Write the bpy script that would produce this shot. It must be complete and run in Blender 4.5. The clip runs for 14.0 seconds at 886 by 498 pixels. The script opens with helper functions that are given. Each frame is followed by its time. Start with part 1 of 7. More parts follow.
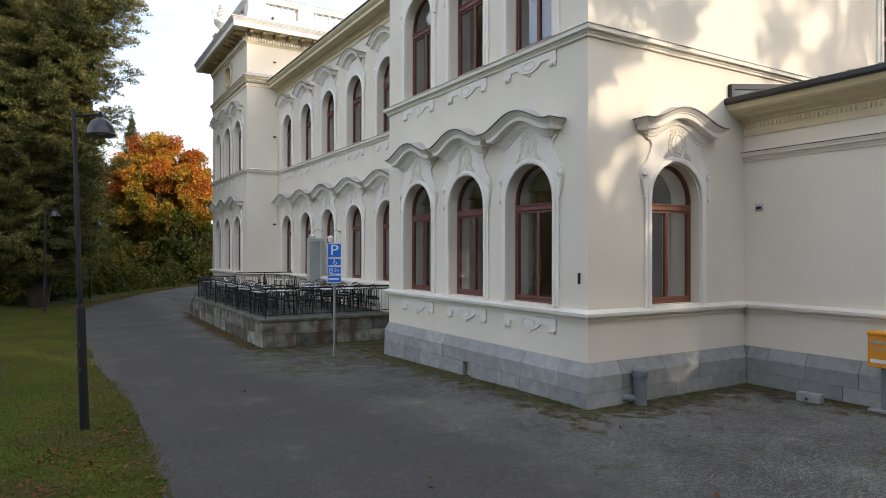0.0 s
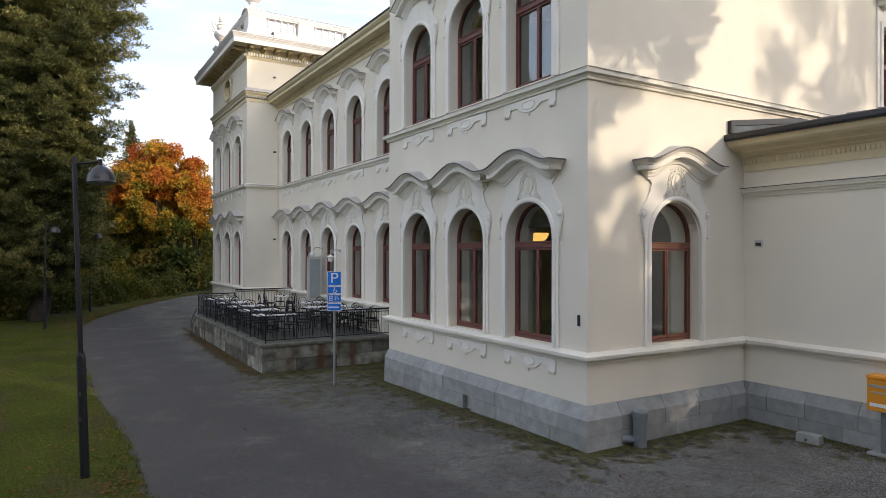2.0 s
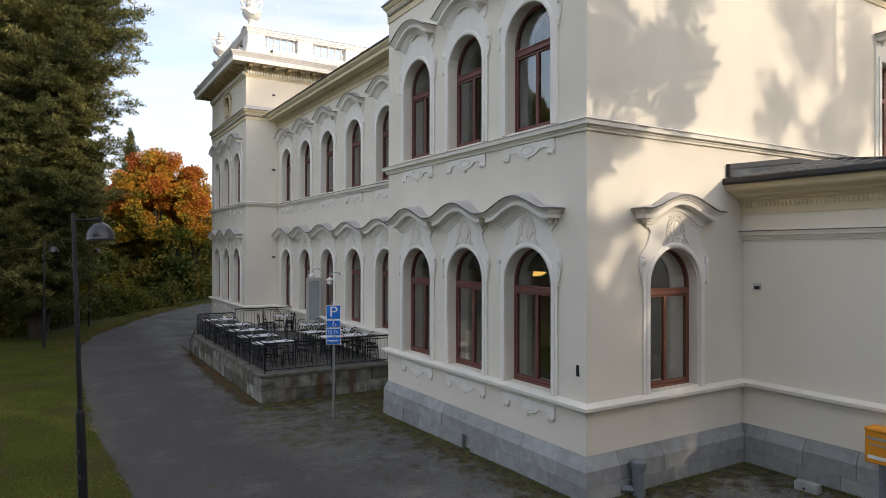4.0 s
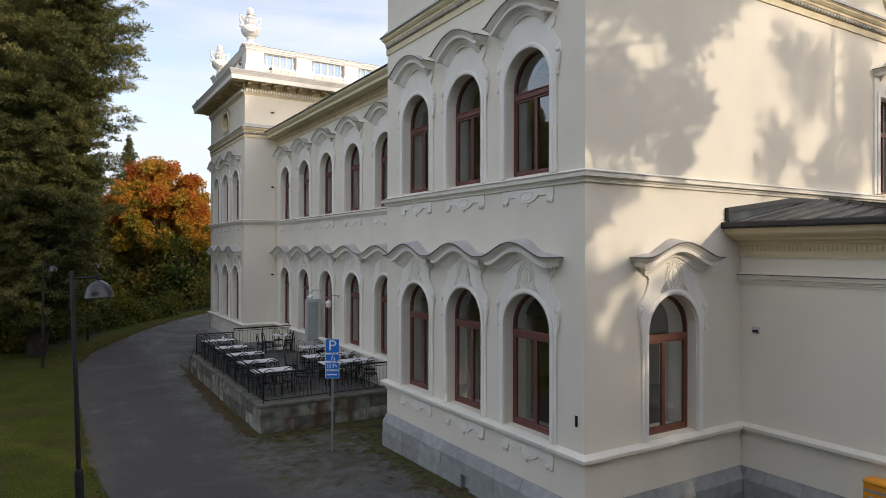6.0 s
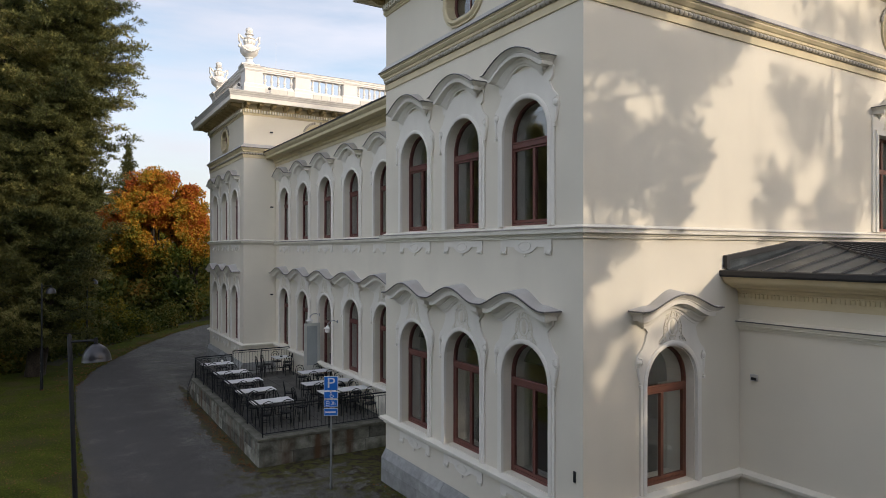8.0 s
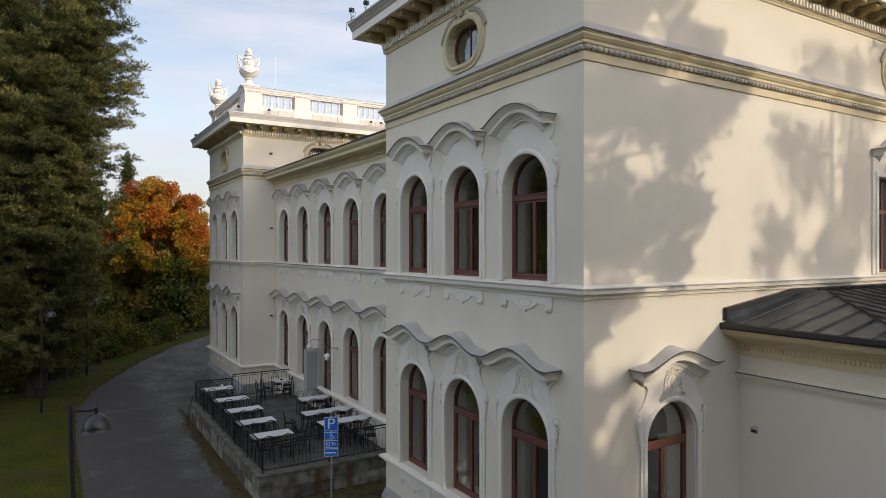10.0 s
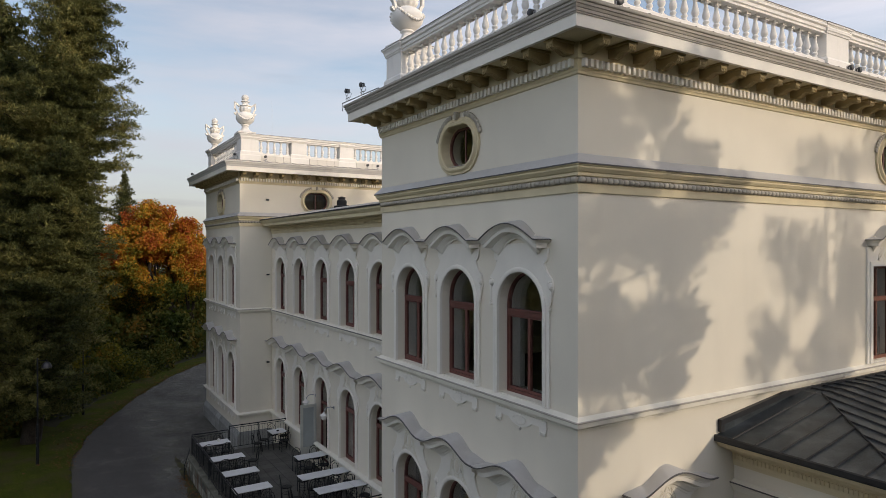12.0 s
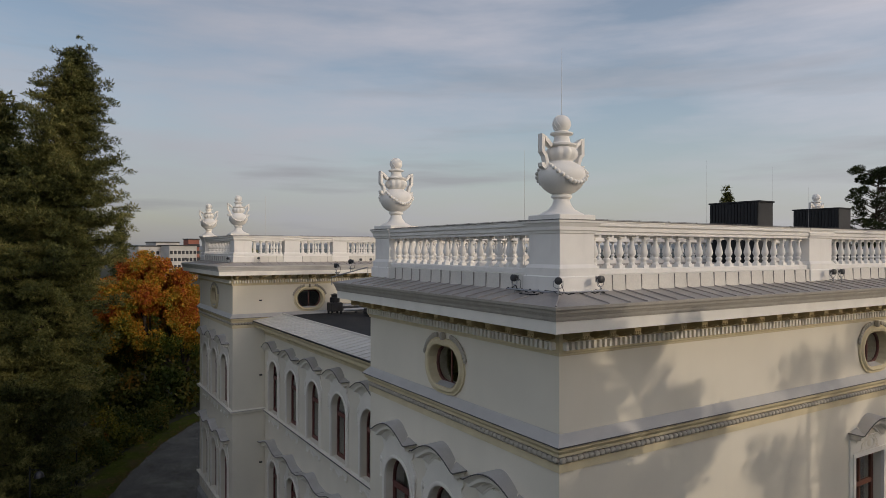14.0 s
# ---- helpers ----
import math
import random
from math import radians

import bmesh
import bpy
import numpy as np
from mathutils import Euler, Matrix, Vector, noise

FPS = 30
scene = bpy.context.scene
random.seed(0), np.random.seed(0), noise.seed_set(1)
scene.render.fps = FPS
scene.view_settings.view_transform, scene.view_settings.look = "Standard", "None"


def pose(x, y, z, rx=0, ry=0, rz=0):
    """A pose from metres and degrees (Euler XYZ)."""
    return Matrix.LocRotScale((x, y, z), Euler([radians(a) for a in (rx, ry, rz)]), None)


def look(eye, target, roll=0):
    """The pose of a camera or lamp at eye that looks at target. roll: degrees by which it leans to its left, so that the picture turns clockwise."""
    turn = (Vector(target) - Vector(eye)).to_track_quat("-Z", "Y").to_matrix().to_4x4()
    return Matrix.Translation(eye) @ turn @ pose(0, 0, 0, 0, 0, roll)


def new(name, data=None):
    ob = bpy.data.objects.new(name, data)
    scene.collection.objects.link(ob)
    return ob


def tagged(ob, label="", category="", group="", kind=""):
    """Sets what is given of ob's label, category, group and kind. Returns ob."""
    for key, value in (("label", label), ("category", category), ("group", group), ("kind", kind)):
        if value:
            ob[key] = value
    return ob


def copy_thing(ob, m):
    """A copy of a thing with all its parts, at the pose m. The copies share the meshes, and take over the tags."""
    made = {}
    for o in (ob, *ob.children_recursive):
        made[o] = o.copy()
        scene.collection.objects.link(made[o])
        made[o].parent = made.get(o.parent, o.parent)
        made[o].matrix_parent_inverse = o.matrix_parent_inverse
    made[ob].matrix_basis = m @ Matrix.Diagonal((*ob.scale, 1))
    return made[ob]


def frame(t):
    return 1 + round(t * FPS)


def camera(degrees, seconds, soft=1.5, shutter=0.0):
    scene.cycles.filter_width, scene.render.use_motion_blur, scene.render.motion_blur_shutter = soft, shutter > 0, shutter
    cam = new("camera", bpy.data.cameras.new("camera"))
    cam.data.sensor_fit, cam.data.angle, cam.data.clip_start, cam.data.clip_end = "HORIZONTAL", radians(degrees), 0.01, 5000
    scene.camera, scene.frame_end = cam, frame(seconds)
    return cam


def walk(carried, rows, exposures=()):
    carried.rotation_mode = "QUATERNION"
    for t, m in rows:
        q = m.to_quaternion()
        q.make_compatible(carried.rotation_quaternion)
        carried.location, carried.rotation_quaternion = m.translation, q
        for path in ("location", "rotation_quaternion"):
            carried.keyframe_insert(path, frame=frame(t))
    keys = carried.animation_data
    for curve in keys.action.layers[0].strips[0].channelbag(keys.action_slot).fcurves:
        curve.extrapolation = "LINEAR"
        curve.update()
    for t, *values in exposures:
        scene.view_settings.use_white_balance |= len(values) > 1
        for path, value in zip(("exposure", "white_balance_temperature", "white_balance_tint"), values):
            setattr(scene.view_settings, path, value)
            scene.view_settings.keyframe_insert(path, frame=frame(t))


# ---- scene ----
cam = camera(69.2, 14.0, soft=0.75)
# seconds, eye, the point looked at, roll: a slow climb, a quick one, a slow one again
PATH = [
    (0, (-8.045, -8.378, 2.745), (-7.011, -6.666, 2.7540), 0.1),
    (0.5, (-8.045, -8.38, 2.925), (-7.011, -6.668, 2.9340), 0.1),
    (1, (-8.045, -8.383, 3.103), (-7.011, -6.671, 3.1120), 0.1),
    (1.5, (-8.048, -8.387, 3.288), (-7.014, -6.675, 3.2970), 0.1),
    (2, (-8.053, -8.393, 3.498), (-7.019, -6.681, 3.5070), 0.1),
    (2.5, (-8.06, -8.4, 3.711), (-7.025, -6.689, 3.7200), 0.1),
    (3, (-8.065, -8.404, 3.934), (-7.029, -6.693, 3.9430), 0.1),
    (5.5, (-8.063, -8.413, 5.115), (-7.025, -6.703, 5.1199), 0.1),
    (6, (-8.063, -8.413, 5.34), (-7.024, -6.704, 5.3445), 0.1),
    (6.5, (-8.062, -8.416, 5.586), (-7.023, -6.707, 5.5904), 0.1),
    (7, (-8.06, -8.419, 5.83), (-7.02, -6.71, 5.8342), 0.1),
    (7.5, (-8.045, -8.422, 6.09), (-7.005, -6.713, 6.0941), 0.05),
    (8, (-8.036, -8.425, 6.343), (-6.996, -6.716, 6.3470), 0.05),
    (10.5, (-8.048, -8.406, 7.726), (-7.007, -6.699, 7.7250), 0.0),
    (11, (-8.038, -8.399, 8.003), (-6.996, -6.692, 8.0030), 0.0),
    (11.5, (-8.035, -8.418, 8.306), (-6.993, -6.711, 8.3040), 0.0),
    (11.7, (-8.037, -8.434, 8.427), (-6.994, -6.728, 8.4250), 0.0),
    (11.8, (-8.028, -8.441, 8.915), (-6.983, -6.735, 8.9130), 0.0),
    (12, (-8.001, -8.456, 9.818), (-6.954, -6.751, 9.8160), 0.0),
    (12.5, (-7.904, -8.560, 12.172), (-6.852, -6.859, 12.1720), 0.1),
    (12.9, (-7.855, -8.665, 14.032), (-6.802, -6.965, 14.0340), 0.1),
    (13, (-7.848, -8.684, 14.306), (-6.794, -6.984, 14.3080), 0.1),
    (13.1, (-7.847, -8.689, 14.408), (-6.793, -6.990, 14.4090), 0.1),
    (13.5, (-7.853, -8.685, 14.591), (-6.799, -6.985, 14.5910), 0.1),
    (14, (-7.858, -8.711, 14.837), (-6.805, -7.011, 14.8380), 0.1),
]
EXPOSURES = [(0, 1.6, 7010, 13.8), (3, 1.4, 7030, 13.8), (6.5, 1.08, 7030, 13.8), (8, 0.97, 7080, 13.8), (11.5, 0.73, 7090, 13.4), (12, 0.57, 7070, 13.5), (12.5, 0.22, 7080, 13.8), (14, -0.06, 7000, 13.8)]
walk(cam, [(t, look(eye, target, roll)) for t, eye, target, roll in PATH], EXPOSURES)

# ---- world and sun ----
SUN = Vector((0.52, -1.0, 0.36)).normalized()          # towards the sun
SUN_AZ = math.atan2(SUN.x, SUN.y)
world = bpy.data.worlds.new("sky")
scene.world = world
world.use_nodes = True
wn, wl = world.node_tree.nodes, world.node_tree.links
wn.clear()
w_out = wn.new("ShaderNodeOutputWorld")
w_bg = wn.new("ShaderNodeBackground")
w_bg.inputs["Strength"].default_value = 0.15
w_sky = wn.new("ShaderNodeTexSky")
w_sky.sky_type, w_sky.sun_disc = "NISHITA", False
w_sky.sun_elevation, w_sky.sun_rotation = math.asin(SUN.z), SUN_AZ
w_sky.air_density, w_sky.dust_density, w_sky.ozone_density = 1.0, 1.5, 1.0
w_tc = wn.new("ShaderNodeTexCoord")
w_map = wn.new("ShaderNodeMapping")
w_map.inputs["Scale"].default_value = (1.0, 1.0, 5.5)
w_noise = wn.new("ShaderNodeTexNoise")
w_noise.inputs["Scale"].default_value, w_noise.inputs["Detail"].default_value = 2.2, 7.0
w_noise.inputs["Roughness"].default_value = 0.55
w_ramp = wn.new("ShaderNodeValToRGB")
w_ramp.color_ramp.elements[0].position, w_ramp.color_ramp.elements[1].position = 0.36, 0.72
w_ramp.color_ramp.elements[0].color = (0.1, 0.1, 0.1, 1)
w_ramp.color_ramp.elements[1].color = (0.95, 0.95, 0.95, 1)
w_mix = wn.new("ShaderNodeMixRGB")
w_mix.inputs["Color2"].default_value = (3.8, 4.0, 4.65, 1)
w_map2 = wn.new("ShaderNodeMapping")                  # low grey streaks
w_map2.inputs["Scale"].default_value = (1.3, 1.3, 13.0)
w_noise2 = wn.new("ShaderNodeTexNoise")
w_noise2.inputs["Scale"].default_value, w_noise2.inputs["Detail"].default_value = 2.0, 6.0
w_streak = wn.new("ShaderNodeMapRange")
w_streak.inputs["From Min"].default_value, w_streak.inputs["From Max"].default_value = 0.52, 0.68
w_xyz = wn.new("ShaderNodeSeparateXYZ")
w_low = wn.new("ShaderNodeMapRange")
w_low.inputs["From Min"].default_value, w_low.inputs["From Max"].default_value = 0.38, 0.1
w_both = wn.new("ShaderNodeMath")
w_both.operation = "MULTIPLY"
w_half = wn.new("ShaderNodeMath")
w_half.operation, w_half.inputs[1].default_value = "MULTIPLY", 0.65
w_mix2 = wn.new("ShaderNodeMixRGB")
w_mix2.inputs["Color2"].default_value = (2.3, 2.45, 2.8, 1)
w_haze = wn.new("ShaderNodeMapRange")                 # a dull bank along the horizon
w_haze.inputs["From Min"].default_value, w_haze.inputs["From Max"].default_value, w_haze.inputs["To Max"].default_value = 0.20, 0.03, 0.6
w_mix3 = wn.new("ShaderNodeMixRGB")
w_mix3.inputs["Color2"].default_value = (2.5, 2.75, 3.15, 1)
w_glow = wn.new("ShaderNodeMapRange")                 # how the brightness goes round the sky
w_glow.inputs["From Min"].default_value, w_glow.inputs["From Max"].default_value = -0.25, 0.9
w_glow.inputs["To Min"].default_value, w_glow.inputs["To Max"].default_value = 0.76, 1.31
w_open = wn.new("ShaderNodeVectorMath")               # added gain: south and west lifted to light the walls, north and east lowered
w_open.operation, w_open.inputs[1].default_value = "DOT_PRODUCT", (-0.8, -0.6, 0.0)
w_east = wn.new("ShaderNodeMapRange")                 # clearer and brighter again in the east
w_east.inputs["From Min"].default_value, w_east.inputs["From Max"].default_value = 0.15, 0.95
w_east.inputs["To Min"].default_value, w_east.inputs["To Max"].default_value = 1.0, 1.35
w_round = wn.new("ShaderNodeMath")
w_round.operation = "MULTIPLY"
w_side = wn.new("ShaderNodeMixRGB")
w_side.blend_type, w_side.inputs["Fac"].default_value = "MULTIPLY", 1.0
for a, b in ((w_tc.outputs["Generated"], w_map.inputs["Vector"]), (w_map.outputs["Vector"], w_noise.inputs["Vector"]), (w_noise.outputs["Fac"], w_ramp.inputs["Fac"]),
             (w_ramp.outputs["Color"], w_mix.inputs["Fac"]), (w_sky.outputs["Color"], w_mix.inputs["Color1"]), (w_tc.outputs["Generated"], w_map2.inputs["Vector"]),
             (w_map2.outputs["Vector"], w_noise2.inputs["Vector"]), (w_noise2.outputs["Fac"], w_streak.inputs["Value"]), (w_tc.outputs["Generated"], w_xyz.inputs[0]),
             (w_xyz.outputs["Z"], w_low.inputs["Value"]), (w_xyz.outputs["Z"], w_haze.inputs["Value"]), (w_streak.outputs["Result"], w_both.inputs[0]), (w_low.outputs["Result"], w_both.inputs[1]),
             (w_both.outputs[0], w_half.inputs[0]), (w_half.outputs[0], w_mix2.inputs["Fac"]), (w_mix.outputs["Color"], w_mix3.inputs["Color1"]), (w_haze.outputs["Result"], w_mix3.inputs["Fac"]),
             (w_mix3.outputs["Color"], w_mix2.inputs["Color1"]), (w_mix2.outputs["Color"], w_side.inputs["Color1"]), (w_tc.outputs["Generated"], w_open.inputs[0]), (w_open.outputs["Value"], w_glow.inputs["Value"]), (w_glow.outputs["Result"], w_round.inputs[0]), (w_xyz.outputs["X"], w_east.inputs["Value"]), (w_east.outputs["Result"], w_round.inputs[1]), (w_round.outputs[0], w_side.inputs["Color2"]), (w_side.outputs["Color"], w_bg.inputs["Color"]), (w_bg.outputs["Background"], w_out.inputs["Surface"])):
    wl.new(a, b)

sun = new("sun", bpy.data.lights.new("sun", "SUN"))
sun.data.energy, sun.data.angle, sun.data.color = 1.12, radians(0.42), (1.0, 0.915, 0.78)
sun.matrix_basis = look((40 * SUN.x, 40 * SUN.y, 40 * SUN.z), (0, 0, 0))

# ---- materials ----
def mat(name, colour, rough=0.7, vary=0.12, scale=1.5, grain=60.0, bump=0.15, metal=0.0, tint=None, spec=0.3, per_piece=0.0, stain=0.0,
        stain_scale=(1.5, 1.5, 0.3), stain_colour=(0.1, 0.09, 0.08), island=0.0, stain_from=0.52):
    """A surface with variation at two scales, fine relief, optional runs of dirt and a shift of brightness from piece to piece."""
    m = bpy.data.materials.new(name)
    m.use_nodes = True
    n, l = m.node_tree.nodes, m.node_tree.links
    b = n["Principled BSDF"]
    b.inputs["Roughness"].default_value, b.inputs["Metallic"].default_value = rough, metal
    b.inputs["Specular IOR Level"].default_value = spec
    tc = n.new("ShaderNodeTexCoord")
    big, fine = n.new("ShaderNodeTexNoise"), n.new("ShaderNodeTexNoise")
    big.inputs["Scale"].default_value, big.inputs["Detail"].default_value = scale, 6
    fine.inputs["Scale"].default_value, fine.inputs["Detail"].default_value = grain, 3
    geo = n.new("ShaderNodeNewGeometry")
    for t in (big, fine):
        l.new(geo.outputs["Position"], t.inputs["Vector"])
    c2 = tint or tuple(c * (1 - 2 * vary) for c in colour)
    ramp = n.new("ShaderNodeValToRGB")
    ramp.color_ramp.elements[0].position, ramp.color_ramp.elements[1].position = 0.32, 0.68
    ramp.color_ramp.elements[0].color, ramp.color_ramp.elements[1].color = (*c2, 1), (*colour, 1)
    l.new(big.outputs["Fac"], ramp.inputs["Fac"])
    mul = n.new("ShaderNodeMixRGB")
    mul.blend_type = "MULTIPLY"
    mul.inputs["Fac"].default_value = 1.0
    gr = n.new("ShaderNodeMapRange")
    gr.inputs["From Min"].default_value, gr.inputs["From Max"].default_value = 0.3, 0.7
    gr.inputs["To Min"].default_value, gr.inputs["To Max"].default_value = 1 - 1.6 * vary, 1 + 0.6 * vary
    l.new(fine.outputs["Fac"], gr.inputs["Value"])
    l.new(ramp.outputs["Color"], mul.inputs["Color1"])
    l.new(gr.outputs["Result"], mul.inputs["Color2"])
    last = mul
    if per_piece or island:
        rnd = n.new("ShaderNodeObjectInfo")
        src = rnd.outputs["Random"]
        if island:
            src = geo.outputs["Random Per Island"]
        pr = n.new("ShaderNodeMapRange")
        amount = island or per_piece
        pr.inputs["To Min"].default_value, pr.inputs["To Max"].default_value = 1 - amount, 1 + amount
        l.new(src, pr.inputs["Value"])
        mul2 = n.new("ShaderNodeMixRGB")
        mul2.blend_type, mul2.inputs["Fac"].default_value = "MULTIPLY", 1.0
        l.new(last.outputs["Color"], mul2.inputs["Color1"])
        l.new(pr.outputs["Result"], mul2.inputs["Color2"])
        last = mul2
    if stain:
        mp = n.new("ShaderNodeMapping")
        mp.inputs["Scale"].default_value = stain_scale
        st = n.new("ShaderNodeTexNoise")
        st.inputs["Scale"].default_value, st.inputs["Detail"].default_value = 1.0, 5
        sr = n.new("ShaderNodeMapRange")
        sr.inputs["From Min"].default_value, sr.inputs["From Max"].default_value = stain_from, stain_from + 0.2
        sr.inputs["To Max"].default_value = stain
        mx = n.new("ShaderNodeMixRGB")
        mx.inputs["Color2"].default_value = (*stain_colour, 1)
        l.new(geo.outputs["Position"], mp.inputs["Vector"])
        l.new(mp.outputs["Vector"], st.inputs["Vector"])
        l.new(st.outputs["Fac"], sr.inputs["Value"])
        l.new(sr.outputs["Result"], mx.inputs["Fac"])
        l.new(last.outputs["Color"], mx.inputs["Color1"])
        last = mx
    l.new(last.outputs["Color"], b.inputs["Base Color"])
    if bump:
        bp = n.new("ShaderNodeBump")
        bp.inputs["Strength"].default_value, bp.inputs["Distance"].default_value = bump, 0.01
        l.new(fine.outputs["Fac"], bp.inputs["Height"])
        l.new(bp.outputs["Normal"], b.inputs["Normal"])
    return m


def leaf_mat(name, colours, rough=0.6, rise=None):
    """Foliage: each leaf takes its own shade out of a few, and lets some light through."""
    m = bpy.data.materials.new(name)
    m.use_nodes = True
    n, l = m.node_tree.nodes, m.node_tree.links
    b = n["Principled BSDF"]
    b.inputs["Roughness"].default_value = rough
    b.inputs["Specular IOR Level"].default_value = 0.08
    geo = n.new("ShaderNodeNewGeometry")
    noi = n.new("ShaderNodeTexNoise")
    noi.inputs["Scale"].default_value, noi.inputs["Detail"].default_value = 0.35, 4
    l.new(geo.outputs["Position"], noi.inputs["Vector"])
    add = n.new("ShaderNodeMath")
    add.operation = "MULTIPLY_ADD"
    add.inputs[1].default_value = 0.45
    sub = n.new("ShaderNodeMath")
    sub.operation = "MULTIPLY_ADD"
    sub.inputs[1].default_value, sub.inputs[2].default_value = 1.7, -0.58
    l.new(noi.outputs["Fac"], sub.inputs[0])
    l.new(geo.outputs["Random Per Island"], add.inputs[0])
    l.new(sub.outputs[0], add.inputs[2])
    last = add
    if rise:                                          # leaves turn from the top of the tree downwards
        oc, xyz, hi = n.new("ShaderNodeTexCoord"), n.new("ShaderNodeSeparateXYZ"), n.new("ShaderNodeMapRange")
        hi.inputs["From Min"].default_value, hi.inputs["From Max"].default_value = rise
        hi.inputs["To Min"].default_value, hi.inputs["To Max"].default_value = -0.55, 0.22
        last = n.new("ShaderNodeMath")
        l.new(oc.outputs["Object"], xyz.inputs["Vector"])
        l.new(xyz.outputs["Z"], hi.inputs["Value"])
        l.new(hi.outputs["Result"], last.inputs[0])
        l.new(add.outputs[0], last.inputs[1])
    ramp = n.new("ShaderNodeValToRGB")
    while len(ramp.color_ramp.elements) < len(colours):
        ramp.color_ramp.elements.new(0.5)
    for i, c in enumerate(colours):
        ramp.color_ramp.elements[i].position = i / (len(colours) - 1)
        ramp.color_ramp.elements[i].color = (*c, 1)
    l.new(last.outputs[0], ramp.inputs["Fac"])
    l.new(ramp.outputs["Color"], b.inputs["Base Color"])
    tr = n.new("ShaderNodeBsdfTranslucent")
    l.new(ramp.outputs["Color"], tr.inputs["Color"])
    mix = n.new("ShaderNodeMixShader")
    mix.inputs["Fac"].default_value = 0.25
    l.new(b.outputs[0], mix.inputs[1])
    l.new(tr.outputs[0], mix.inputs[2])
    l.new(mix.outputs[0], n["Material Output"].inputs["Surface"])
    return m


def glass_mat():
    m = bpy.data.materials.new("window_glass")
    m.use_nodes = True
    b = m.node_tree.nodes["Principled BSDF"]
    b.inputs["Base Color"].default_value = (0.86, 0.9, 0.9, 1)
    b.inputs["Roughness"].default_value = 0.0
    b.inputs["Transmission Weight"].default_value = 1.0
    b.inputs["IOR"].default_value = 1.75
    n, l = m.node_tree.nodes, m.node_tree.links
    geo, noi, bp = n.new("ShaderNodeNewGeometry"), n.new("ShaderNodeTexNoise"), n.new("ShaderNodeBump")
    noi.inputs["Scale"].default_value = 1.3
    bp.inputs["Strength"].default_value, bp.inputs["Distance"].default_value = 0.06, 0.02
    l.new(geo.outputs["Position"], noi.inputs["Vector"])
    l.new(noi.outputs["Fac"], bp.inputs["Height"])
    l.new(bp.outputs["Normal"], b.inputs["Normal"])
    return m


PLASTER = mat("cream_plaster", (0.785, 0.724, 0.6), 0.9, 0.03, 0.7, 160, 0.06, spec=0.15, stain=0.12, stain_scale=(0.9, 0.9, 0.15), stain_colour=(0.5, 0.46, 0.38))
TRIM = mat("pale_trim_paint", (0.84, 0.795, 0.705), 0.75, 0.03, 2.0, 120, 0.05, spec=0.2, stain=0.15, stain_scale=(2, 2, 0.8), stain_colour=(0.5, 0.47, 0.4))
COURSE = mat("cream_course_paint", (0.8, 0.755, 0.645), 0.8, 0.03, 2.0, 120, 0.05, spec=0.15, stain=0.22, stain_scale=(2.2, 2.2, 0.8), stain_colour=(0.5, 0.46, 0.38))
OCHRE = mat("ochre_cornice_paint", (0.72, 0.615, 0.4), 0.75, 0.06, 2.0, 120, 0.05, spec=0.2, stain=0.2, stain_scale=(2, 2, 1), stain_colour=(0.4, 0.31, 0.2))
BEADS = mat("grey_bead_moulding", (0.48, 0.435, 0.36), 0.8, 0.08, 3.0, 90, 0.1, stain=0.3, stain_scale=(5, 5, 5), stain_colour=(0.3, 0.28, 0.25))
GILT = mat("ochre_bracket_paint", (0.43, 0.325, 0.16), 0.6, 0.1, 5.0, 90, 0.1, stain=0.25, stain_scale=(6, 6, 6), stain_colour=(0.3, 0.2, 0.1))
WHITE = mat("white_stone_paint", (0.82, 0.79, 0.74), 0.7, 0.03, 2.0, 90, 0.06, stain=0.18, stain_scale=(4, 4, 1.2), stain_colour=(0.5, 0.47, 0.43))
GRANITE = mat("grey_granite", (0.365, 0.368, 0.352), 0.85, 0.12, 5.0, 60, 0.35, per_piece=0.17, stain=0.3, stain_scale=(1.3, 1.3, 3.2), stain_colour=(0.22, 0.22, 0.19), stain_from=0.56)
TERRACE_STONE = mat("weathered_terrace_stone", (0.33, 0.325, 0.275), 0.9, 0.24, 3.5, 90, 0.5, tint=(0.105, 0.105, 0.08), per_piece=0.5, stain=0.92, stain_scale=(2.3, 2.3, 0.22), stain_colour=(0.1, 0.052, 0.026), stain_from=0.5)
COPING = mat("weathered_coping_stone", (0.17, 0.165, 0.135), 0.9, 0.2, 3.0, 90, 0.4, tint=(0.08, 0.078, 0.056), per_piece=0.2)
PAVER = mat("dark_paving_slab", (0.11, 0.106, 0.094), 0.9, 0.12, 2.0, 150, 0.3, per_piece=0.16)
RED = mat("oxblood_window_paint", (0.185, 0.07, 0.055), 0.5, 0.1, 3.0, 60, 0.04, spec=0.4)
BROWN = mat("brown_window_paint", (0.2, 0.075, 0.045), 0.5, 0.1, 3.0, 60, 0.04, spec=0.4)
GLASS = glass_mat()
# inner surfaces coloured dark to stand for the dimness behind the panes
ROOM = mat("darkened_room_plaster", (0.13, 0.115, 0.09), 0.9, 0.08, 0.8, 30, 0.0)
LINING = mat("pale_window_lining", (0.74, 0.71, 0.64), 0.7, 0.04, 3, 80, 0.02)
CURTAIN = mat("pale_curtain_cloth", (0.62, 0.6, 0.52), 0.95, 0.06, 6, 200, 0.1)
LAMP_CLOTH = mat("yellow_lamp_paper", (0.85, 0.62, 0.2), 0.9, 0.05, 3, 60, 0.0)
_b = LAMP_CLOTH.node_tree.nodes["Principled BSDF"]      # a lit lamp
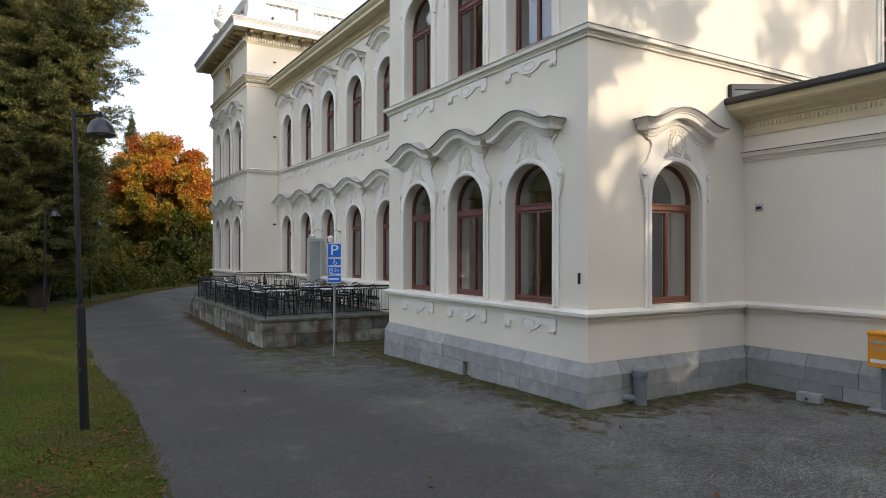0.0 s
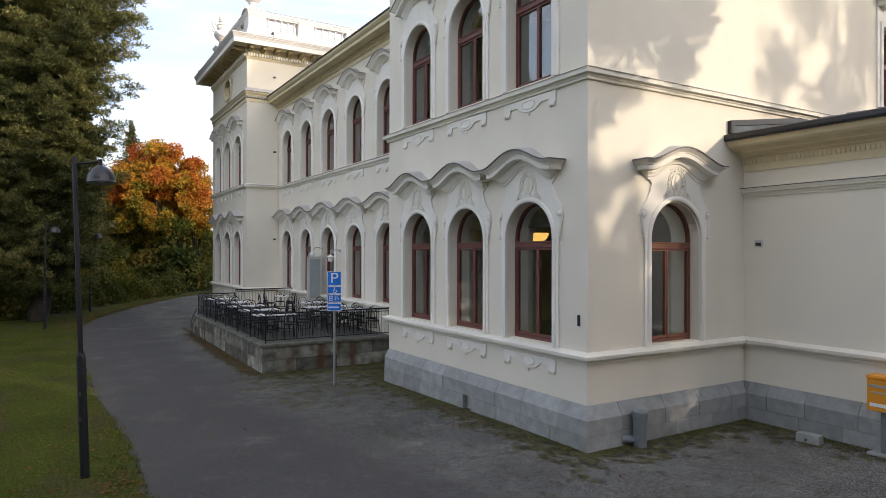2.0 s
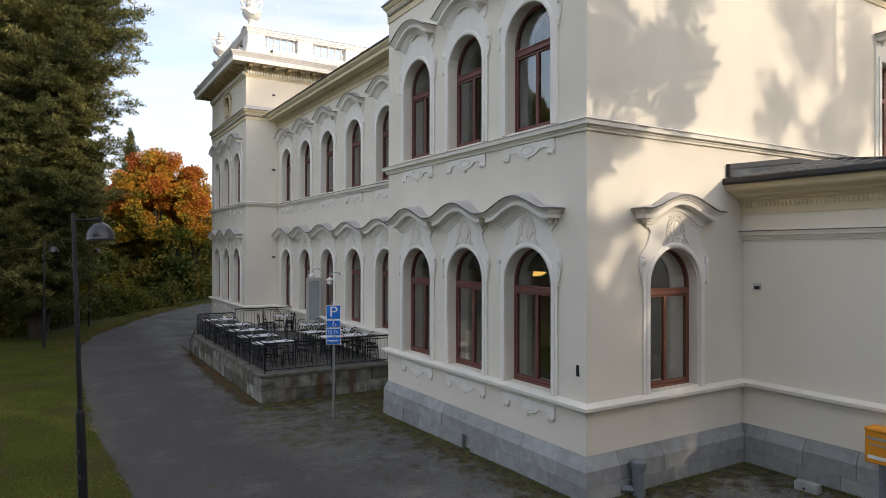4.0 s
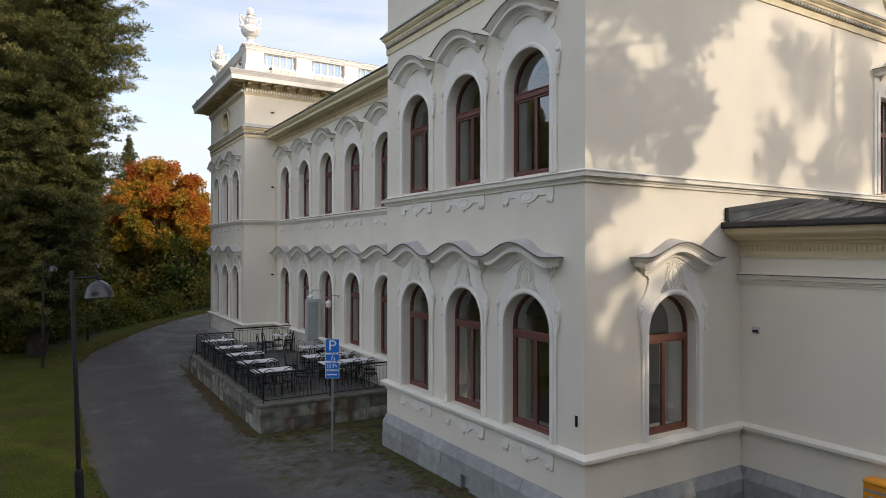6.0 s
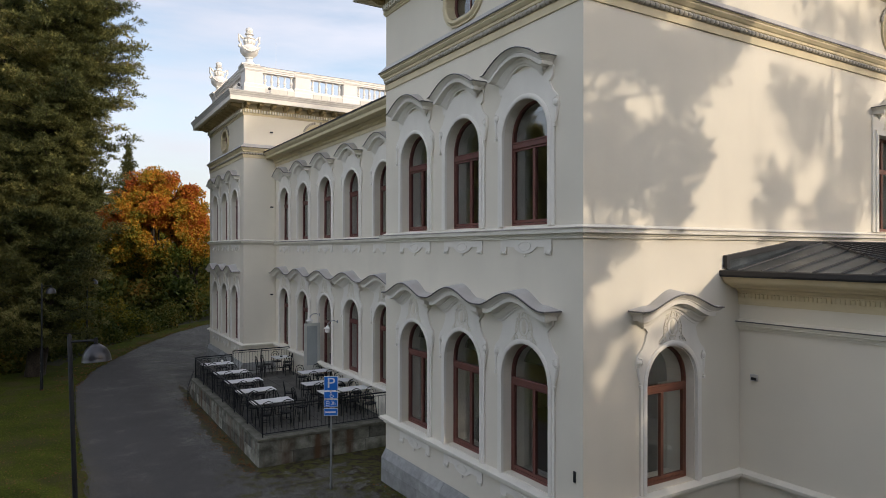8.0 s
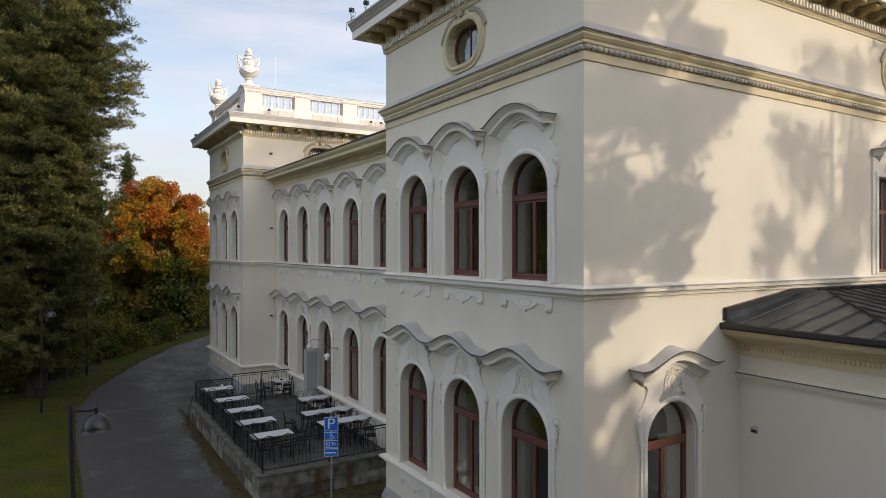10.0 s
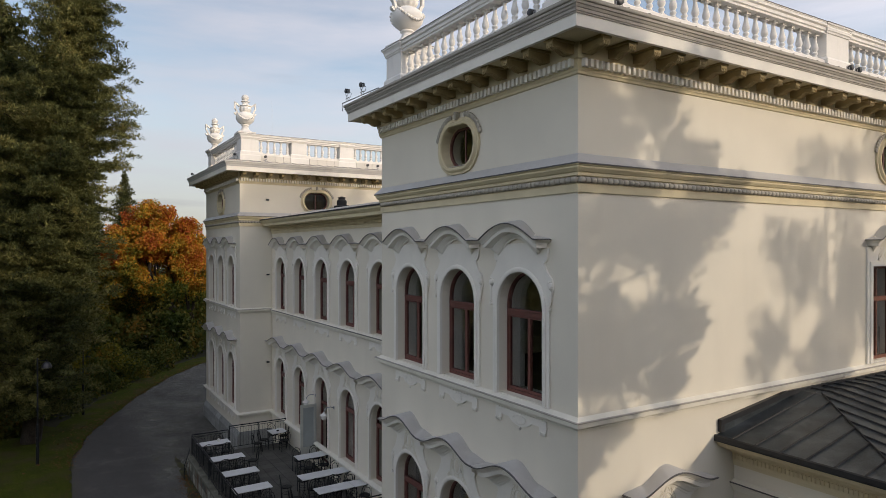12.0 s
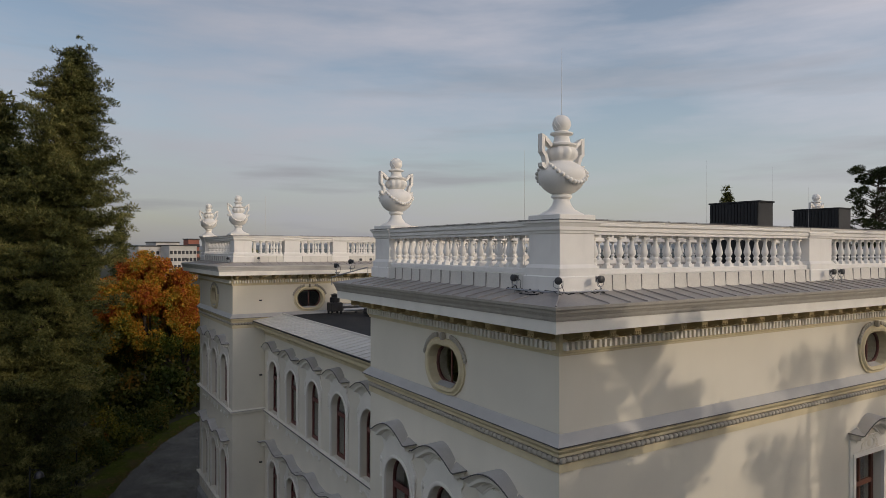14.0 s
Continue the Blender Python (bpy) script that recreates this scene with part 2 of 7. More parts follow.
_b.inputs["Emission Color"].default_value, _b.inputs["Emission Strength"].default_value = (1.0, 0.6, 0.15, 1), 0.45
BLACK = mat("black_painted_steel", (0.014, 0.015, 0.017), 0.55, 0.1, 4, 80, 0.03, metal=0.0, spec=0.3)
DARK = mat("dark_gutter_metal", (0.045, 0.045, 0.047), 0.4, 0.12, 3, 70, 0.03, metal=0.4)
SHEET = mat("grey_standing_seam_metal", (0.085, 0.1, 0.108), 0.36, 0.22, 2.2, 40, 0.05, metal=0.6, stain=0.6, stain_scale=(1.6, 1.6, 1), stain_colour=(0.17, 0.185, 0.195))
SHEETPALE = mat("pale_cover_sheet", (0.52, 0.5, 0.47), 0.5, 0.06, 2.0, 60, 0.03, metal=0.1)
ZINC = mat("dark_zinc_edge", (0.16, 0.15, 0.145), 0.5, 0.12, 3, 60, 0.03, metal=0.4)
GUTTER = mat("brown_grey_gutter_paint", (0.4, 0.365, 0.31), 0.55, 0.06, 3, 40, 0.02, stain=0.25, stain_scale=(3, 3, 1), stain_colour=(0.16, 0.145, 0.125))
UPSTAND = mat("pale_upstand_sheet", (0.68, 0.645, 0.58), 0.55, 0.05, 1.6, 30, 0.02, stain=0.25, stain_scale=(1.2, 1.2, 1), stain_colour=(0.48, 0.45, 0.41))
LEAD = mat("pale_grey_roof_sheet", (0.37, 0.34, 0.315), 0.5, 0.06, 1.6, 25, 0.02, metal=0.0, stain=0.35, stain_scale=(1.5, 1.5, 1), stain_colour=(0.2, 0.18, 0.17))
GLOSSBLACK = mat("glossy_black_lamp_enamel", (0.022, 0.022, 0.026), 0.3, 0.05, 4, 60, 0.01, metal=0.0, spec=0.55)
GOLDLEAF = leaf_mat("yellow_shrub_leaves", [(0.07, 0.085, 0.015), (0.16, 0.15, 0.02), (0.28, 0.22, 0.03)])
RUSTLEAF = leaf_mat("orange_shrub_leaves", [(0.2, 0.12, 0.02), (0.36, 0.17, 0.025), (0.4, 0.12, 0.02)])
LAMPGREY = mat("dark_grey_lamp_metal", (0.07, 0.072, 0.075), 0.4, 0.1, 4, 60, 0.03, metal=0.3)
FELT = mat("black_roofing_felt", (0.035, 0.036, 0.038), 0.9, 0.15, 1.0, 60, 0.1)
STEEL = mat("galvanised_steel", (0.42, 0.43, 0.44), 0.45, 0.08, 4, 90, 0.04, metal=0.8)
BLUE = mat("blue_sign_face", (0.01, 0.17, 0.62), 0.4, 0.02, 3, 50, 0.0, spec=0.4)
SIGNWHITE = mat("white_sign_paint", (0.8, 0.8, 0.8), 0.45, 0.02, 3, 50, 0.0)
YELLOW = mat("orange_yellow_letterbox_paint", (0.78, 0.3, 0.015), 0.4, 0.06, 3, 50, 0.02, spec=0.5)
PIPE = mat("grey_drain_pipe", (0.2, 0.22, 0.23), 0.5, 0.12, 4, 60, 0.05)
DOOR = mat("pale_green_door_paint", (0.6, 0.6, 0.53), 0.6, 0.05, 3, 60, 0.03)
FROST = mat("greenish_door_pane", (0.42, 0.45, 0.43), 0.15, 0.05, 2, 30, 0.0, spec=0.5)
TABLETOP = mat("white_table_laminate", (0.74, 0.74, 0.74), 0.4, 0.04, 3, 60, 0.02, spec=0.4)
SEAT = mat("black_wicker_seat", (0.02, 0.02, 0.02), 0.7, 0.2, 6, 180, 0.3)
SOIL = mat("moss_and_soil", (0.085, 0.085, 0.03), 0.95, 0.3, 2.2, 60, 0.6, tint=(0.05, 0.04, 0.028))
LAWN = mat("autumn_lawn", (0.088, 0.104, 0.016), 0.98, 0.35, 0.8, 22, 0.8, tint=(0.055, 0.068, 0.013), spec=0.05, stain=0.75, stain_scale=(0.9, 0.6, 1), stain_colour=(0.075, 0.058, 0.03), stain_from=0.48)
FOREST = mat("forest_floor", (0.05, 0.045, 0.022), 0.95, 0.3, 0.4, 20, 0.4, tint=(0.025, 0.028, 0.012))
BLADES = leaf_mat("grass_blades", [(0.05, 0.07, 0.012), (0.1, 0.125, 0.018), (0.17, 0.155, 0.04)])
BARK = mat("grey_brown_bark", (0.075, 0.06, 0.047), 0.95, 0.3, 2.0, 18, 0.9, tint=(0.035, 0.027, 0.022))
# ramp stretched both ways, adding deep shade and lit tips to the needle colours
NEEDLES = leaf_mat("spruce_needles", [(0.026, 0.032, 0.015), (0.078, 0.09, 0.034), (0.175, 0.172, 0.06), (0.3, 0.262, 0.095)])
PINE = leaf_mat("pine_needles", [(0.018, 0.026, 0.014), (0.04, 0.052, 0.024), (0.065, 0.072, 0.03)])
MAPLE = leaf_mat("autumn_maple_leaves", [(0.06, 0.085, 0.018), (0.12, 0.135, 0.024), (0.3, 0.22, 0.03), (0.44, 0.22, 0.028), (0.44, 0.15, 0.025), (0.36, 0.085, 0.028)], rise=(3.5, 9.0))
GREENLEAF = leaf_mat("turning_leaves", [(0.05, 0.075, 0.016), (0.1, 0.13, 0.024), (0.22, 0.2, 0.035), (0.36, 0.25, 0.04)])
BUSH = leaf_mat("shrub_leaves", [(0.03, 0.045, 0.014), (0.065, 0.085, 0.02), (0.13, 0.125, 0.028), (0.28, 0.15, 0.03)])
LITTER = leaf_mat("fallen_leaves", [(0.1, 0.055, 0.025), (0.16, 0.085, 0.03), (0.17, 0.07, 0.028), (0.28, 0.18, 0.06)])
BRICK = mat("distant_red_brick", (0.3, 0.12, 0.09), 0.9, 0.1, 0.2, 5, 0.0)
FARWALL = mat("distant_pale_render", (0.5, 0.49, 0.47), 0.9, 0.1, 0.2, 5, 0.0)
FARGLASS = mat("distant_dark_window", (0.05, 0.055, 0.065), 0.2, 0.1, 1, 5, 0.0)
# pale blue-grey: the haze of distance is put into the ridge's colour
FARWOOD = mat("haze_coloured_ridge", (0.2, 0.225, 0.235), 0.95, 0.2, 0.03, 0.3, 0.0, tint=(0.16, 0.185, 0.195))


def yard_mat():
    """The drive and the yard in one: asphalt that frays into gravel, moss and soil that gather along the walls."""
    m = bpy.data.materials.new("drive_and_gravel")
    m.use_nodes = True
    n, l = m.node_tree.nodes, m.node_tree.links
    b = n["Principled BSDF"]
    b.inputs["Roughness"].default_value, b.inputs["Specular IOR Level"].default_value = 0.95, 0.1
    geo = n.new("ShaderNodeNewGeometry")
    xyz = n.new("ShaderNodeSeparateXYZ")
    l.new(geo.outputs["Position"], xyz.inputs[0])

    def calc(op, a, c=0.0, d=0.0):
        q = n.new("ShaderNodeMath")
        q.operation = op
        for i, v in enumerate((a, c, d)):
            if isinstance(v, (int, float)):
                q.inputs[i].default_value = v
            else:
                l.new(v, q.inputs[i])
        return q.outputs[0]

    def noise_at(scale, detail, rough=0.6):
        q = n.new("ShaderNodeTexNoise")
        q.inputs["Scale"].default_value, q.inputs["Detail"].default_value, q.inputs["Roughness"].default_value = scale, detail, rough
        l.new(geo.outputs["Position"], q.inputs["Vector"])
        return q.outputs["Fac"]

    def step(v, lo, hi):
        q = n.new("ShaderNodeMapRange")
        q.interpolation_type = "SMOOTHSTEP"
        q.inputs["From Min"].default_value, q.inputs["From Max"].default_value = lo, hi
        l.new(v, q.inputs["Value"])
        return q.outputs["Result"]

    def ramp(v, *stops):
        q = n.new("ShaderNodeValToRGB")
        while len(q.color_ramp.elements) < len(stops):
            q.color_ramp.elements.new(0.5)
        for e, (p, c) in zip(q.color_ramp.elements, stops):
            e.position, e.color = p, (*c, 1)
        l.new(v, q.inputs["Fac"])
        return q.outputs["Color"]

    def mix(f, a, c, how="MIX"):
        q = n.new("ShaderNodeMixRGB")
        q.blend_type = how
        for k, v in (("Fac", f), ("Color1", a), ("Color2", c)):
            if isinstance(v, tuple):
                q.inputs[k].default_value = (*v, 1)
            elif isinstance(v, (int, float)):
                q.inputs[k].default_value = v
            else:
                l.new(v, q.inputs[k])
        return q.outputs["Color"]

    x, y = xyz.outputs["X"], xyz.outputs["Y"]
    patch, mid_n, fine, coarse = noise_at(0.45, 6), noise_at(2.6, 5), noise_at(70.0, 4, 0.8), noise_at(17.0, 6, 0.8)
    stone = ramp(fine, (0.36, (0.026, 0.025, 0.023)), (0.5, (0.095, 0.093, 0.086)), (0.62, (0.3, 0.295, 0.28)))
    gravel = mix(0.75, mix(1.0, ramp(patch, (0.35, (0.8, 0.79, 0.78)), (0.65, (1.25, 1.24, 1.22))), stone, "MULTIPLY"), ramp(coarse, (0.35, (0.45, 0.44, 0.43)), (0.62, (1.4, 1.4, 1.38))), "MULTIPLY")
    tar = mix(1.0, ramp(patch, (0.3, (0.083, 0.079, 0.074)), (0.6, (0.094, 0.089, 0.083)), (0.74, (0.118, 0.112, 0.102))), mix(0.6, ramp(fine, (0.3, (0.65, 0.65, 0.65)), (0.75, (1.4, 1.4, 1.4))), ramp(coarse, (0.35, (0.7, 0.7, 0.7)), (0.65, (1.3, 1.3, 1.3))), "MULTIPLY"), "MULTIPLY")
    # where the asphalt frays out
    edge = calc("ADD", x, calc("MULTIPLY_ADD", calc("MAXIMUM", calc("SUBTRACT", 7.0, y), 0.0), -0.14, 3.9))
    edge = calc("ADD", edge, calc("MULTIPLY_ADD", mid_n, 2.2, -1.1))
    edge = calc("ADD", edge, calc("MULTIPLY_ADD", fine, 1.2, -0.6))
    ground_c = mix(step(edge, -0.7, 0.9), tar, gravel)
    # dust beside the lawn
    rim = calc("ADD", calc("MULTIPLY", x, -1.0), calc("MULTIPLY_ADD", mid_n, 1.6, -0.8))
    ground_c = mix(calc("MULTIPLY", step(rim, 6.5, 7.4), 0.5), ground_c, (0.1, 0.09, 0.07))
    # paler worn tracks and loose grit on the asphalt
    worn = calc("MULTIPLY", step(noise_at(0.9, 7, 0.7), 0.54, 0.72), 0.55)
    ground_c = mix(worn, ground_c, mix(1.0, ground_c, (1.55, 1.5, 1.42), "MULTIPLY"))
    ground_c = mix(calc("MULTIPLY", step(noise_at(38.0, 2, 0.5), 0.66, 0.74), 0.7), ground_c, (0.2, 0.195, 0.185))
    # moss: nearness to the walls
    near_main = calc("SUBTRACT", calc("MAXIMUM", calc("MULTIPLY", x, -1.0), calc("MULTIPLY", y, -1.0)), 0.14)
    near_wing = calc("SUBTRACT", 4.36, x)
    d = calc("MINIMUM", near_main, calc("ADD", near_wing, calc("MULTIPLY", calc("MAXIMUM", y, 0.0), 9.0)))
    d = calc("MINIMUM", d, calc("ADD", calc("ABSOLUTE", calc("SUBTRACT", 10.4, y)), calc("MULTIPLY", calc("MAXIMUM", calc("SUBTRACT", -2.8, x), 0.0), 9.0)))
    d = calc("ADD", d, calc("MULTIPLY", calc("MAXIMUM", calc("SUBTRACT", y, 22.0), 0.0), 0.4))
    d = calc("ADD", d, calc("MULTIPLY_ADD", mid_n, -3.4, 1.3))
    moss = ramp(fine, (0.35, (0.04, 0.037, 0.016)), (0.55, (0.092, 0.092, 0.027)), (0.75, (0.15, 0.145, 0.045)))
    moss = mix(step(noise_at(5.0, 3), 0.45, 0.6), moss, (0.045, 0.034, 0.024))
    ground_c = mix(calc("MULTIPLY", step(calc("MULTIPLY", d, -1.0), -0.55, -0.02), 0.92), ground_c, moss)
    corner = calc("MULTIPLY", step(calc("ADD", x, calc("MULTIPLY_ADD", mid_n, 2.4, -1.2)), -4.2, -2.9), step(calc("ADD", y, calc("MULTIPLY_ADD", patch, 6.0, -3.0)), 4.6, 7.6))
    corner = calc("MULTIPLY", corner, step(calc("MULTIPLY", y, -1.0), -11.6, -10.6))
    corner = calc("MULTIPLY", corner, step(calc("MULTIPLY_ADD", coarse, 0.55, calc("MULTIPLY", mid_n, 0.45)), 0.44, 0.56))
    ground_c = mix(calc("MULTIPLY", corner, 0.8), ground_c, moss)
    spots = calc("MULTIPLY", step(mid_n, 0.5, 0.74), step(edge, -0.1, 0.8))
    ground_c = mix(calc("MULTIPLY", spots, 0.6), ground_c, moss)
    l.new(ground_c, b.inputs["Base Color"])
    bp = n.new("ShaderNodeBump")
    bp.inputs["Strength"].default_value, bp.inputs["Distance"].default_value = 0.7, 0.015
    l.new(fine, bp.inputs["Height"])
    l.new(bp.outputs["Normal"], b.inputs["Normal"])
    return m


YARD = yard_mat()

from mathutils import geometry

# ---- mesh helpers ----
class Geo:
    """Vertices and faces that are gathered and turned into one mesh."""

    def __init__(self):
        self.v, self.f = [], []

    def face(self, pts):
        k = len(self.v)
        self.v += [tuple(p) for p in pts]
        self.f.append(tuple(range(k, k + len(pts))))

    def box(self, x0, y0, z0, x1, y1, z1, bevel=0.0):
        """A box; with bevel, its upright and level edges are cut."""
        if not bevel:
            k = len(self.v)
            self.v += [(x, y, z) for z in (z0, z1) for y in (y0, y1) for x in (x0, x1)]
            self.f += [tuple(k + i for i in q) for q in ((0, 2, 3, 1), (4, 5, 7, 6), (0, 1, 5, 4), (1, 3, 7, 5), (3, 2, 6, 7), (2, 0, 4, 6))]
            return
        b = bevel
        rings = []
        for z, o in ((z0, b), (z0 + b, 0), (z1 - b, 0), (z1, b)):
            a0, a1, c0, c1 = x0 + o, x1 - o, y0 + o, y1 - o
            e = b
            rings.append([(a0 + e, c0, z), (a1 - e, c0, z), (a1, c0 + e, z), (a1, c1 - e, z), (a1 - e, c1, z), (a0 + e, c1, z), (a0, c1 - e, z), (a0, c0 + e, z)])
        self.loft(rings, True, True)

    def loft(self, rings, closed=True, caps=False):
        k, n = len(self.v), len(rings[0])
        for r in rings:
            self.v += [tuple(p) for p in r]
        for i in range(len(rings) - 1):
            for j in range(n if closed else n - 1):
                a, b = k + i * n + j, k + i * n + (j + 1) % n
                self.f.append((a, b, b + n, a + n))
        if caps:
            self.f.append(tuple(k + j for j in range(n - 1, -1, -1)))
            self.f.append(tuple(k + (len(rings) - 1) * n + j for j in range(n)))

    def lathe(self, prof, cx=0, cy=0, n=16, flute=0.0, lobes=0, band=None):
        rings = []
        for r, z in prof:
            ring = []
            for i in range(n):
                a = 2 * math.pi * i / n
                q = r
                if lobes and band and band[0] <= z <= band[1]:
                    q = r * (1 + flute * abs(math.cos(lobes * a / 2)) - flute)
                ring.append((cx + q * math.cos(a), cy + q * math.sin(a), z))
            rings.append(ring)
        self.loft(rings, True, True)

    def tube(self, pts, r, n=6, r1=None):
        """A round bar along a line of points, tapering to r1."""
        pts = [Vector(p) for p in pts]
        rings = []
        for i, p in enumerate(pts):
            d = (pts[min(i + 1, len(pts) - 1)] - pts[max(i - 1, 0)]).normalized()
            s = d.cross(Vector((0, 0, 1)) if abs(d.z) < 0.9 else Vector((1, 0, 0))).normalized()
            t = s.cross(d)
            q = r if r1 is None else r + (r1 - r) * i / (len(pts) - 1)
            rings.append([p + q * (math.cos(2 * math.pi * j / n) * s + math.sin(2 * math.pi * j / n) * t) for j in range(n)])
        self.loft(rings, True, True)

    def ball(self, c, r, n=10, sq=(1, 1, 1)):
        rings = [[(c[0] + sq[0] * r * math.sin(a) * math.cos(2 * math.pi * j / n), c[1] + sq[1] * r * math.sin(a) * math.sin(2 * math.pi * j / n), c[2] + sq[2] * r * math.cos(a))
                  for j in range(n)] for a in [math.pi * (0.02 + 0.96 * i / (n // 2 + 1)) for i in range(n // 2 + 2)]]
        self.loft(rings[::-1], True, True)

    def plate(self, outline, holes, y0, y1):
        """A slab in the upright plane of x and z from y0 (outer face) to y1, with holes that go through it."""
        loops = [outline] + holes
        flat = [p for lp in loops for p in lp]
        tris = geometry.tessellate_polygon([[Vector((p[0], p[1], 0)) for p in lp] for lp in loops])
        k = len(self.v)
        self.v += [(p[0], y0, p[1]) for p in flat] + [(p[0], y1, p[1]) for p in flat]
        m = len(flat)
        for t in tris:
            a, b, c = (Vector((*flat[i], 0)) for i in t)
            t = t if (b - a).cross(c - a).z > 0 else t[::-1]
            self.f.append(tuple(k + i for i in t))
            self.f.append(tuple(k + m + i for i in reversed(t)))
        s = k
        for lp in loops:
            area = sum(lp[i][0] * lp[(i + 1) % len(lp)][1] - lp[(i + 1) % len(lp)][0] * lp[i][1] for i in range(len(lp)))
            for i in range(len(lp)):
                a, b = s + i, s + (i + 1) % len(lp)
                q = (a, a + m, b + m, b)
                outer_ccw = (area > 0)
                flip = (lp is outline) != outer_ccw
                self.f.append(q if flip else q[::-1])
            s += len(lp)

    def ring(self, rect, prof, caps=False):
        """A moulding round a rectangle: prof lists (outward, z) upwards."""
        x0, y0, x1, y1 = rect
        self.loft([[(x0 - o, y0 - o, z), (x1 + o, y0 - o, z), (x1 + o, y1 + o, z), (x0 - o, y1 + o, z)] for o, z in prof], True, caps)

    def run(self, a, b, prof, side=(0, -1), ends=True):
        """A straight moulding from a to b in plan; prof lists (outward, z)."""
        A = [(a[0] + side[0] * o, a[1] + side[1] * o, z) for o, z in prof]
        B = [(b[0] + side[0] * o, b[1] + side[1] * o, z) for o, z in prof]
        self.loft([A, B], False, False)
        if ends:
            self.face(A), self.face(B[::-1])

    def moved(self, m):
        g = Geo()
        g.v = [tuple(m @ Vector(p)) for p in self.v]
        g.f = list(self.f)
        return g

    def add(self, other, m=None):
        k = len(self.v)
        self.v += [tuple(m @ Vector(p)) for p in other.v] if m is not None else other.v
        self.f += [tuple(k + i for i in f) for f in other.f]

    def mesh(self, name, material, smooth=0.0):
        me = bpy.data.meshes.new(name)
        me.from_pydata(self.v, [], self.f)
        bm = bmesh.new()
        bm.from_mesh(me)
        if len(bm.faces) < 60000:
            bmesh.ops.recalc_face_normals(bm, faces=bm.faces)
        if smooth:
            lim = radians(smooth)
            for f in bm.faces:
                f.smooth = True
            for e in bm.edges:
                e.smooth = len(e.link_faces) == 2 and e.calc_face_angle(4.0) < lim
        bm.to_mesh(me)
        bm.free()
        me.materials.append(material)
        return me


def put(name, data, parent=None, m=None, label=""):
    """Links a mesh as one object, under a thing or a part when one is given."""
    ob = new(name, data)
    if parent is not None:
        ob.parent = parent
    if m is not None:
        ob.matrix_basis = m
    if label:
        ob["label"] = label
    return ob


def part(name, geo, material, parent=None, label="", m=None, smooth=0.0):
    return put(name, geo.mesh(name, material, smooth), parent, m, label)


def thing(name, label, category, group="", m=None):
    ob = new(name)
    ob.empty_display_size = 0.2
    if m is not None:
        ob.matrix_basis = m
    return tagged(ob, label, category, group)


def arch(cx, half, z0, spring, n=14):
    """The outline of a round-headed opening, counter-clockwise from its lower left."""
    pts = [(cx - half, z0), (cx + half, z0)]
    for i in range(n + 1):
        a = math.pi * i / n
        pts.append((cx + half * math.cos(a), spring + half * math.sin(a)))
    return pts


def rect2(cx, half, z0, z1):
    return [(cx - half, z0), (cx + half, z0), (cx + half, z1), (cx - half, z1)]


def stadium(cx, cz, hw, hh, n=8):
    """A rounded lying oval."""
    r, pts = hh, []
    for k in range(2 * n + 2):
        a = -math.pi / 2 + math.pi * k / (n * 2 + 1) * 2
        pts.append((cx + (hw - r) * (1 if math.cos(a) > 0 else -1) + r * math.cos(a), cz + r * math.sin(a)))
    return pts


WEST = lambda y, x=0.0, z=0.0: pose(x, y, z, 0, 0, -90)     # wall that faces -x: local x runs along -y, local y into the wall
SOUTH = lambda x, y=0.0, z=0.0: pose(x, y, z)               # wall that faces -y

# ---- facade elements, each drawn round its own middle and set into walls ----
HALF, SILL, SPRING = 0.73, 1.74, 3.76          # lower openings
SILL2, SPRING2 = 6.84, 8.64                   # upper openings
THICK = 0.45


def window_meshes(z0, spring, half, transom, paint, tag):
    """Frame, sashes and panes of a round-headed window; the frame lies 0.2 m behind the wall's face."""
    d0, d1 = 0.2, 0.29
    h = half - 0.004
    f = Geo()
    f.plate(arch(0, h, z0, spring), [arch(0, h - 0.045, z0 + 0.06, spring)], d0, d1)
    t = Geo()
    t.box(-h + 0.05, d0 - 0.025, transom - 0.06, h - 0.06, d1, transom + 0.05, 0.012)
    t.box(-h + 0.05, d0 - 0.045, transom + 0.04, h - 0.05, d0 + 0.02, transom + 0.075, 0.01)
    s = Geo()                                 # one sash: left leaf
    w = h - 0.05
    s.plate([(-w, z0 + 0.07), (-0.004, z0 + 0.07), (-0.004, transom - 0.065), (-w, transom - 0.065)],
            [[(-w + 0.034, z0 + 0.125), (-0.04, z0 + 0.125), (-0.04, transom - 0.1), (-w + 0.034, transom - 0.1)]], d0 + 0.01, d1 - 0.01)
    p = Geo()
    p.box(-w + 0.03, d0 + 0.045, z0 + 0.12, -0.036, d0 + 0.051, transom - 0.096)
    top = Geo()
    top.plate([(x, z) for x, z in arch(0, h - 0.046, transom + 0.04, spring)], [], d0 + 0.045, d0 + 0.051)
    li = Geo()                                # pale lining of the inner opening
    li.plate(arch(0, h, z0, spring), [arch(0, h - 0.05, z0 + 0.05, spring)], d1 + 0.003, 0.64)
    return {"lining": li.mesh(tag + "_lining", LINING), "frame": f.mesh(tag + "_frame", paint), "transom": t.mesh(tag + "_transom", paint), "sash": s.mesh(tag + "_sash", paint),
            "pane": p.mesh(tag + "_pane", GLASS), "fanlight": top.mesh(tag + "_fanlight", GLASS)}


LOWER = window_meshes(SILL, SPRING, HALF, 3.64, RED, "lower")
UPPER = window_meshes(SILL2, SPRING2, HALF - 0.02, 8.5, RED, "upper")
MIDLOW = window_meshes(SILL, SPRING, HALF - 0.02, 3.64, RED, "mid_lower")
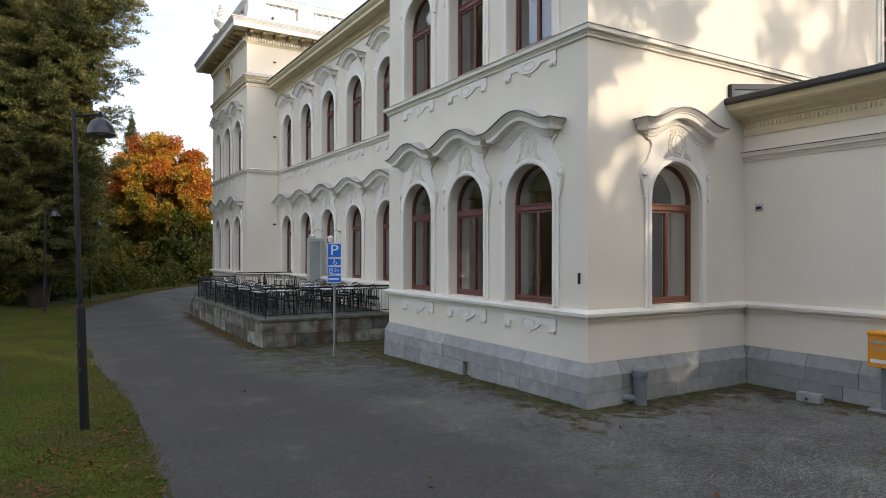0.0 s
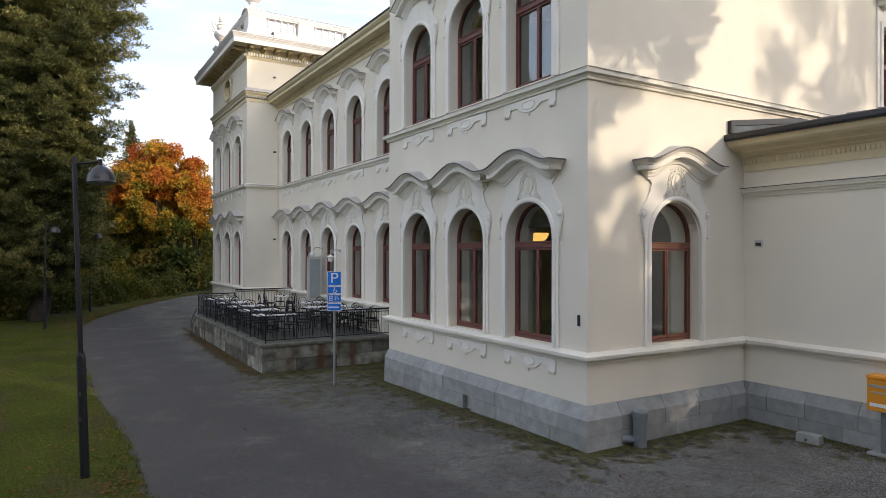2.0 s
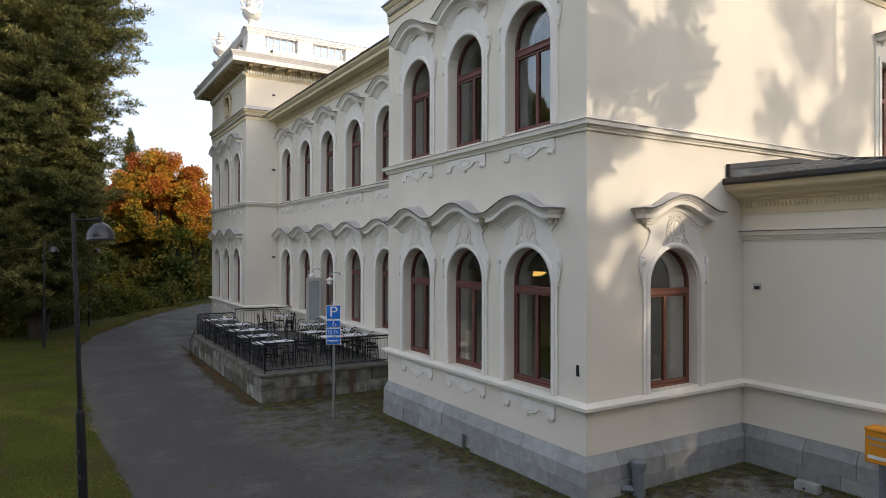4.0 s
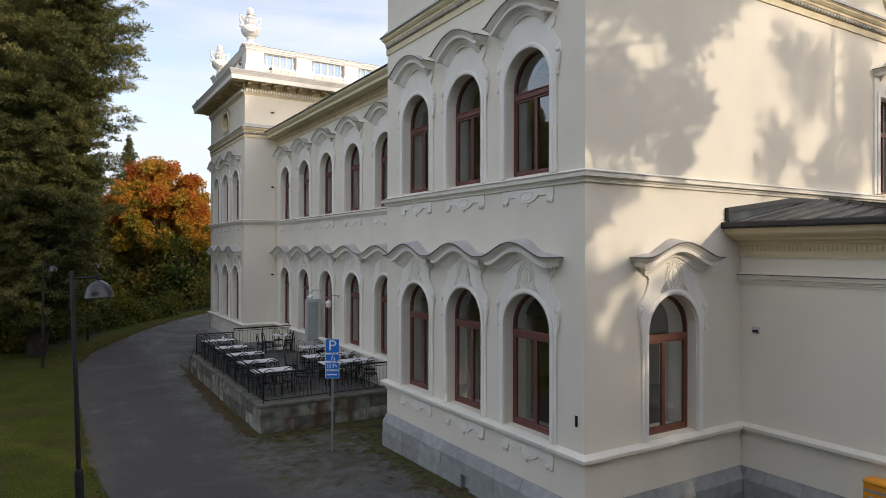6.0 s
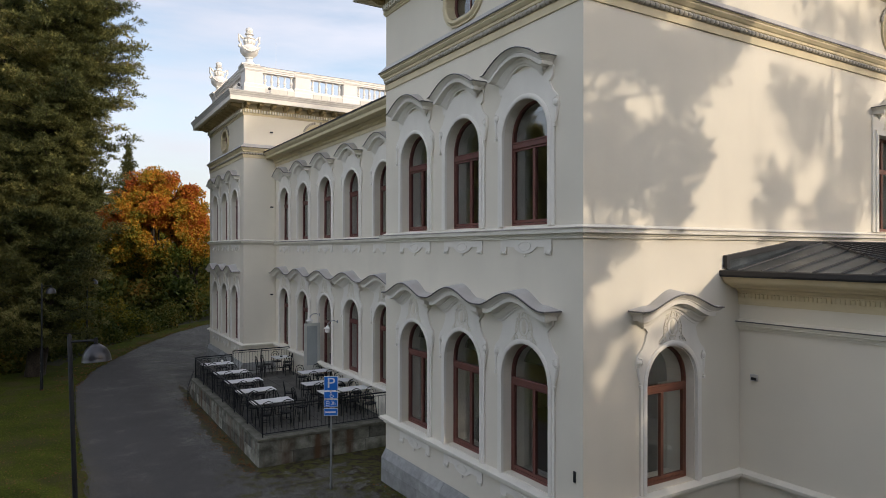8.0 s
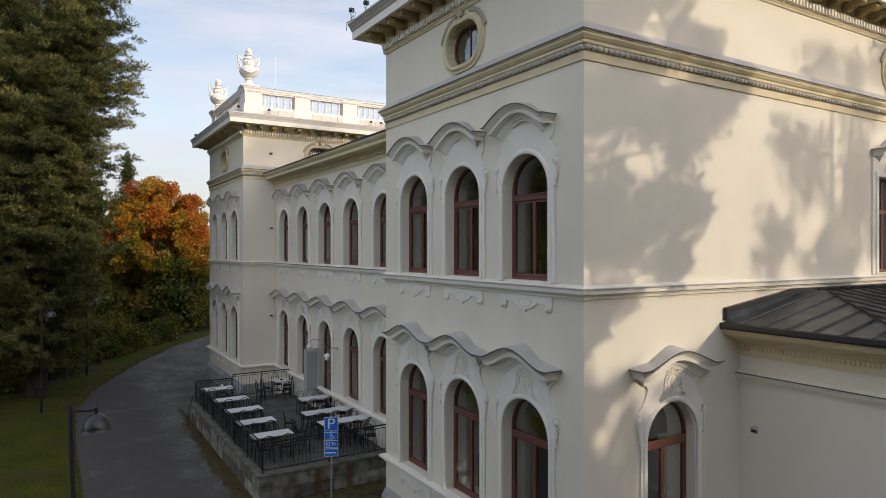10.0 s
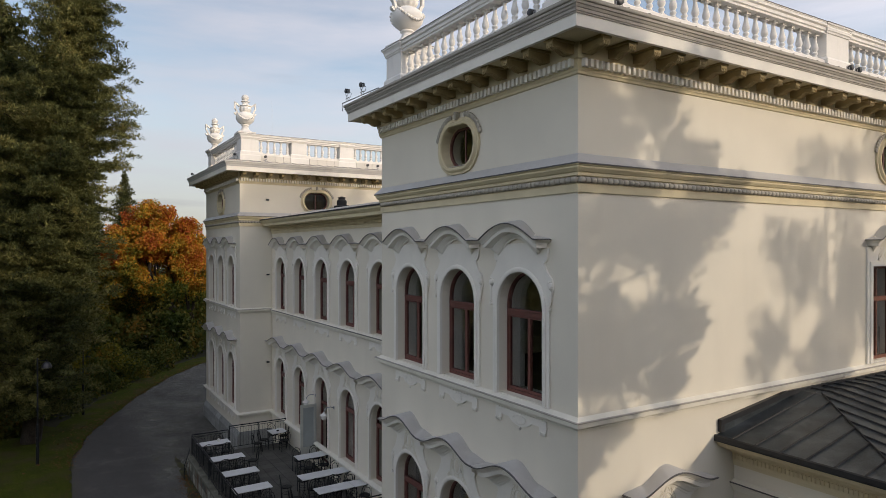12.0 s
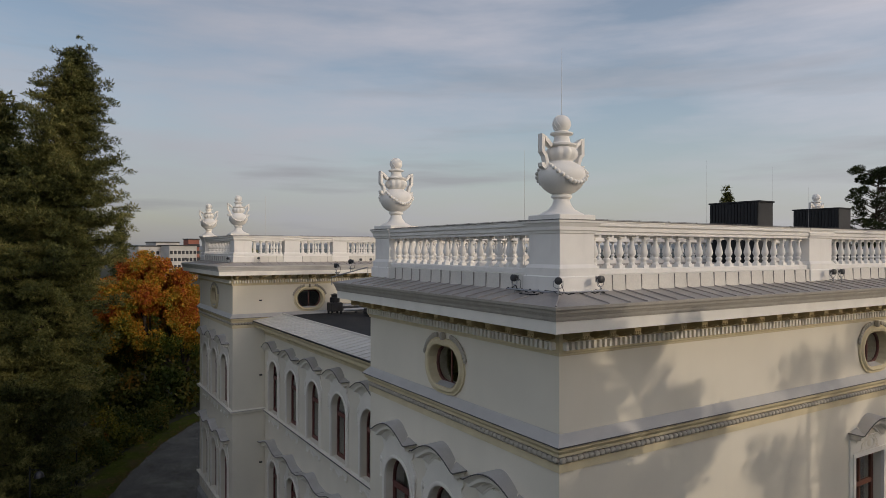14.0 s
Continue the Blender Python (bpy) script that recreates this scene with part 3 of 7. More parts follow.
SIDE = window_meshes(SILL, SPRING, HALF - 0.02, 3.62, BROWN, "side")


def set_window(kit, parent, m):
    """A window under its building: the frame with its transom, two sashes and their panes."""
    w = put("window", kit["frame"], parent, m)
    put("transom", kit["transom"], w)
    put("inner_lining", kit["lining"], w, None, "pale inner lining")
    for k in (1, -1):
        flip = Matrix.Diagonal((k, 1, 1, 1))
        put("sash", kit["sash"], w, flip)
        put("pane", kit["pane"], w, flip).visible_shadow = False
    put("pane", kit["fanlight"], w).visible_shadow = False
    return w


def surround_outline(z0, spring, top, neck):
    """The raised panel round an opening: upright sides, shoulders, a narrow neck and a flare under the hood."""
    half = [(0.89, z0), (0.89, spring + 0.08), (0.94, spring + 0.2), (1.0, spring + 0.42), (0.97, spring + 0.6), (0.84, spring + 0.72), (0.75, spring + 0.88),
            (neck, (spring + top) / 2 + 0.42), (neck + 0.03, top - 0.14), (0.84, top - 0.05), (0.86, top + 0.14)]
    mid = [(0.86 * math.cos(a), top + 0.1 + 0.14 * math.sin(a)) for a in [math.pi * i / 8 for i in range(1, 8)]]
    return half + mid + [(-x, z) for x, z in reversed(half)]


def surround_geo(z0, spring, top, neck, half):
    g = Geo()
    out = surround_outline(z0, spring, top, neck)
    # sides run down to the sill, so the opening is part of the outline
    inner = [(half, z0)] + [(half * math.cos(math.pi * i / 16), spring + half * math.sin(math.pi * i / 16)) for i in range(17)] + [(-half, z0)]
    g.plate(out + inner[::-1], [], -0.04, -0.001)
    # rounded ring round the opening
    prof = [(0.0, -0.001), (0.0, -0.06), (0.03, -0.075), (0.07, -0.075), (0.095, -0.055), (0.095, -0.039)]
    path = [(1, 0, half, z0), (1, 0, half, spring)] + [(math.cos(math.pi * i / 16), math.sin(math.pi * i / 16), half * math.cos(math.pi * i / 16), spring + half * math.sin(math.pi * i / 16)) for i in range(1, 16)] \
        + [(-1, 0, -half, spring), (-1, 0, -half, z0)]
    g.loft([[(x + nx * (o + 0.002), y, z + nz * (o + 0.002)) for o, y in prof] for nx, nz, x, z in path], False)
    # scroll bosses on the shoulders, a tapering stem and a small tassel below each
    for s in (-1, 1):
        g.ball((s * 0.935, -0.045, spring + 0.47), 0.062, 10, (1.0, 0.55, 1.15))
        g.tube([(s * (0.93 + 0.085 * (1 - k / 18) * math.cos(0.7 * k + 1.2)), -0.05, spring + 0.46 + 0.1 * (1 - k / 18) * math.sin(0.7 * k + 1.2)) for k in range(14)], 0.017, 5, 0.009)
        g.loft([[(s * (0.945 - 0.02 * t) + w * e, y, spring + 0.38 - 0.27 * t) for e, y in ((-1, -0.035), (-0.5, -0.065), (0.5, -0.065), (1, -0.035))] for t, w in ((0, 0.045), (0.35, 0.035), (0.7, 0.024), (1.0, 0.018))], False)
        g.ball((s * 0.925, -0.055, spring + 0.09), 0.022, 7)
        g.box(s * 0.925 - 0.026, -0.085, spring + 0.0, s * 0.925 + 0.026, -0.03, spring + 0.06, 0.008)
    return g


def hood_geo(width, curve, n, scale=1.0):
    """A hood mould: a stepped section that follows a curve over the window."""
    prof = [(0.0, -0.34), (0.045, -0.34), (0.05, -0.3), (0.075, -0.285), (0.085, -0.25), (0.12, -0.215), (0.125, -0.185), (0.225, -0.178), (0.23, -0.1), (0.245, -0.095), (0.25, -0.075), (0.275, -0.06), (0.3, -0.025), (0.31, -0.02), (0.31, 0.0), (0.30, 0.012), (0.0, 0.075)]
    g = Geo()
    g.loft(hood_rings(prof, width, curve, n, scale), False)
    return g


OUT = 1.3                                     # how far the hoods stand out


def hood_rings(prof, width, curve, n, scale, reach=0.31):
    """Sections along a hood; both ends turn the corner and run back to the wall."""
    rings = []
    for i in range(n + 1):
        t = -1 + 2 * i / n
        ring = []
        for o, z in prof:
            o *= OUT
            u = t * (width - (reach * OUT - o) * scale)
            ring.append((u, -o * scale, curve(t * width) + z * scale))
        rings.append(ring)
    first = [(x, 0.0, z) for x, y, z in rings[0]]
    last = [(x, 0.0, z) for x, y, z in rings[-1]]
    return [first] + rings + [last]


def wave(u):
    a = min(1.0, abs(u) / 1.0)
    return 5.21 + 0.29 * (0.5 + 0.5 * math.cos(math.pi * a)) ** 0.8


def bow(u):
    a = abs(u)
    return 9.985 + (0.325 * math.cos(math.pi / 2 * a / 0.9) if a < 0.9 else 0.0)


def scroll_relief(seed, w, h):
    """A cartouche of scrolls and leaves in low relief round an oval shield."""
    r = random.Random(seed)
    g = Geo()
    y = -0.05
    ov = [(0.4 * w * math.cos(2 * math.pi * i / 20), 0.5 * h + 0.3 * h * math.sin(2 * math.pi * i / 20)) for i in range(21)]
    g.tube([(x, y, z) for x, z in ov], 0.014, 5)
    g.ball((0, -0.035, 0.5 * h), 0.11, 12, (0.75, 0.35, 1.35))
    g.tube([(-0.16 * w, y, 0.84 * h), (-0.05 * w, y, 0.98 * h), (0.08 * w, y, 0.97 * h), (0.18 * w, y, 0.84 * h)], 0.022, 5, 0.012)

    def curl(x, z, rad, turn, s, n=9, thick=0.014):
        g.tube([(x + s * rad * (1 - k / (n + 3)) * math.cos(turn + 0.75 * k), y, z + rad * (1 - k / (n + 3)) * math.sin(turn + 0.75 * k)) for k in range(n)], thick, 5, thick * 0.5)

    for s in (-1, 1):
        curl(s * 0.62 * w, 0.1 * h, 0.075, 0.2, s)
        curl(s * 0.86 * w, 0.05 * h, 0.05, 2.0, s, 7)
        curl(s * 0.58 * w, 0.36 * h, 0.06, 1.0, s)
        curl(s * 0.52 * w, 0.62 * h, 0.06, 3.6, s)
        curl(s * 0.38 * w, 0.84 * h, 0.055, 0.5, s, 8)
        curl(s * 0.16 * w, 0.16 * h, 0.05, 4.0, s, 7)
        g.tube([(s * w, y, 0.0), (s * w * 0.82, y, h * 0.14), (s * w * 0.66, y, h * 0.24), (s * w * 0.66, y, h * 0.5), (s * w * 0.5, y, h * 0.76), (s * 0.26 * w, y, h * 0.93)], 0.016, 5, 0.01)
        for k in range(5):
            q = r.uniform(-0.02, 0.02)
            g.ball((s * w * (0.74 - 0.09 * k) + q, -0.042, h * (0.12 + 0.17 * k)), 0.026, 6, (0.8, 0.5, 1.5))
    return g


def apron_relief():
    """The raised apron below a sill: a flat panel with a stepped lower edge, a lying oval, small drops at both ends and one in the middle."""
    g = Geo()
    y0, y1 = -0.03, -0.002
    half = [(0.8, 0.03), (0.8, -0.19), (0.6, -0.19), (0.6, -0.11), (0.36, -0.11), (0.3, -0.16), (0.21, -0.205), (0.1, -0.235), (0.0, -0.243)]
    g.plate(half + [(-x, z) for x, z in half[-2::-1]], [], y0, y1)
    for s in (-1, 1):
        for k in (-1, 0, 1):
            x = s * 0.7 + 0.062 * k
            g.loft([[(x - w, y0 - d, z), (x + w, y0 - d, z), (x + w, y1, z), (x - w, y1, z)] for w, d, z in ((0.024, 0.02, -0.19), (0.026, 0.024, -0.225), (0.014, 0.01, -0.262))], True, True)
    oval = [(0.19 * math.cos(2 * math.pi * i / 20), y0 - 0.003, -0.1 + 0.085 * math.sin(2 * math.pi * i / 20)) for i in range(21)]
    g.tube(oval, 0.011, 5)
    g.ball((0, -0.02, -0.285), 0.028, 6)
    return g


SURROUND = surround_geo(1.72, SPRING, 4.98, 0.7, HALF).mesh("surround", TRIM, 40)
SURROUND2 = surround_geo(6.82, SPRING2, 9.68, 0.74, HALF - 0.02).mesh("surround_upper", TRIM, 40)
HOOD = hood_geo(1.12, wave, 28).mesh("hood", TRIM, 30)
HOOD2 = hood_geo(0.97, bow, 40, 0.9).mesh("hood_upper", TRIM, 30)


def drip_geo(width, curve, n, scale, prof):
    """Sheet metal that covers a hood, or its front lip."""
    g = Geo()
    g.loft(hood_rings(prof, width + 0.015, curve, n, scale, 0.325), False)
    return g


COVER = [(0.312, 0.012), (0.30, 0.024), (0.0, 0.085)]
LIP = [(0.295, -0.012), (0.325, -0.012), (0.325, 0.008), (0.308, 0.016)]
DRIP = (drip_geo(1.12, wave, 28, 1.0, COVER).mesh("drip_cover", SHEETPALE, 30), drip_geo(1.12, wave, 28, 1.0, LIP).mesh("drip_lip", ZINC, 30))
DRIP2 = (drip_geo(0.97, bow, 40, 0.9, COVER).mesh("drip_cover_upper", SHEETPALE, 30), drip_geo(0.97, bow, 40, 0.9, LIP).mesh("drip_lip_upper", ZINC, 30))


def set_hood(parent, m, upper=False):
    h = put("hood_mould", HOOD2 if upper else HOOD, parent, m, "bow-shaped plaster hood" if upper else "wave-shaped plaster hood")
    put("cover_sheet", (DRIP2 if upper else DRIP)[0], h, None, "pale metal cover sheet")
    put("drip_edge", (DRIP2 if upper else DRIP)[1], h)


CARTOUCHE = scroll_relief(3, 0.42, 0.6)
CARTOUCHE.v = [(x * 0.94, -0.045 + (y + 0.045) * 0.62, z) for x, y, z in CARTOUCHE.v]
CARTOUCHE = CARTOUCHE.mesh("cartouche", PLASTER, 60)
APRON = apron_relief().mesh("apron_ornament", TRIM)

PLINTH = [(0.14, -0.8), (0.14, 0.56), (0.02, 0.77), (-0.01, 0.78)]
SILLC = [(0.0, 1.5), (0.045, 1.505), (0.05, 1.545), (0.075, 1.56), (0.08, 1.6), (0.15, 1.604), (0.155, 1.66), (0.145, 1.67), (0.0, 1.72)]
STRINGC = [(0.0, 6.56), (0.045, 6.565), (0.05, 6.605), (0.072, 6.62), (0.076, 6.655), (0.14, 6.66), (0.145, 6.735), (0.135, 6.745), (0.0, 6.815)]
FRIEZE_LOW = [(0.0, 10.82), (0.03, 10.82), (0.03, 10.97), (0.042, 10.98)]
FRIEZE_TOP = [(0.035, 11.1), (0.06, 11.115), (0.06, 11.17), (0.085, 11.185), (0.12, 11.23), (0.13, 11.245), (0.13, 11.275), (0.15, 11.29), (0.155, 11.325), (0.0, 11.335)]


def plinth_stones(g_parent, a, b, side, step, seed, gap=None, foot=((-0.2, 0.27),)):
    """Two courses of granite blocks along a plinth, the upper one with a sloping top. a to b in plan."""
    r = random.Random(seed)
    A, B = Vector(a), Vector(b)
    L, d = (B - A).length, (B - A).normalized()
    n = Vector(side)
    for row, (z0, z1) in enumerate((*foot, (0.275, 0.56))):
        s = 0.0
        while s < L - 0.02:
            e = min(L, s + step * (0.8 + 0.4 * r.random()) * (0.6 if s == 0 and row else 1))
            if L - e < 0.4:
                e = L
            if gap and row == 0 and s < gap[0] and e > gap[0] - 0.4:
                e = gap[0]
            g = Geo()
            o = 0.14 + 0.008 * r.random()
            P = lambda t, out, z: (*(A + d * t + n * out), z)
            q = 0.005
            if row < len(foot):
                prof = [(0.0, z0), (o, z0), (o, z1 - q), (o - q, z1), (0.0, z1)]
            else:
                prof = [(0.0, z0), (o - q, z0), (o, z0 + q), (o, z1 - q), (0.018, 0.77), (0.0, 0.775)]
            g.loft([[P(s + q if s else -p[0], *p) for p in prof], [P(e - q, *p) for p in prof]], True, True)
            part("stone", g, GRANITE, g_parent)
            s = e
            if gap and row == 0 and abs(s - gap[0]) < 0.02:
                s = gap[1]

# ---- ground ----
def fall(y):
    """How far the ground lies below the near corner's foot: the drive falls a little to the north, then runs level."""
    return -0.02 * min(max(0.0, y - 1.5), 6.0)


ground = Geo()
NG = 24
for i in range(NG):
    for j in range(NG):
        c = lambda k: math.copysign(abs(2 * k / NG - 1) ** 3, 2 * k / NG - 1) * 2500
        ground.face([(c(i), c(j), 0), (c(i + 1), c(j), 0), (c(i + 1), c(j + 1), 0), (c(i), c(j + 1), 0)])


def laid(g, z):
    """Cuts a flat sheet where the slope begins and ends, and lays it on the falling ground."""
    me = bpy.data.meshes.new("sheet")
    me.from_pydata(g.v, [], g.f)
    bm = bmesh.new()
    bm.from_mesh(me)
    bmesh.ops.remove_doubles(bm, verts=bm.verts, dist=0.0005)
    for y in (1.5, 7.5):
        bmesh.ops.bisect_plane(bm, geom=bm.verts[:] + bm.edges[:] + bm.faces[:], plane_co=(0, y, 0), plane_no=(0, 1, 0))
    bm.verts.index_update()
    out = Geo()
    out.v = [(v.co.x, v.co.y, z + fall(v.co.y)) for v in bm.verts]
    out.f = [tuple(v.index for v in f.verts) for f in bm.faces]
    bm.free()
    bpy.data.meshes.remove(me)
    return out


tagged(part("ground", laid(ground, -0.02), FOREST), "dark forest floor with moss and needles", "ground", kind="structure")


def wobbly(pts, amount, seed, step=0.5):
    """A closed outline with more points, each a little off the line."""
    r = random.Random(seed)
    out = []
    for i, p in enumerate(pts):
        q = pts[(i + 1) % len(pts)]
        n = max(1, int(math.dist(p, q) / step))
        for k in range(n):
            t = k / n
            out.append((p[0] + (q[0] - p[0]) * t + r.uniform(-amount, amount), p[1] + (q[1] - p[1]) * t + r.uniform(-amount, amount)))
    return out


def filled(name, pts, z, material, label, category):
    g = Geo()
    for t in geometry.tessellate_polygon([[Vector((x, y, 0)) for x, y in pts]]):
        g.face([(*pts[i], 0.0) for i in t])
    return tagged(part(name, laid(g, z), material), label, category, kind="structure")


filled("yard", wobbly([(-16, -40), (40, -40), (40, 0.4), (3, 0.4), (3, 48), (-1, 41), (-5, 32), (-8, 10), (-16, -5)], 0.03, 1, 2.0), 0.006, YARD, "grey gravel yard with moss beside the walls", "gravel yard")
ROAD_L = [(-9.5, -30.0), (-7.26, -6.0), (-6.93, -0.5), (-6.89, 2.0), (-6.86, 5.2), (-7.18, 9.83), (-7.28, 19.96), (-7.1, 26.4), (-6.1, 30.9), (-4.95, 34.0), (-2.9, 39.0), (-0.2, 44.5), (3.0, 49.3), (9.4, 56.0)]
ROAD_R = [(12.0, 49.0), (4.8, 41.67), (1.83, 37.58), (-0.42, 32.97), (-2.26, 27.85), (-3.19, 23.24), (-3.29, 19.56), (-3.19, 14.54), (-3.08, 10.44), (-2.37, 7.88), (-1.95, 3.6), (-1.6, -1.0), (-1.0, -6.0), (0.0, -30.0)]
filled("road", wobbly(ROAD_L + ROAD_R, 0.06, 2, 0.4), 0.012, YARD, "worn grey asphalt drive curving past the building", "road")
filled("lawn", wobbly([(-40.0, -30.0), (-44.0, 37.5), (-9.7, 35.3), (-8.0, 33.4), (-6.15, 30.8), (-7.14, 26.4), (-7.32, 19.96), (-7.22, 9.83), (-6.9, 5.2), (-6.93, 2.0), (-6.97, -0.5), (-7.3, -6.0), (-9.54, -30.0)], 0.09, 3, 0.3), 0.02, LAWN, "mossy autumn lawn with fallen leaves", "lawn")
filled("verge", wobbly([(-7.1, 26.4), (-6.1, 30.9), (-4.95, 34.0), (-2.9, 39.0), (-0.2, 44.5), (3.0, 49.3), (9.4, 56.0), (9.0, 58.0), (1.6, 50.8), (-2.2, 45.0), (-5.0, 39.6), (-7.4, 34.0), (-8.6, 28.8)], 0.15, 4, 0.5), 0.016, LAWN, "thin strip of grass beside the drive", "grass verge")
filled("leaf_strip", wobbly([(-2.7, 10.6), (-2.72, 21.6), (-2.85, 24.5), (-3.1, 20.9), (-3.35, 15.2), (-3.3, 10.5)], 0.1, 6, 0.3), 0.018, SOIL, "leaf-strewn soil between drive and terrace wall", "soil")


# ---- the main building ----
def wall_panel(width, z0, z1, holes, name, material, parent, m, label="", thick=THICK):
    g = Geo()
    g.plate([(0, z0), (width, z0), (width, z1), (0, z1)], holes, 0.0, thick)
    return part(name, g, material, parent, label, m)


BEAD = Geo()
BEAD.ball((0, 0, 0), 0.055, 8, (1, 0.7, 1.2))
BEAD_ME = BEAD.mesh("bead", BEADS, 50)


def oculus(parent, m):
    """A lying oval window in a deep frame with a leafy crest."""
    fr = Geo()
    o1, o2 = stadium(0, 0, 0.86, 0.64), stadium(0, 0, 0.68, 0.47)
    fr.plate(o1, [o2], -0.05, -0.001)
    prof = [(0.0, -0.05), (0.02, -0.09), (0.08, -0.1), (0.12, -0.07), (0.13, -0.05)]
    fr.loft([[(o2[i % len(o2)][0] + (o1[i % len(o2)][0] - o2[i % len(o2)][0]) * t / 0.18, y, o2[i % len(o2)][1] + (o1[i % len(o2)][1] - o2[i % len(o2)][1]) * t / 0.18) for t, y in prof] for i in range(len(o2) + 1)], False)
    w = part("oculus_window", fr, OCHRE, parent, "oval window with ochre surround", m, 35)
    for k in range(-9, 10):
        a = math.pi / 2 + k * 0.135
        x, z = (0.22 if a < math.pi / 2 else -0.22 if k else 0) + 0.7 * math.cos(a), 0.69 * math.sin(a)
        put("bead", BEAD_ME, w, pose(x, -0.04, z))
    cr = Geo()
    cr.box(-0.05, -0.13, 0.6, 0.05, -0.02, 0.78, 0.02)
    part("crest", cr, BEADS, w)
    s = Geo()
    i2 = stadium(0, 0, 0.67, 0.46)
    s.plate(i2, [stadium(0, 0, 0.61, 0.4)], 0.17, 0.23)
    s.box(-0.02, 0.18, -0.41, 0.02, 0.22, 0.41)
    part("sash", s, RED, w)
    rv = Geo()                                             # painted reveal
    r1, r2 = stadium(0, 0, 0.678, 0.468), stadium(0, 0, 0.665, 0.455)
    rv.loft([[(q[0], y, q[1]) for q in ring + ring[:1]] for y, ring in ((-0.05, r1), (0.168, r1), (0.168, r2), (-0.05, r2))], False)
    part("reveal", rv, OCHRE, w)
    sl = Geo()
    sl.loft([[(-0.42, -0.06, -0.462), (0.42, -0.06, -0.462)], [(-0.42, -0.06, -0.45), (0.42, -0.06, -0.45)], [(-0.47, 0.166, -0.405), (0.47, 0.166, -0.405)]], False)
    part("sill", sl, SHEETPALE, w, "pale metal sill")
    p = Geo()
    p.plate(stadium(0, 0, 0.62, 0.41), [], 0.198, 0.203)
    part("pane", p, GLASS, w).visible_shadow = False
    return w


PAV_W, PAV_D = 22.8, 7.87
DENTIL = Geo()
DENTIL.box(-0.037, -0.16, 13.03, 0.037, -0.06, 13.175, 0.006)
DENTIL_ME = DENTIL.mesh("dentil", TRIM)
JOINT = Geo()                                          # raised joint of the upstand
JOINT.box(-0.004, -0.009, 14.06, 0.004, 0.018, 14.35)
JOINT_ME = JOINT.mesh("upstand_joint", LEAD)
MOD = Geo()
MOD_PROF = [(0.1, 13.25), (0.2, 13.235), (0.3, 13.25), (0.4, 13.3), (0.48, 13.315), (0.54, 13.29), (0.59, 13.31), (0.6, 13.36), (0.6, 13.41), (0.1, 13.41)]
MOD.loft([[(x, -o, z) for o, z in MOD_PROF] for x in (-0.085, 0.085)], True, True)
for x in (-0.055, 0.0, 0.055):                    # reeds on the underside
    MOD.tube([(x, -o, z - 0.006) for o, z in MOD_PROF[1:8]], 0.02, 5)
MOD.loft([[(x, -o, z) for o, z in [(0.1, 13.41), (0.61, 13.41), (0.61, 13.45), (0.1, 13.45)]] for x in (-0.125, 0.125)], True, True)
MOD_ME = MOD.mesh("bracket", GILT)
BAL = Geo()
BAL.box(-0.085, -0.085, 0.0, 0.085, 0.085, 0.05)
BAL.lathe([(0.075, 0.05), (0.078, 0.065), (0.056, 0.085), (0.05, 0.105), (0.07, 0.125), (0.078, 0.145), (0.07, 0.165), (0.05, 0.18), (0.06, 0.2), (0.084, 0.23), (0.09, 0.265), (0.083, 0.3), (0.066, 0.35), (0.052, 0.4), (0.044, 0.45), (0.043, 0.475), (0.056, 0.485), (0.058, 0.5), (0.05, 0.51)], n=14)
BAL.box(-0.08, -0.08, 0.51, 0.08, 0.08, 0.56)
BAL.v = [(x * 0.9, y * 0.9, z * 0.65 / 0.56) for x, y, z in BAL.v]
BAL_ME = BAL.mesh("baluster", WHITE, 50)


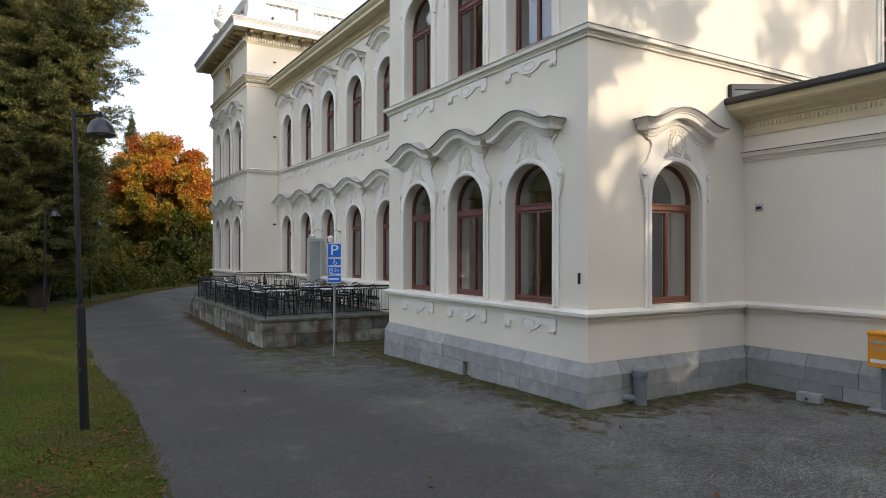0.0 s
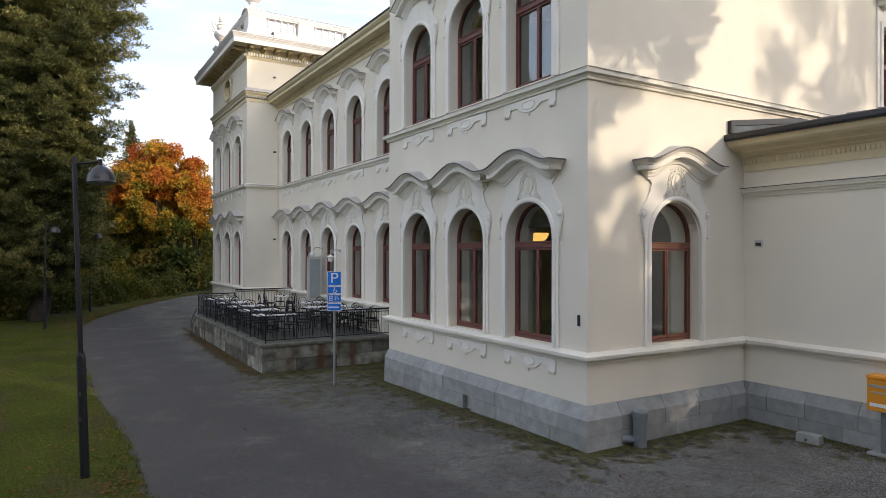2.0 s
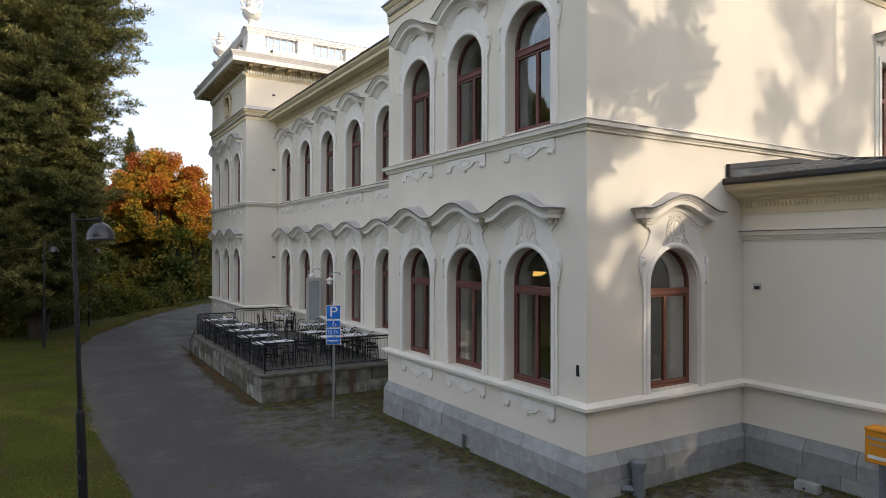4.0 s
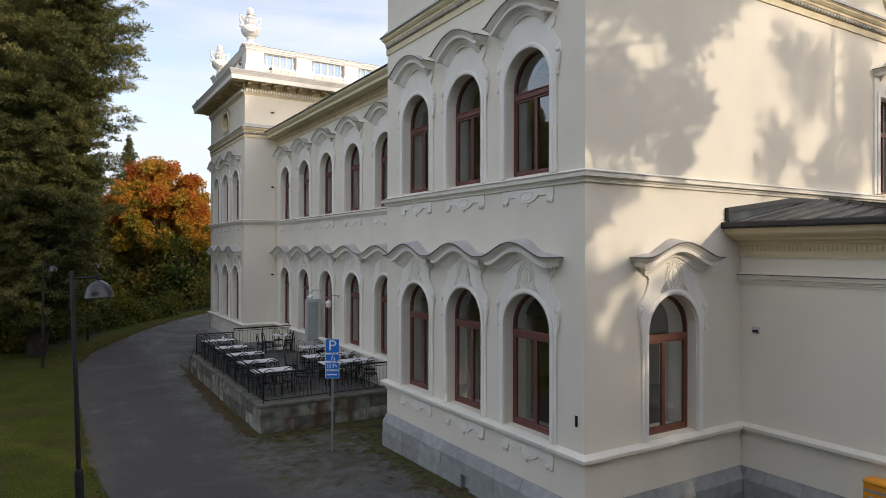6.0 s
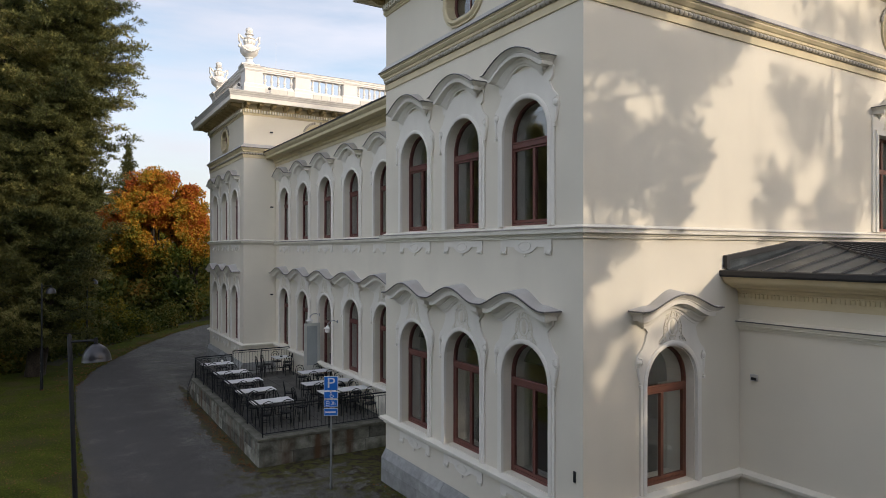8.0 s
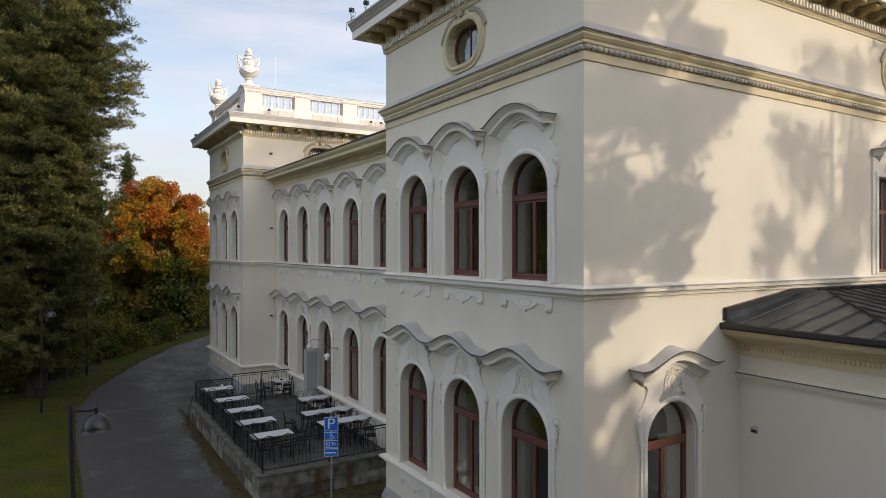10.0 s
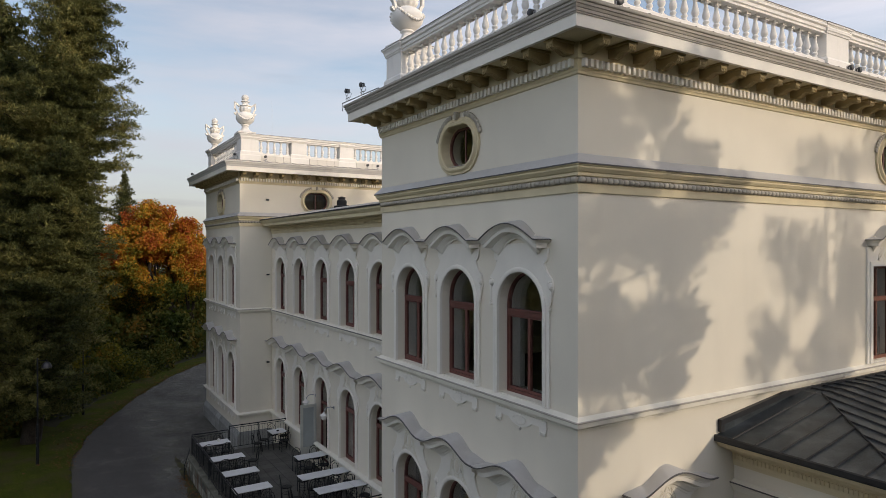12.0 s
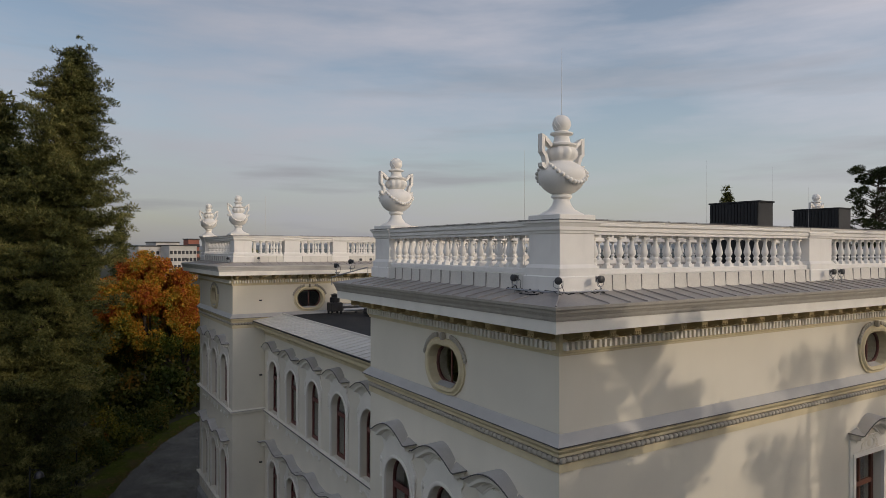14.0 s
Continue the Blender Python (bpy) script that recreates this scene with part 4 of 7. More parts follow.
def pavilion(y0, label, south_low, south_up, south_oculi, peds, seed, near):
    """A corner block of three bays with cornices, a balustrade on its roof, and windows to the west and south."""
    b = thing("pavilion", label, "building", "corner pavilions of the building")
    y1 = y0 + PAV_D
    rect = (0, y0, PAV_W, y1)
    eave = rect if near else (-0.1, y0 - 0.06, PAV_W, y1 + 0.18)    # the far block has the wider eaves
    cs = [y0 + PAV_D / 2 + k * 2.24 for k in (-1, 0, 1)]           # middles of the hoods
    ws = [c - d for c, d in zip(cs, (0.075, 0.04, 0.005))]          # middles of the openings
    u = lambda y: y1 - y                                   # west wall's own coordinate
    holes = [arch(u(c), HALF, SILL, SPRING) for c in ws] + [arch(u(c), HALF - 0.02, SILL2, SPRING2) for c in ws] + [stadium(PAV_D / 2 + 0.06, 12.15, 0.68, 0.47)]
    wall_panel(PAV_D, 0.0, 13.29, holes, "wall", PLASTER, b, WEST(y1), "cream plaster wall")
    sh = [arch(x - THICK, HALF - 0.02, SILL, SPRING) for x in south_low] + [rect2(x - THICK, 0.75, 6.84, 9.35) for x in south_up] + [stadium(x - THICK, 12.15, 0.68, 0.47) for x in south_oculi]
    wall_panel(PAV_W - 2 * THICK, 0.0, 13.29, sh, "wall", PLASTER, b, SOUTH(THICK, y0), "cream plaster wall")
    g = Geo()
    g.box(PAV_W - THICK, y0, 0, PAV_W, y1, 13.29)
    g.box(THICK, y1 - THICK, 0, PAV_W - THICK, y1, 13.29)
    part("wall", g, PLASTER, b, "cream plaster wall")
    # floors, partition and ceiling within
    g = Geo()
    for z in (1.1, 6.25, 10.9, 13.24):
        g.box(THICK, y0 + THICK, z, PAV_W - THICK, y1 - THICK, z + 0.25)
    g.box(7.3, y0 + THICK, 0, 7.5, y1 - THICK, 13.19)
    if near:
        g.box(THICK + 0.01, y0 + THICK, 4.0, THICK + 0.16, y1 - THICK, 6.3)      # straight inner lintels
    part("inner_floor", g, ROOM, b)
    # mouldings
    g = Geo()
    g.ring(rect, [(max(o - 0.11, 0.004), z) for o, z in PLINTH])
    part("plinth", g, GRANITE, b, "grey granite plinth")
    for name, prof in (("sill_course", SILLC), ("string_course", STRINGC)):
        g = Geo()
        g.ring(rect, prof)
        part(name, g, COURSE, b, "", None)
    g = Geo()
    g.ring(rect, [(0.13, 6.738), (0.158, 6.738), (0.158, 6.752), (0.13, 6.765)])
    # mid tone: pale metal darkened for the shadow line seen from below
    part("drip_edge", g, GUTTER, b)
    g = Geo()
    g.ring(rect, [(0.15, 11.308), (0.172, 11.308), (0.172, 11.33), (0.158, 11.334)])
    part("drip_edge", g, ZINC, b)
    g = Geo()
    g.ring(rect, [(0.171, 11.331), (0.02, 11.5), (0.0, 11.512)])
    part("cover_sheet", g, SHEETPALE, b, "pale metal cover sheet")
    g = Geo()
    g.ring(rect, FRIEZE_LOW), g.ring(rect, FRIEZE_TOP)
    part("frieze_cornice", g, OCHRE, b, "ochre cornice with bead moulding")
    g = Geo()
    one = Geo()
    one.lathe([(0.026, -0.062), (0.045, -0.057), (0.056, -0.036), (0.058, 0.0), (0.056, 0.036), (0.045, 0.057), (0.026, 0.062)], n=9)
    n_w, n_s = int(PAV_D / 0.138), int((PAV_W if near else 9) / 0.138)
    for k in range(n_w):
        g.add(one, pose(-0.04, y0 + 0.05 + k * 0.138, 11.04, 90, 0, 0))
    for k in range(n_s):
        g.add(one, pose(0.05 + k * 0.138, y0 - 0.04, 11.04, 0, 90, 0))
    part("bead_moulding", g, BEADS, b, "grey bead moulding", None, 50)
    # top cornice: bed mould, corona, gutter
    g = Geo()
    g.ring(rect, [(0.0, 12.91), (0.03, 12.92), (0.04, 12.96), (0.06, 12.98), (0.06, 13.16), (0.1, 13.18), (0.1, 13.45)])
    g.ring(eave, [(0.0, 13.452), (0.7, 13.454)])
    part("cornice", g, OCHRE, b, "ochre bed moulding")
    g = Geo()
    g.ring(eave, [(0.64, 13.46), (0.64, 13.435), (0.715, 13.435), (0.718, 13.645), (0.7, 13.647)])
    part("corona", g, TRIM, b)
    g = Geo()
    g.ring(eave, [(0.7, 13.643), (0.732, 13.643), (0.735, 13.672), (0.748, 13.675), (0.75, 13.725), (0.762, 13.729), (0.775, 13.775), (0.79, 13.78), (0.793, 13.825), (0.812, 13.832), (0.82, 13.85), (0.82, 13.895), (0.8, 13.9)])
    # the far gutter's paler colour stands for sunlight on it
    part("gutter", g, GUTTER if near else SHEETPALE, b, "stepped sheet-metal gutter edge")
    g = Geo()
    g.ring(eave, [(0.8, 13.897), (0.5, 13.952)])
    g.ring(rect, [(0.5, 13.952), (-0.03, 14.05)])
    g.ring(rect, [(-0.9, 14.36), (-0.92, 14.19), (-3.8, 14.34)])
    sx = 0.45
    r = random.Random(seed)
    n = int(PAV_D / sx)
    for k in range(1, n):
        y = y0 + k * PAV_D / n + r.uniform(-0.05, 0.05)
        g.loft([[(-0.8, y + e, 13.9 + h), (0.03, y + e, 14.055 + h)] for e, h in ((-0.01, 0), (-0.006, 0.022), (0.006, 0.022), (0.01, 0))], False)
        put("upstand_joint", JOINT_ME, b, pose(0.042, y, 0, 0, 0, 90))
    for k in range(1, int(PAV_W / sx)):
        x = k * sx + r.uniform(-0.05, 0.05)
        g.loft([[(x + e, y0 - 0.8, 13.9 + h), (x + e, y0 + 0.03, 14.055 + h)] for e, h in ((-0.01, 0), (-0.006, 0.022), (0.006, 0.022), (0.01, 0))], False)
        put("upstand_joint", JOINT_ME, b, pose(x, y0 + 0.042, 0))
    for e in (-1,):
        g.tube([(-0.8, y0 - 0.8, 13.912), (0.0, y0 + 0.0, 14.07)], 0.02, 5)
    part("roof", g, LEAD, b, "pale grey sheet-metal roof with standing seams")
    g = Geo()
    g.ring(rect, [(-0.03, 14.05), (-0.04, 14.06), (-0.06, 14.35), (-0.1, 14.37)])
    part("upstand", g, UPSTAND, b, "pale sheet-metal upstand under the balusters")
    # dentils and brackets
    step = 0.135
    for k in range(int(PAV_D / step)):
        put("dentil", DENTIL_ME, b, WEST(y0 + 0.06 + k * step, 0.0))
    for k in range(int((12.5 if near else 9) / step)):
        put("dentil", DENTIL_ME, b, SOUTH(0.06 + k * step, y0))
    for k in range(13):
        put("bracket", MOD_ME, b, WEST(y0 + 0.08 + k * 0.644))
    for k in range(20 if near else 12):
        put("bracket", MOD_ME, b, SOUTH(0.08 + k * 0.644, y0))
    # windows
    for c, w in zip(cs, ws):
        set_window(LOWER, b, WEST(w))
        put("window_surround", SURROUND, b, WEST(w))
        set_hood(b, WEST(c))
        put("cartouche", CARTOUCHE, b, WEST(w, 0, 4.53))
        put("apron_ornament", APRON, b, WEST(w, 0, 1.46))
        set_window(UPPER, b, WEST(w))
        put("window_surround", SURROUND2, b, WEST(w))
        set_hood(b, WEST(c), True)
        put("apron_ornament", APRON, b, WEST(w, 0, 6.52))
    oculus(b, WEST(y0 + PAV_D / 2 - 0.06, 0, 12.15))
    for x in south_oculi:
        oculus(b, SOUTH(x, y0, 12.15))
    for x in south_low:
        set_window(SIDE, b, SOUTH(x, y0))
        put("window_surround", SURROUND, b, SOUTH(x, y0))
        set_hood(b, SOUTH(x - 0.02, y0) @ Matrix.Diagonal((1.04, 0.87, 1, 1)))
        put("cartouche", CARTOUCHE, b, SOUTH(x, y0, 4.56))
    for x in south_up:
        side_upper_window(b, x, y0)
    # balustrade
    bal = new("balustrade")
    bal.parent = b
    bal["label"] = "white stone balustrade round the roof"
    top = 15.39

    def pedestal(x0, ya, x1, yb, cap=0.09):
        p = Geo()
        prof = [(0.085, 14.07), (0.085, 14.33), (0.06, 14.35), (0.06, 14.49), (0.035, 14.52), (0.0, 14.56), (0.0, top - 0.26), (0.02, top - 0.25), (0.03, top - 0.21), (0.05, top - 0.19), (0.055, top - 0.13),
                (cap - 0.02, top - 0.1), (cap, top - 0.06), (cap + 0.02, top - 0.05), (cap + 0.02, top - 0.01), (cap, top)]
        p.ring((x0, ya, x1, yb), prof, True)
        ped = part("pedestal", p, WHITE, bal)
        p = Geo()
        p.ring((x0, ya, x1, yb), [(cap + 0.012, top - 0.012), (cap + 0.028, top - 0.012), (cap + 0.028, top + 0.004), (cap - 0.25, top + 0.016)], True)
        part("cap_sheet", p, ZINC, ped)

    q = 0.1
    pw = 0.86
    pedestal(q, y0 + q, q + pw, y0 + q + pw)
    pedestal(q, y1 - q - pw, q + pw, y1 - q)
    for a, c in peds:
        pedestal(a, y0 + q, c, y0 + q + 0.62, 0.06)
    pedestal(PAV_W - q - pw, y0 + q, PAV_W - q, y0 + q + pw)
    pedestal(PAV_W - q - pw, y1 - q - pw, PAV_W - q, y1 - q)

    def railing(a, c, west):
        """Base, balusters and handrail between two pedestals."""
        rail = [(-0.2, top - 0.27), (0.03, top - 0.27), (0.03, top - 0.22), (0.06, top - 0.2), (0.06, top - 0.13), (0.1, top - 0.1), (0.1, top - 0.04), (0.11, top - 0.03), (0.11, top - 0.01), (-0.2, top - 0.005),
                (-0.3, top - 0.02), (-0.3, top - 0.27)]
        foot = 14.29 if near else 14.06
        base = [(0.04, foot), (0.04, 14.45), (0.02, 14.47), (-0.3, 14.47), (-0.3, foot)]
        p = Geo()
        for prof in (rail, base):
            if west:
                p.run((q + 0.05, a), (q + 0.05, c), prof, (-1, 0))
            else:
                p.run((a, y0 + q + 0.05), (c, y0 + q + 0.05), prof, (0, -1))
        hr = part("handrail", p, WHITE, bal)
        p = Geo()                                         # flashing along the top, with a wire on small clips
        flash = [(0.104, top - 0.012), (0.12, top - 0.012), (0.12, top + 0.003), (-0.28, top + 0.012)]
        wire = Geo()
        if west:
            p.run((q + 0.05, a), (q + 0.05, c), flash, (-1, 0))
            wire.tube([(q + 0.1, a, top + 0.025), (q + 0.1, c, top + 0.025)], 0.004, 4)
        else:
            p.run((a, y0 + q + 0.05), (c, y0 + q + 0.05), flash, (0, -1))
            wire.tube([(a, y0 + q + 0.1, top + 0.025), (c, y0 + q + 0.1, top + 0.025)], 0.004, 4)
        for k in range(int((c - a) / 0.9)):
            t = a + 0.45 + 0.9 * k
            if west:
                wire.box(q + 0.09, t - 0.01, top + 0.008, q + 0.11, t + 0.01, top + 0.035)
            else:
                wire.box(t - 0.01, y0 + q + 0.09, top + 0.008, t + 0.01, y0 + q + 0.11, top + 0.035)
        part("cap_sheet", p, ZINC, hr)
        part("lightning_wire", wire, ZINC, hr)
        n = max(2, round((c - a) / 0.345))
        for k in range(n):
            t = a + (k + 0.5) * (c - a) / n
            put("baluster", BAL_ME, bal, pose(q + 0.19, t, 14.47) if west else pose(t, y0 + q + 0.19, 14.47))

    railing(y0 + q + pw, y1 - q - pw, True)
    edges = [q + pw] + [e for pr in peds for e in pr] + [PAV_W - q - pw]
    for a, c in zip(edges[::2], edges[1::2]):
        railing(a, c, False)
    # the far sides of the balustrade, whole
    for a, c, y in ((q + pw, PAV_W - q - pw, y1 - q - 0.35),):
        p = Geo()
        p.box(a, y, 14.29, c, y + 0.3, 14.47)
        p.box(a, y - 0.04, top - 0.27, c, y + 0.34, top - 0.01)
        part("handrail", p, WHITE, bal)
        n = round((c - a) / 0.345)
        for k in range(n):
            put("baluster", BAL_ME, bal, pose(a + (k + 0.5) * (c - a) / n, y + 0.15, 14.47))
    return b


def side_upper_window(b, x, y0):
    """A tall square-headed window under a bowed hood."""
    f = Geo()
    f.plate(rect2(0, 0.745, 6.845, 9.345), [rect2(-0.335, 0.3, 6.93, 8.4), rect2(0.335, 0.3, 6.93, 8.4), rect2(-0.335, 0.3, 8.52, 9.27), rect2(0.335, 0.3, 8.52, 9.27)], 0.2, 0.28)
    w = part("window", f, BROWN, b, "", SOUTH(x, y0))
    for cx in (-0.335, 0.335):
        for z0, z1 in ((6.93, 8.4), (8.52, 9.27)):
            p = Geo()
            p.box(cx - 0.305, 0.235, z0 - 0.005, cx + 0.305, 0.241, z1 + 0.005)
            part("pane", p, GLASS, w).visible_shadow = False
    s = Geo()
    s.plate(rect2(0, 0.99, 6.82, 9.85), [rect2(0, 0.75, 6.83, 9.35)], -0.045, -0.001)
    s.plate(rect2(0, 0.87, 6.822, 9.47), [rect2(0, 0.75, 6.83, 9.35)], -0.075, -0.044)
    part("window_surround", s, TRIM, b, "", SOUTH(x, y0))
    put("cartouche", CARTOUCHE, b, SOUTH(x, y0, 9.42) @ Matrix.Diagonal((1.6, 1, 0.75, 1)))
    set_hood(b, SOUTH(x, y0, 0.05) @ Matrix.Diagonal((1.05, 1, 1, 1)), True)


near = pavilion(0.0, "cream plastered corner pavilion with white trim and roof balustrade", [2.315], [11.05], [11.4], [(8.36, 9.4), (13.4, 14.4)], 1, True)
FAR_Y = 23.65
far = pavilion(FAR_Y, "far cream plastered pavilion with roof balustrade beyond the terrace", [], [], [3.95], [(2.65, 3.45), (5.3, 6.1), (8.0, 8.8)], 2, False)
far.matrix_basis = Matrix.Diagonal((1, 1, 1.008, 1))            # its cornices sit a hand higher
plinth_stones(near, (0, 0), (0, PAV_D), (-1, 0), 0.95, 4, (3.5, 3.83))
plinth_stones(near, (0, 0), (4.4, 0), (0, -1), 1.0, 5)
plinth_stones(far, (0, FAR_Y), (0, FAR_Y + PAV_D), (-1, 0), 1.0, 6)

# ---- the range between the pavilions ----
MX, MY0, MY1 = 1.6, PAV_D, FAR_Y
mid = thing("main_range", "long cream plastered range between two pavilions", "building")
MID_C = [22.15 - 2.72 * k for k in range(6)]
DOOR_C = MID_C[2]
u = lambda y: MY1 - y
holes = [arch(u(c), HALF - 0.02, 0.95 if c == DOOR_C else SILL, SPRING) for c in MID_C if c > MY0 + 1] + [arch(u(c), HALF - 0.02, SILL2, SPRING2) for c in MID_C if c > MY0 + 1]
wall_panel(MY1 - MY0, 0.0, 11.2, holes, "wall", PLASTER, mid, WEST(MY1 - 0.002, MX), "cream plaster wall")
g = Geo()
g.box(21.2, MY0, 0, 21.6, MY1, 11.2)
part("wall", g, PLASTER, mid, "cream plaster wall")
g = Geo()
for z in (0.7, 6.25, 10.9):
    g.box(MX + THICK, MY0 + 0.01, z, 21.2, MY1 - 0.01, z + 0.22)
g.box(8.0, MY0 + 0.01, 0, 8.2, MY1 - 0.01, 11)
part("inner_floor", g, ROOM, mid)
for name, prof in (("sill_course", SILLC), ("string_course", STRINGC)):
    g = Geo()
    g.run((MX, MY1 - 0.005), (MX, MY0 + 0.005), prof, (-1, 0), False)
    part(name, g, COURSE, mid)
g = Geo()
g.run((MX, MY1 - 0.005), (MX, MY0 + 0.005), [(0.13, 6.738), (0.158, 6.738), (0.158, 6.752), (0.13, 6.765)], (-1, 0), False)
part("drip_edge", g, ZINC, mid)
g = Geo()
g.run((MX, MY1 - 0.005), (MX, MY0 + 0.005), [(0.0, 10.55), (0.03, 10.55), (0.035, 10.68), (0.07, 10.7), (0.075, 10.8), (0.16, 10.86), (0.16, 10.9), (0.5, 10.92), (0.5, 11.03), (0.54, 11.06), (0.6, 11.13), (0.61, 11.2)], (-1, 0), False)
part("cornice", g, OCHRE, mid, "ochre eaves cornice")
g = Geo()
for k in range(150):
    y = MY0 + 0.08 + k * 0.105
    if y < MY1 - 0.05:
        g.box(MX - 0.11, y - 0.03, 10.71, MX - 0.07, y + 0.03, 10.79)
tagged(part("dentil_band", g, OCHRE, mid), kind="stuff")
g = Geo()
g.run((MX, MY1 - 0.005), (MX, MY0 + 0.005), [(0.6, 11.2), (0.64, 11.2), (0.64, 11.25), (0.61, 11.26)], (-1, 0), False)
part("gutter", g, DARK, mid)
g = Geo()
g.face([(MX - 0.62, MY0 + 0.005, 11.25), (MX - 0.62, MY1 - 0.005, 11.25), (MX + 0.85, MY1 - 0.005, 11.5), (MX + 0.85, MY0 + 0.005, 11.5)])
g.box(MX + 0.85, MY0 + 0.005, 11.3, MX + 0.95, MY1 - 0.005, 11.56)
for k in range(33):
    y = MY0 + 0.3 + k * 0.48
    g.box(MX - 0.6, y - 0.01, 11.25, MX - 0.58, y + 0.01, 11.285)
    g.loft([[(MX - 0.6, y + e, 11.254 + h), (MX + 0.85, y + e, 11.5 + h)] for e, h in ((-0.01, 0), (-0.006, 0.022), (0.006, 0.022), (0.01, 0))], False)
# paler than the roof sheet: bright light on the eaves is in the colour
part("eaves_sheet", g, UPSTAND, mid, "pale sheet-metal eaves with seams")
g = Geo()
g.box(MX + 0.95, MY0 + 0.005, 11.2, 21.2, MY1 - 0.005, 11.45)
part("roof", g, FELT, mid, "flat black felt roof")
for c in MID_C:
    if c < MY0 + 1:
        continue
    if c != DOOR_C:
        set_window(MIDLOW, mid, WEST(c, MX))
    put("window_surround", SURROUND, mid, WEST(c, MX))
    set_hood(mid, WEST(c, MX) @ Matrix.Diagonal((1.2, 1, 1, 1)))
    put("cartouche", CARTOUCHE, mid, WEST(c, MX, 4.56))
    set_window(UPPER, mid, WEST(c, MX))
    put("window_surround", SURROUND2, mid, WEST(c, MX))
    set_hood(mid, WEST(c, MX), True)
    put("apron_ornament", APRON, mid, WEST(c, MX, 6.52))
# garden door: frame, fanlight, two leaves of which one stands open
f = Geo()
f.plate(arch(0, 0.676, 0.95, SPRING), [rect2(0, 0.6, 0.98, 3.3), arch(0, 0.6, 3.4, SPRING)], 0.2, 0.29)
d = part("garden_door", f, RED, mid, "glazed garden door with one leaf open", WEST(DOOR_C, MX))
p = Geo()
p.plate(arch(0, 0.61, 3.39, SPRING), [], 0.24, 0.246)
part("pane", p, GLASS, d).visible_shadow = False
leaf, pane = Geo(), Geo()
leaf.plate([(0, 0.97), (0.62, 0.97), (0.62, 3.3), (0, 3.3)], [[(0.1, 1.55), (0.52, 1.55), (0.52, 3.18), (0.1, 3.18)]], -0.025, 0.025)
leaf.plate([(0.1, 1.07), (0.52, 1.07), (0.52, 1.42), (0.1, 1.42)], [], -0.032, 0.032)
pane.box(0.095, -0.005, 1.545, 0.525, 0.005, 3.185)
hinge = WEST(DOOR_C, MX) @ pose(-0.62, -0.02, 0, 0, 0, -88)
wide = hinge @ Matrix.Diagonal((1.12, 1, 1, 1))
dl = put("door_leaf", leaf.mesh("door_leaf", DOOR), mid, wide, "pale open door leaf")
part("pane", pane, FROST, dl)
h = Geo()
h.tube([(0.57, -0.03, 1.95), (0.57, -0.08, 1.95), (0.57, -0.08, 2.2), (0.57, -0.03, 2.2)], 0.014, 6)
part("handle", h, BLACK, dl)

# wall lanterns on swan-neck arms beside the door
def wall_lantern(y, z, label):
    t = thing("wall_lantern", label, "wall lamp", "lanterns beside the garden door", WEST(y, MX, z))
    g = Geo()
    g.lathe([(0.06, -0.02), (0.06, 0.0)], n=10)
    arm = Geo()
    arm.tube([(0, 0, 0), (0, -0.15, 0.05), (0, -0.3, 0.04), (0, -0.4, -0.05), (0, -0.42, -0.15)], 0.018, 6)
    part("arm", arm, STEEL, t)
    b = Geo()
    b.box(-0.06, -0.02, -0.06, 0.06, 0, 0.06, 0.01)
    part("wall_plate", b, STEEL, t)
    s = Geo()
    s.lathe([(0.03, -0.12), (0.05, -0.16), (0.15, -0.22), (0.16, -0.24), (0.1, -0.25), (0.1, -0.38), (0.05, -0.42)], 0, -0.42, 12)
    part("shade", s, WHITE, t, "white enamel shade", None, 40)


wall_lantern(DOOR_C + 0.75, 3.62, "small white wall lantern on a steel arm")
wall_lantern(DOOR_C - 1.3, 3.52, "small white wall lantern on a steel arm")

# ---- the low wing ----
WX, WY = 4.5, -3.0
wing = thing("wing", "low cream plastered wing with a dark sheet-metal hip roof", "building")
g = Geo()
g.box(WX, WY, 0, WX + 0.4, -0.003, 5.75)
g.box(WX + 0.4, WY, 0, 20, WY + 0.4, 5.75)
g.box(19.6, WY + 0.4, 0, 20, -0.003, 5.75)
part("wall", g, PLASTER, wing, "cream plaster wall")
wr = (WX, WY, 20, 0.5)
g = Geo()
g.ring(wr, [(max(o - 0.11, 0.004), z) for o, z in PLINTH])
part("plinth", g, GRANITE, wing, "grey granite plinth")
plinth_stones(wing, (WX, -3.0), (WX, -0.15), (-1, 0), 0.95, 9)
g = Geo()
g.ring(wr, SILLC)
g.ring(wr, [(0.0, 4.655), (0.03, 4.66), (0.034, 4.695), (0.055, 4.705), (0.06, 4.745), (0.115, 4.76), (0.118, 4.79), (0.135, 4.805), (0.14, 4.84), (0.0, 4.9)])
part("string_course", g, COURSE, wing)
g = Geo()
g.ring(wr, [(0.125, 4.838), (0.152, 4.838), (0.152, 4.85), (0.125, 4.858)])
part("drip_edge", g, ZINC, wing)
g = Geo()
g.ring(wr, [(0.0, 5.2), (0.03, 5.2), (0.035, 5.27), (0.06, 5.36), (0.06, 5.47), (0.1, 5.49), (0.12, 5.53), (0.3, 5.57), (0.32, 5.6), (0.5, 5.66), (0.55, 5.7), (0.6, 5.8)])
part("cornice", g, OCHRE, wing, "ochre eaves cornice with small dentils")
den = Geo()
for k in range(36):
    y = -0.05 - k * 0.084
    den.box(WX - 0.078, y - 0.03, 5.34, WX - 0.035, y + 0.03, 5.44, 0.006)
tagged(part("dentil_band", den, OCHRE, wing), kind="stuff")
g = Geo()
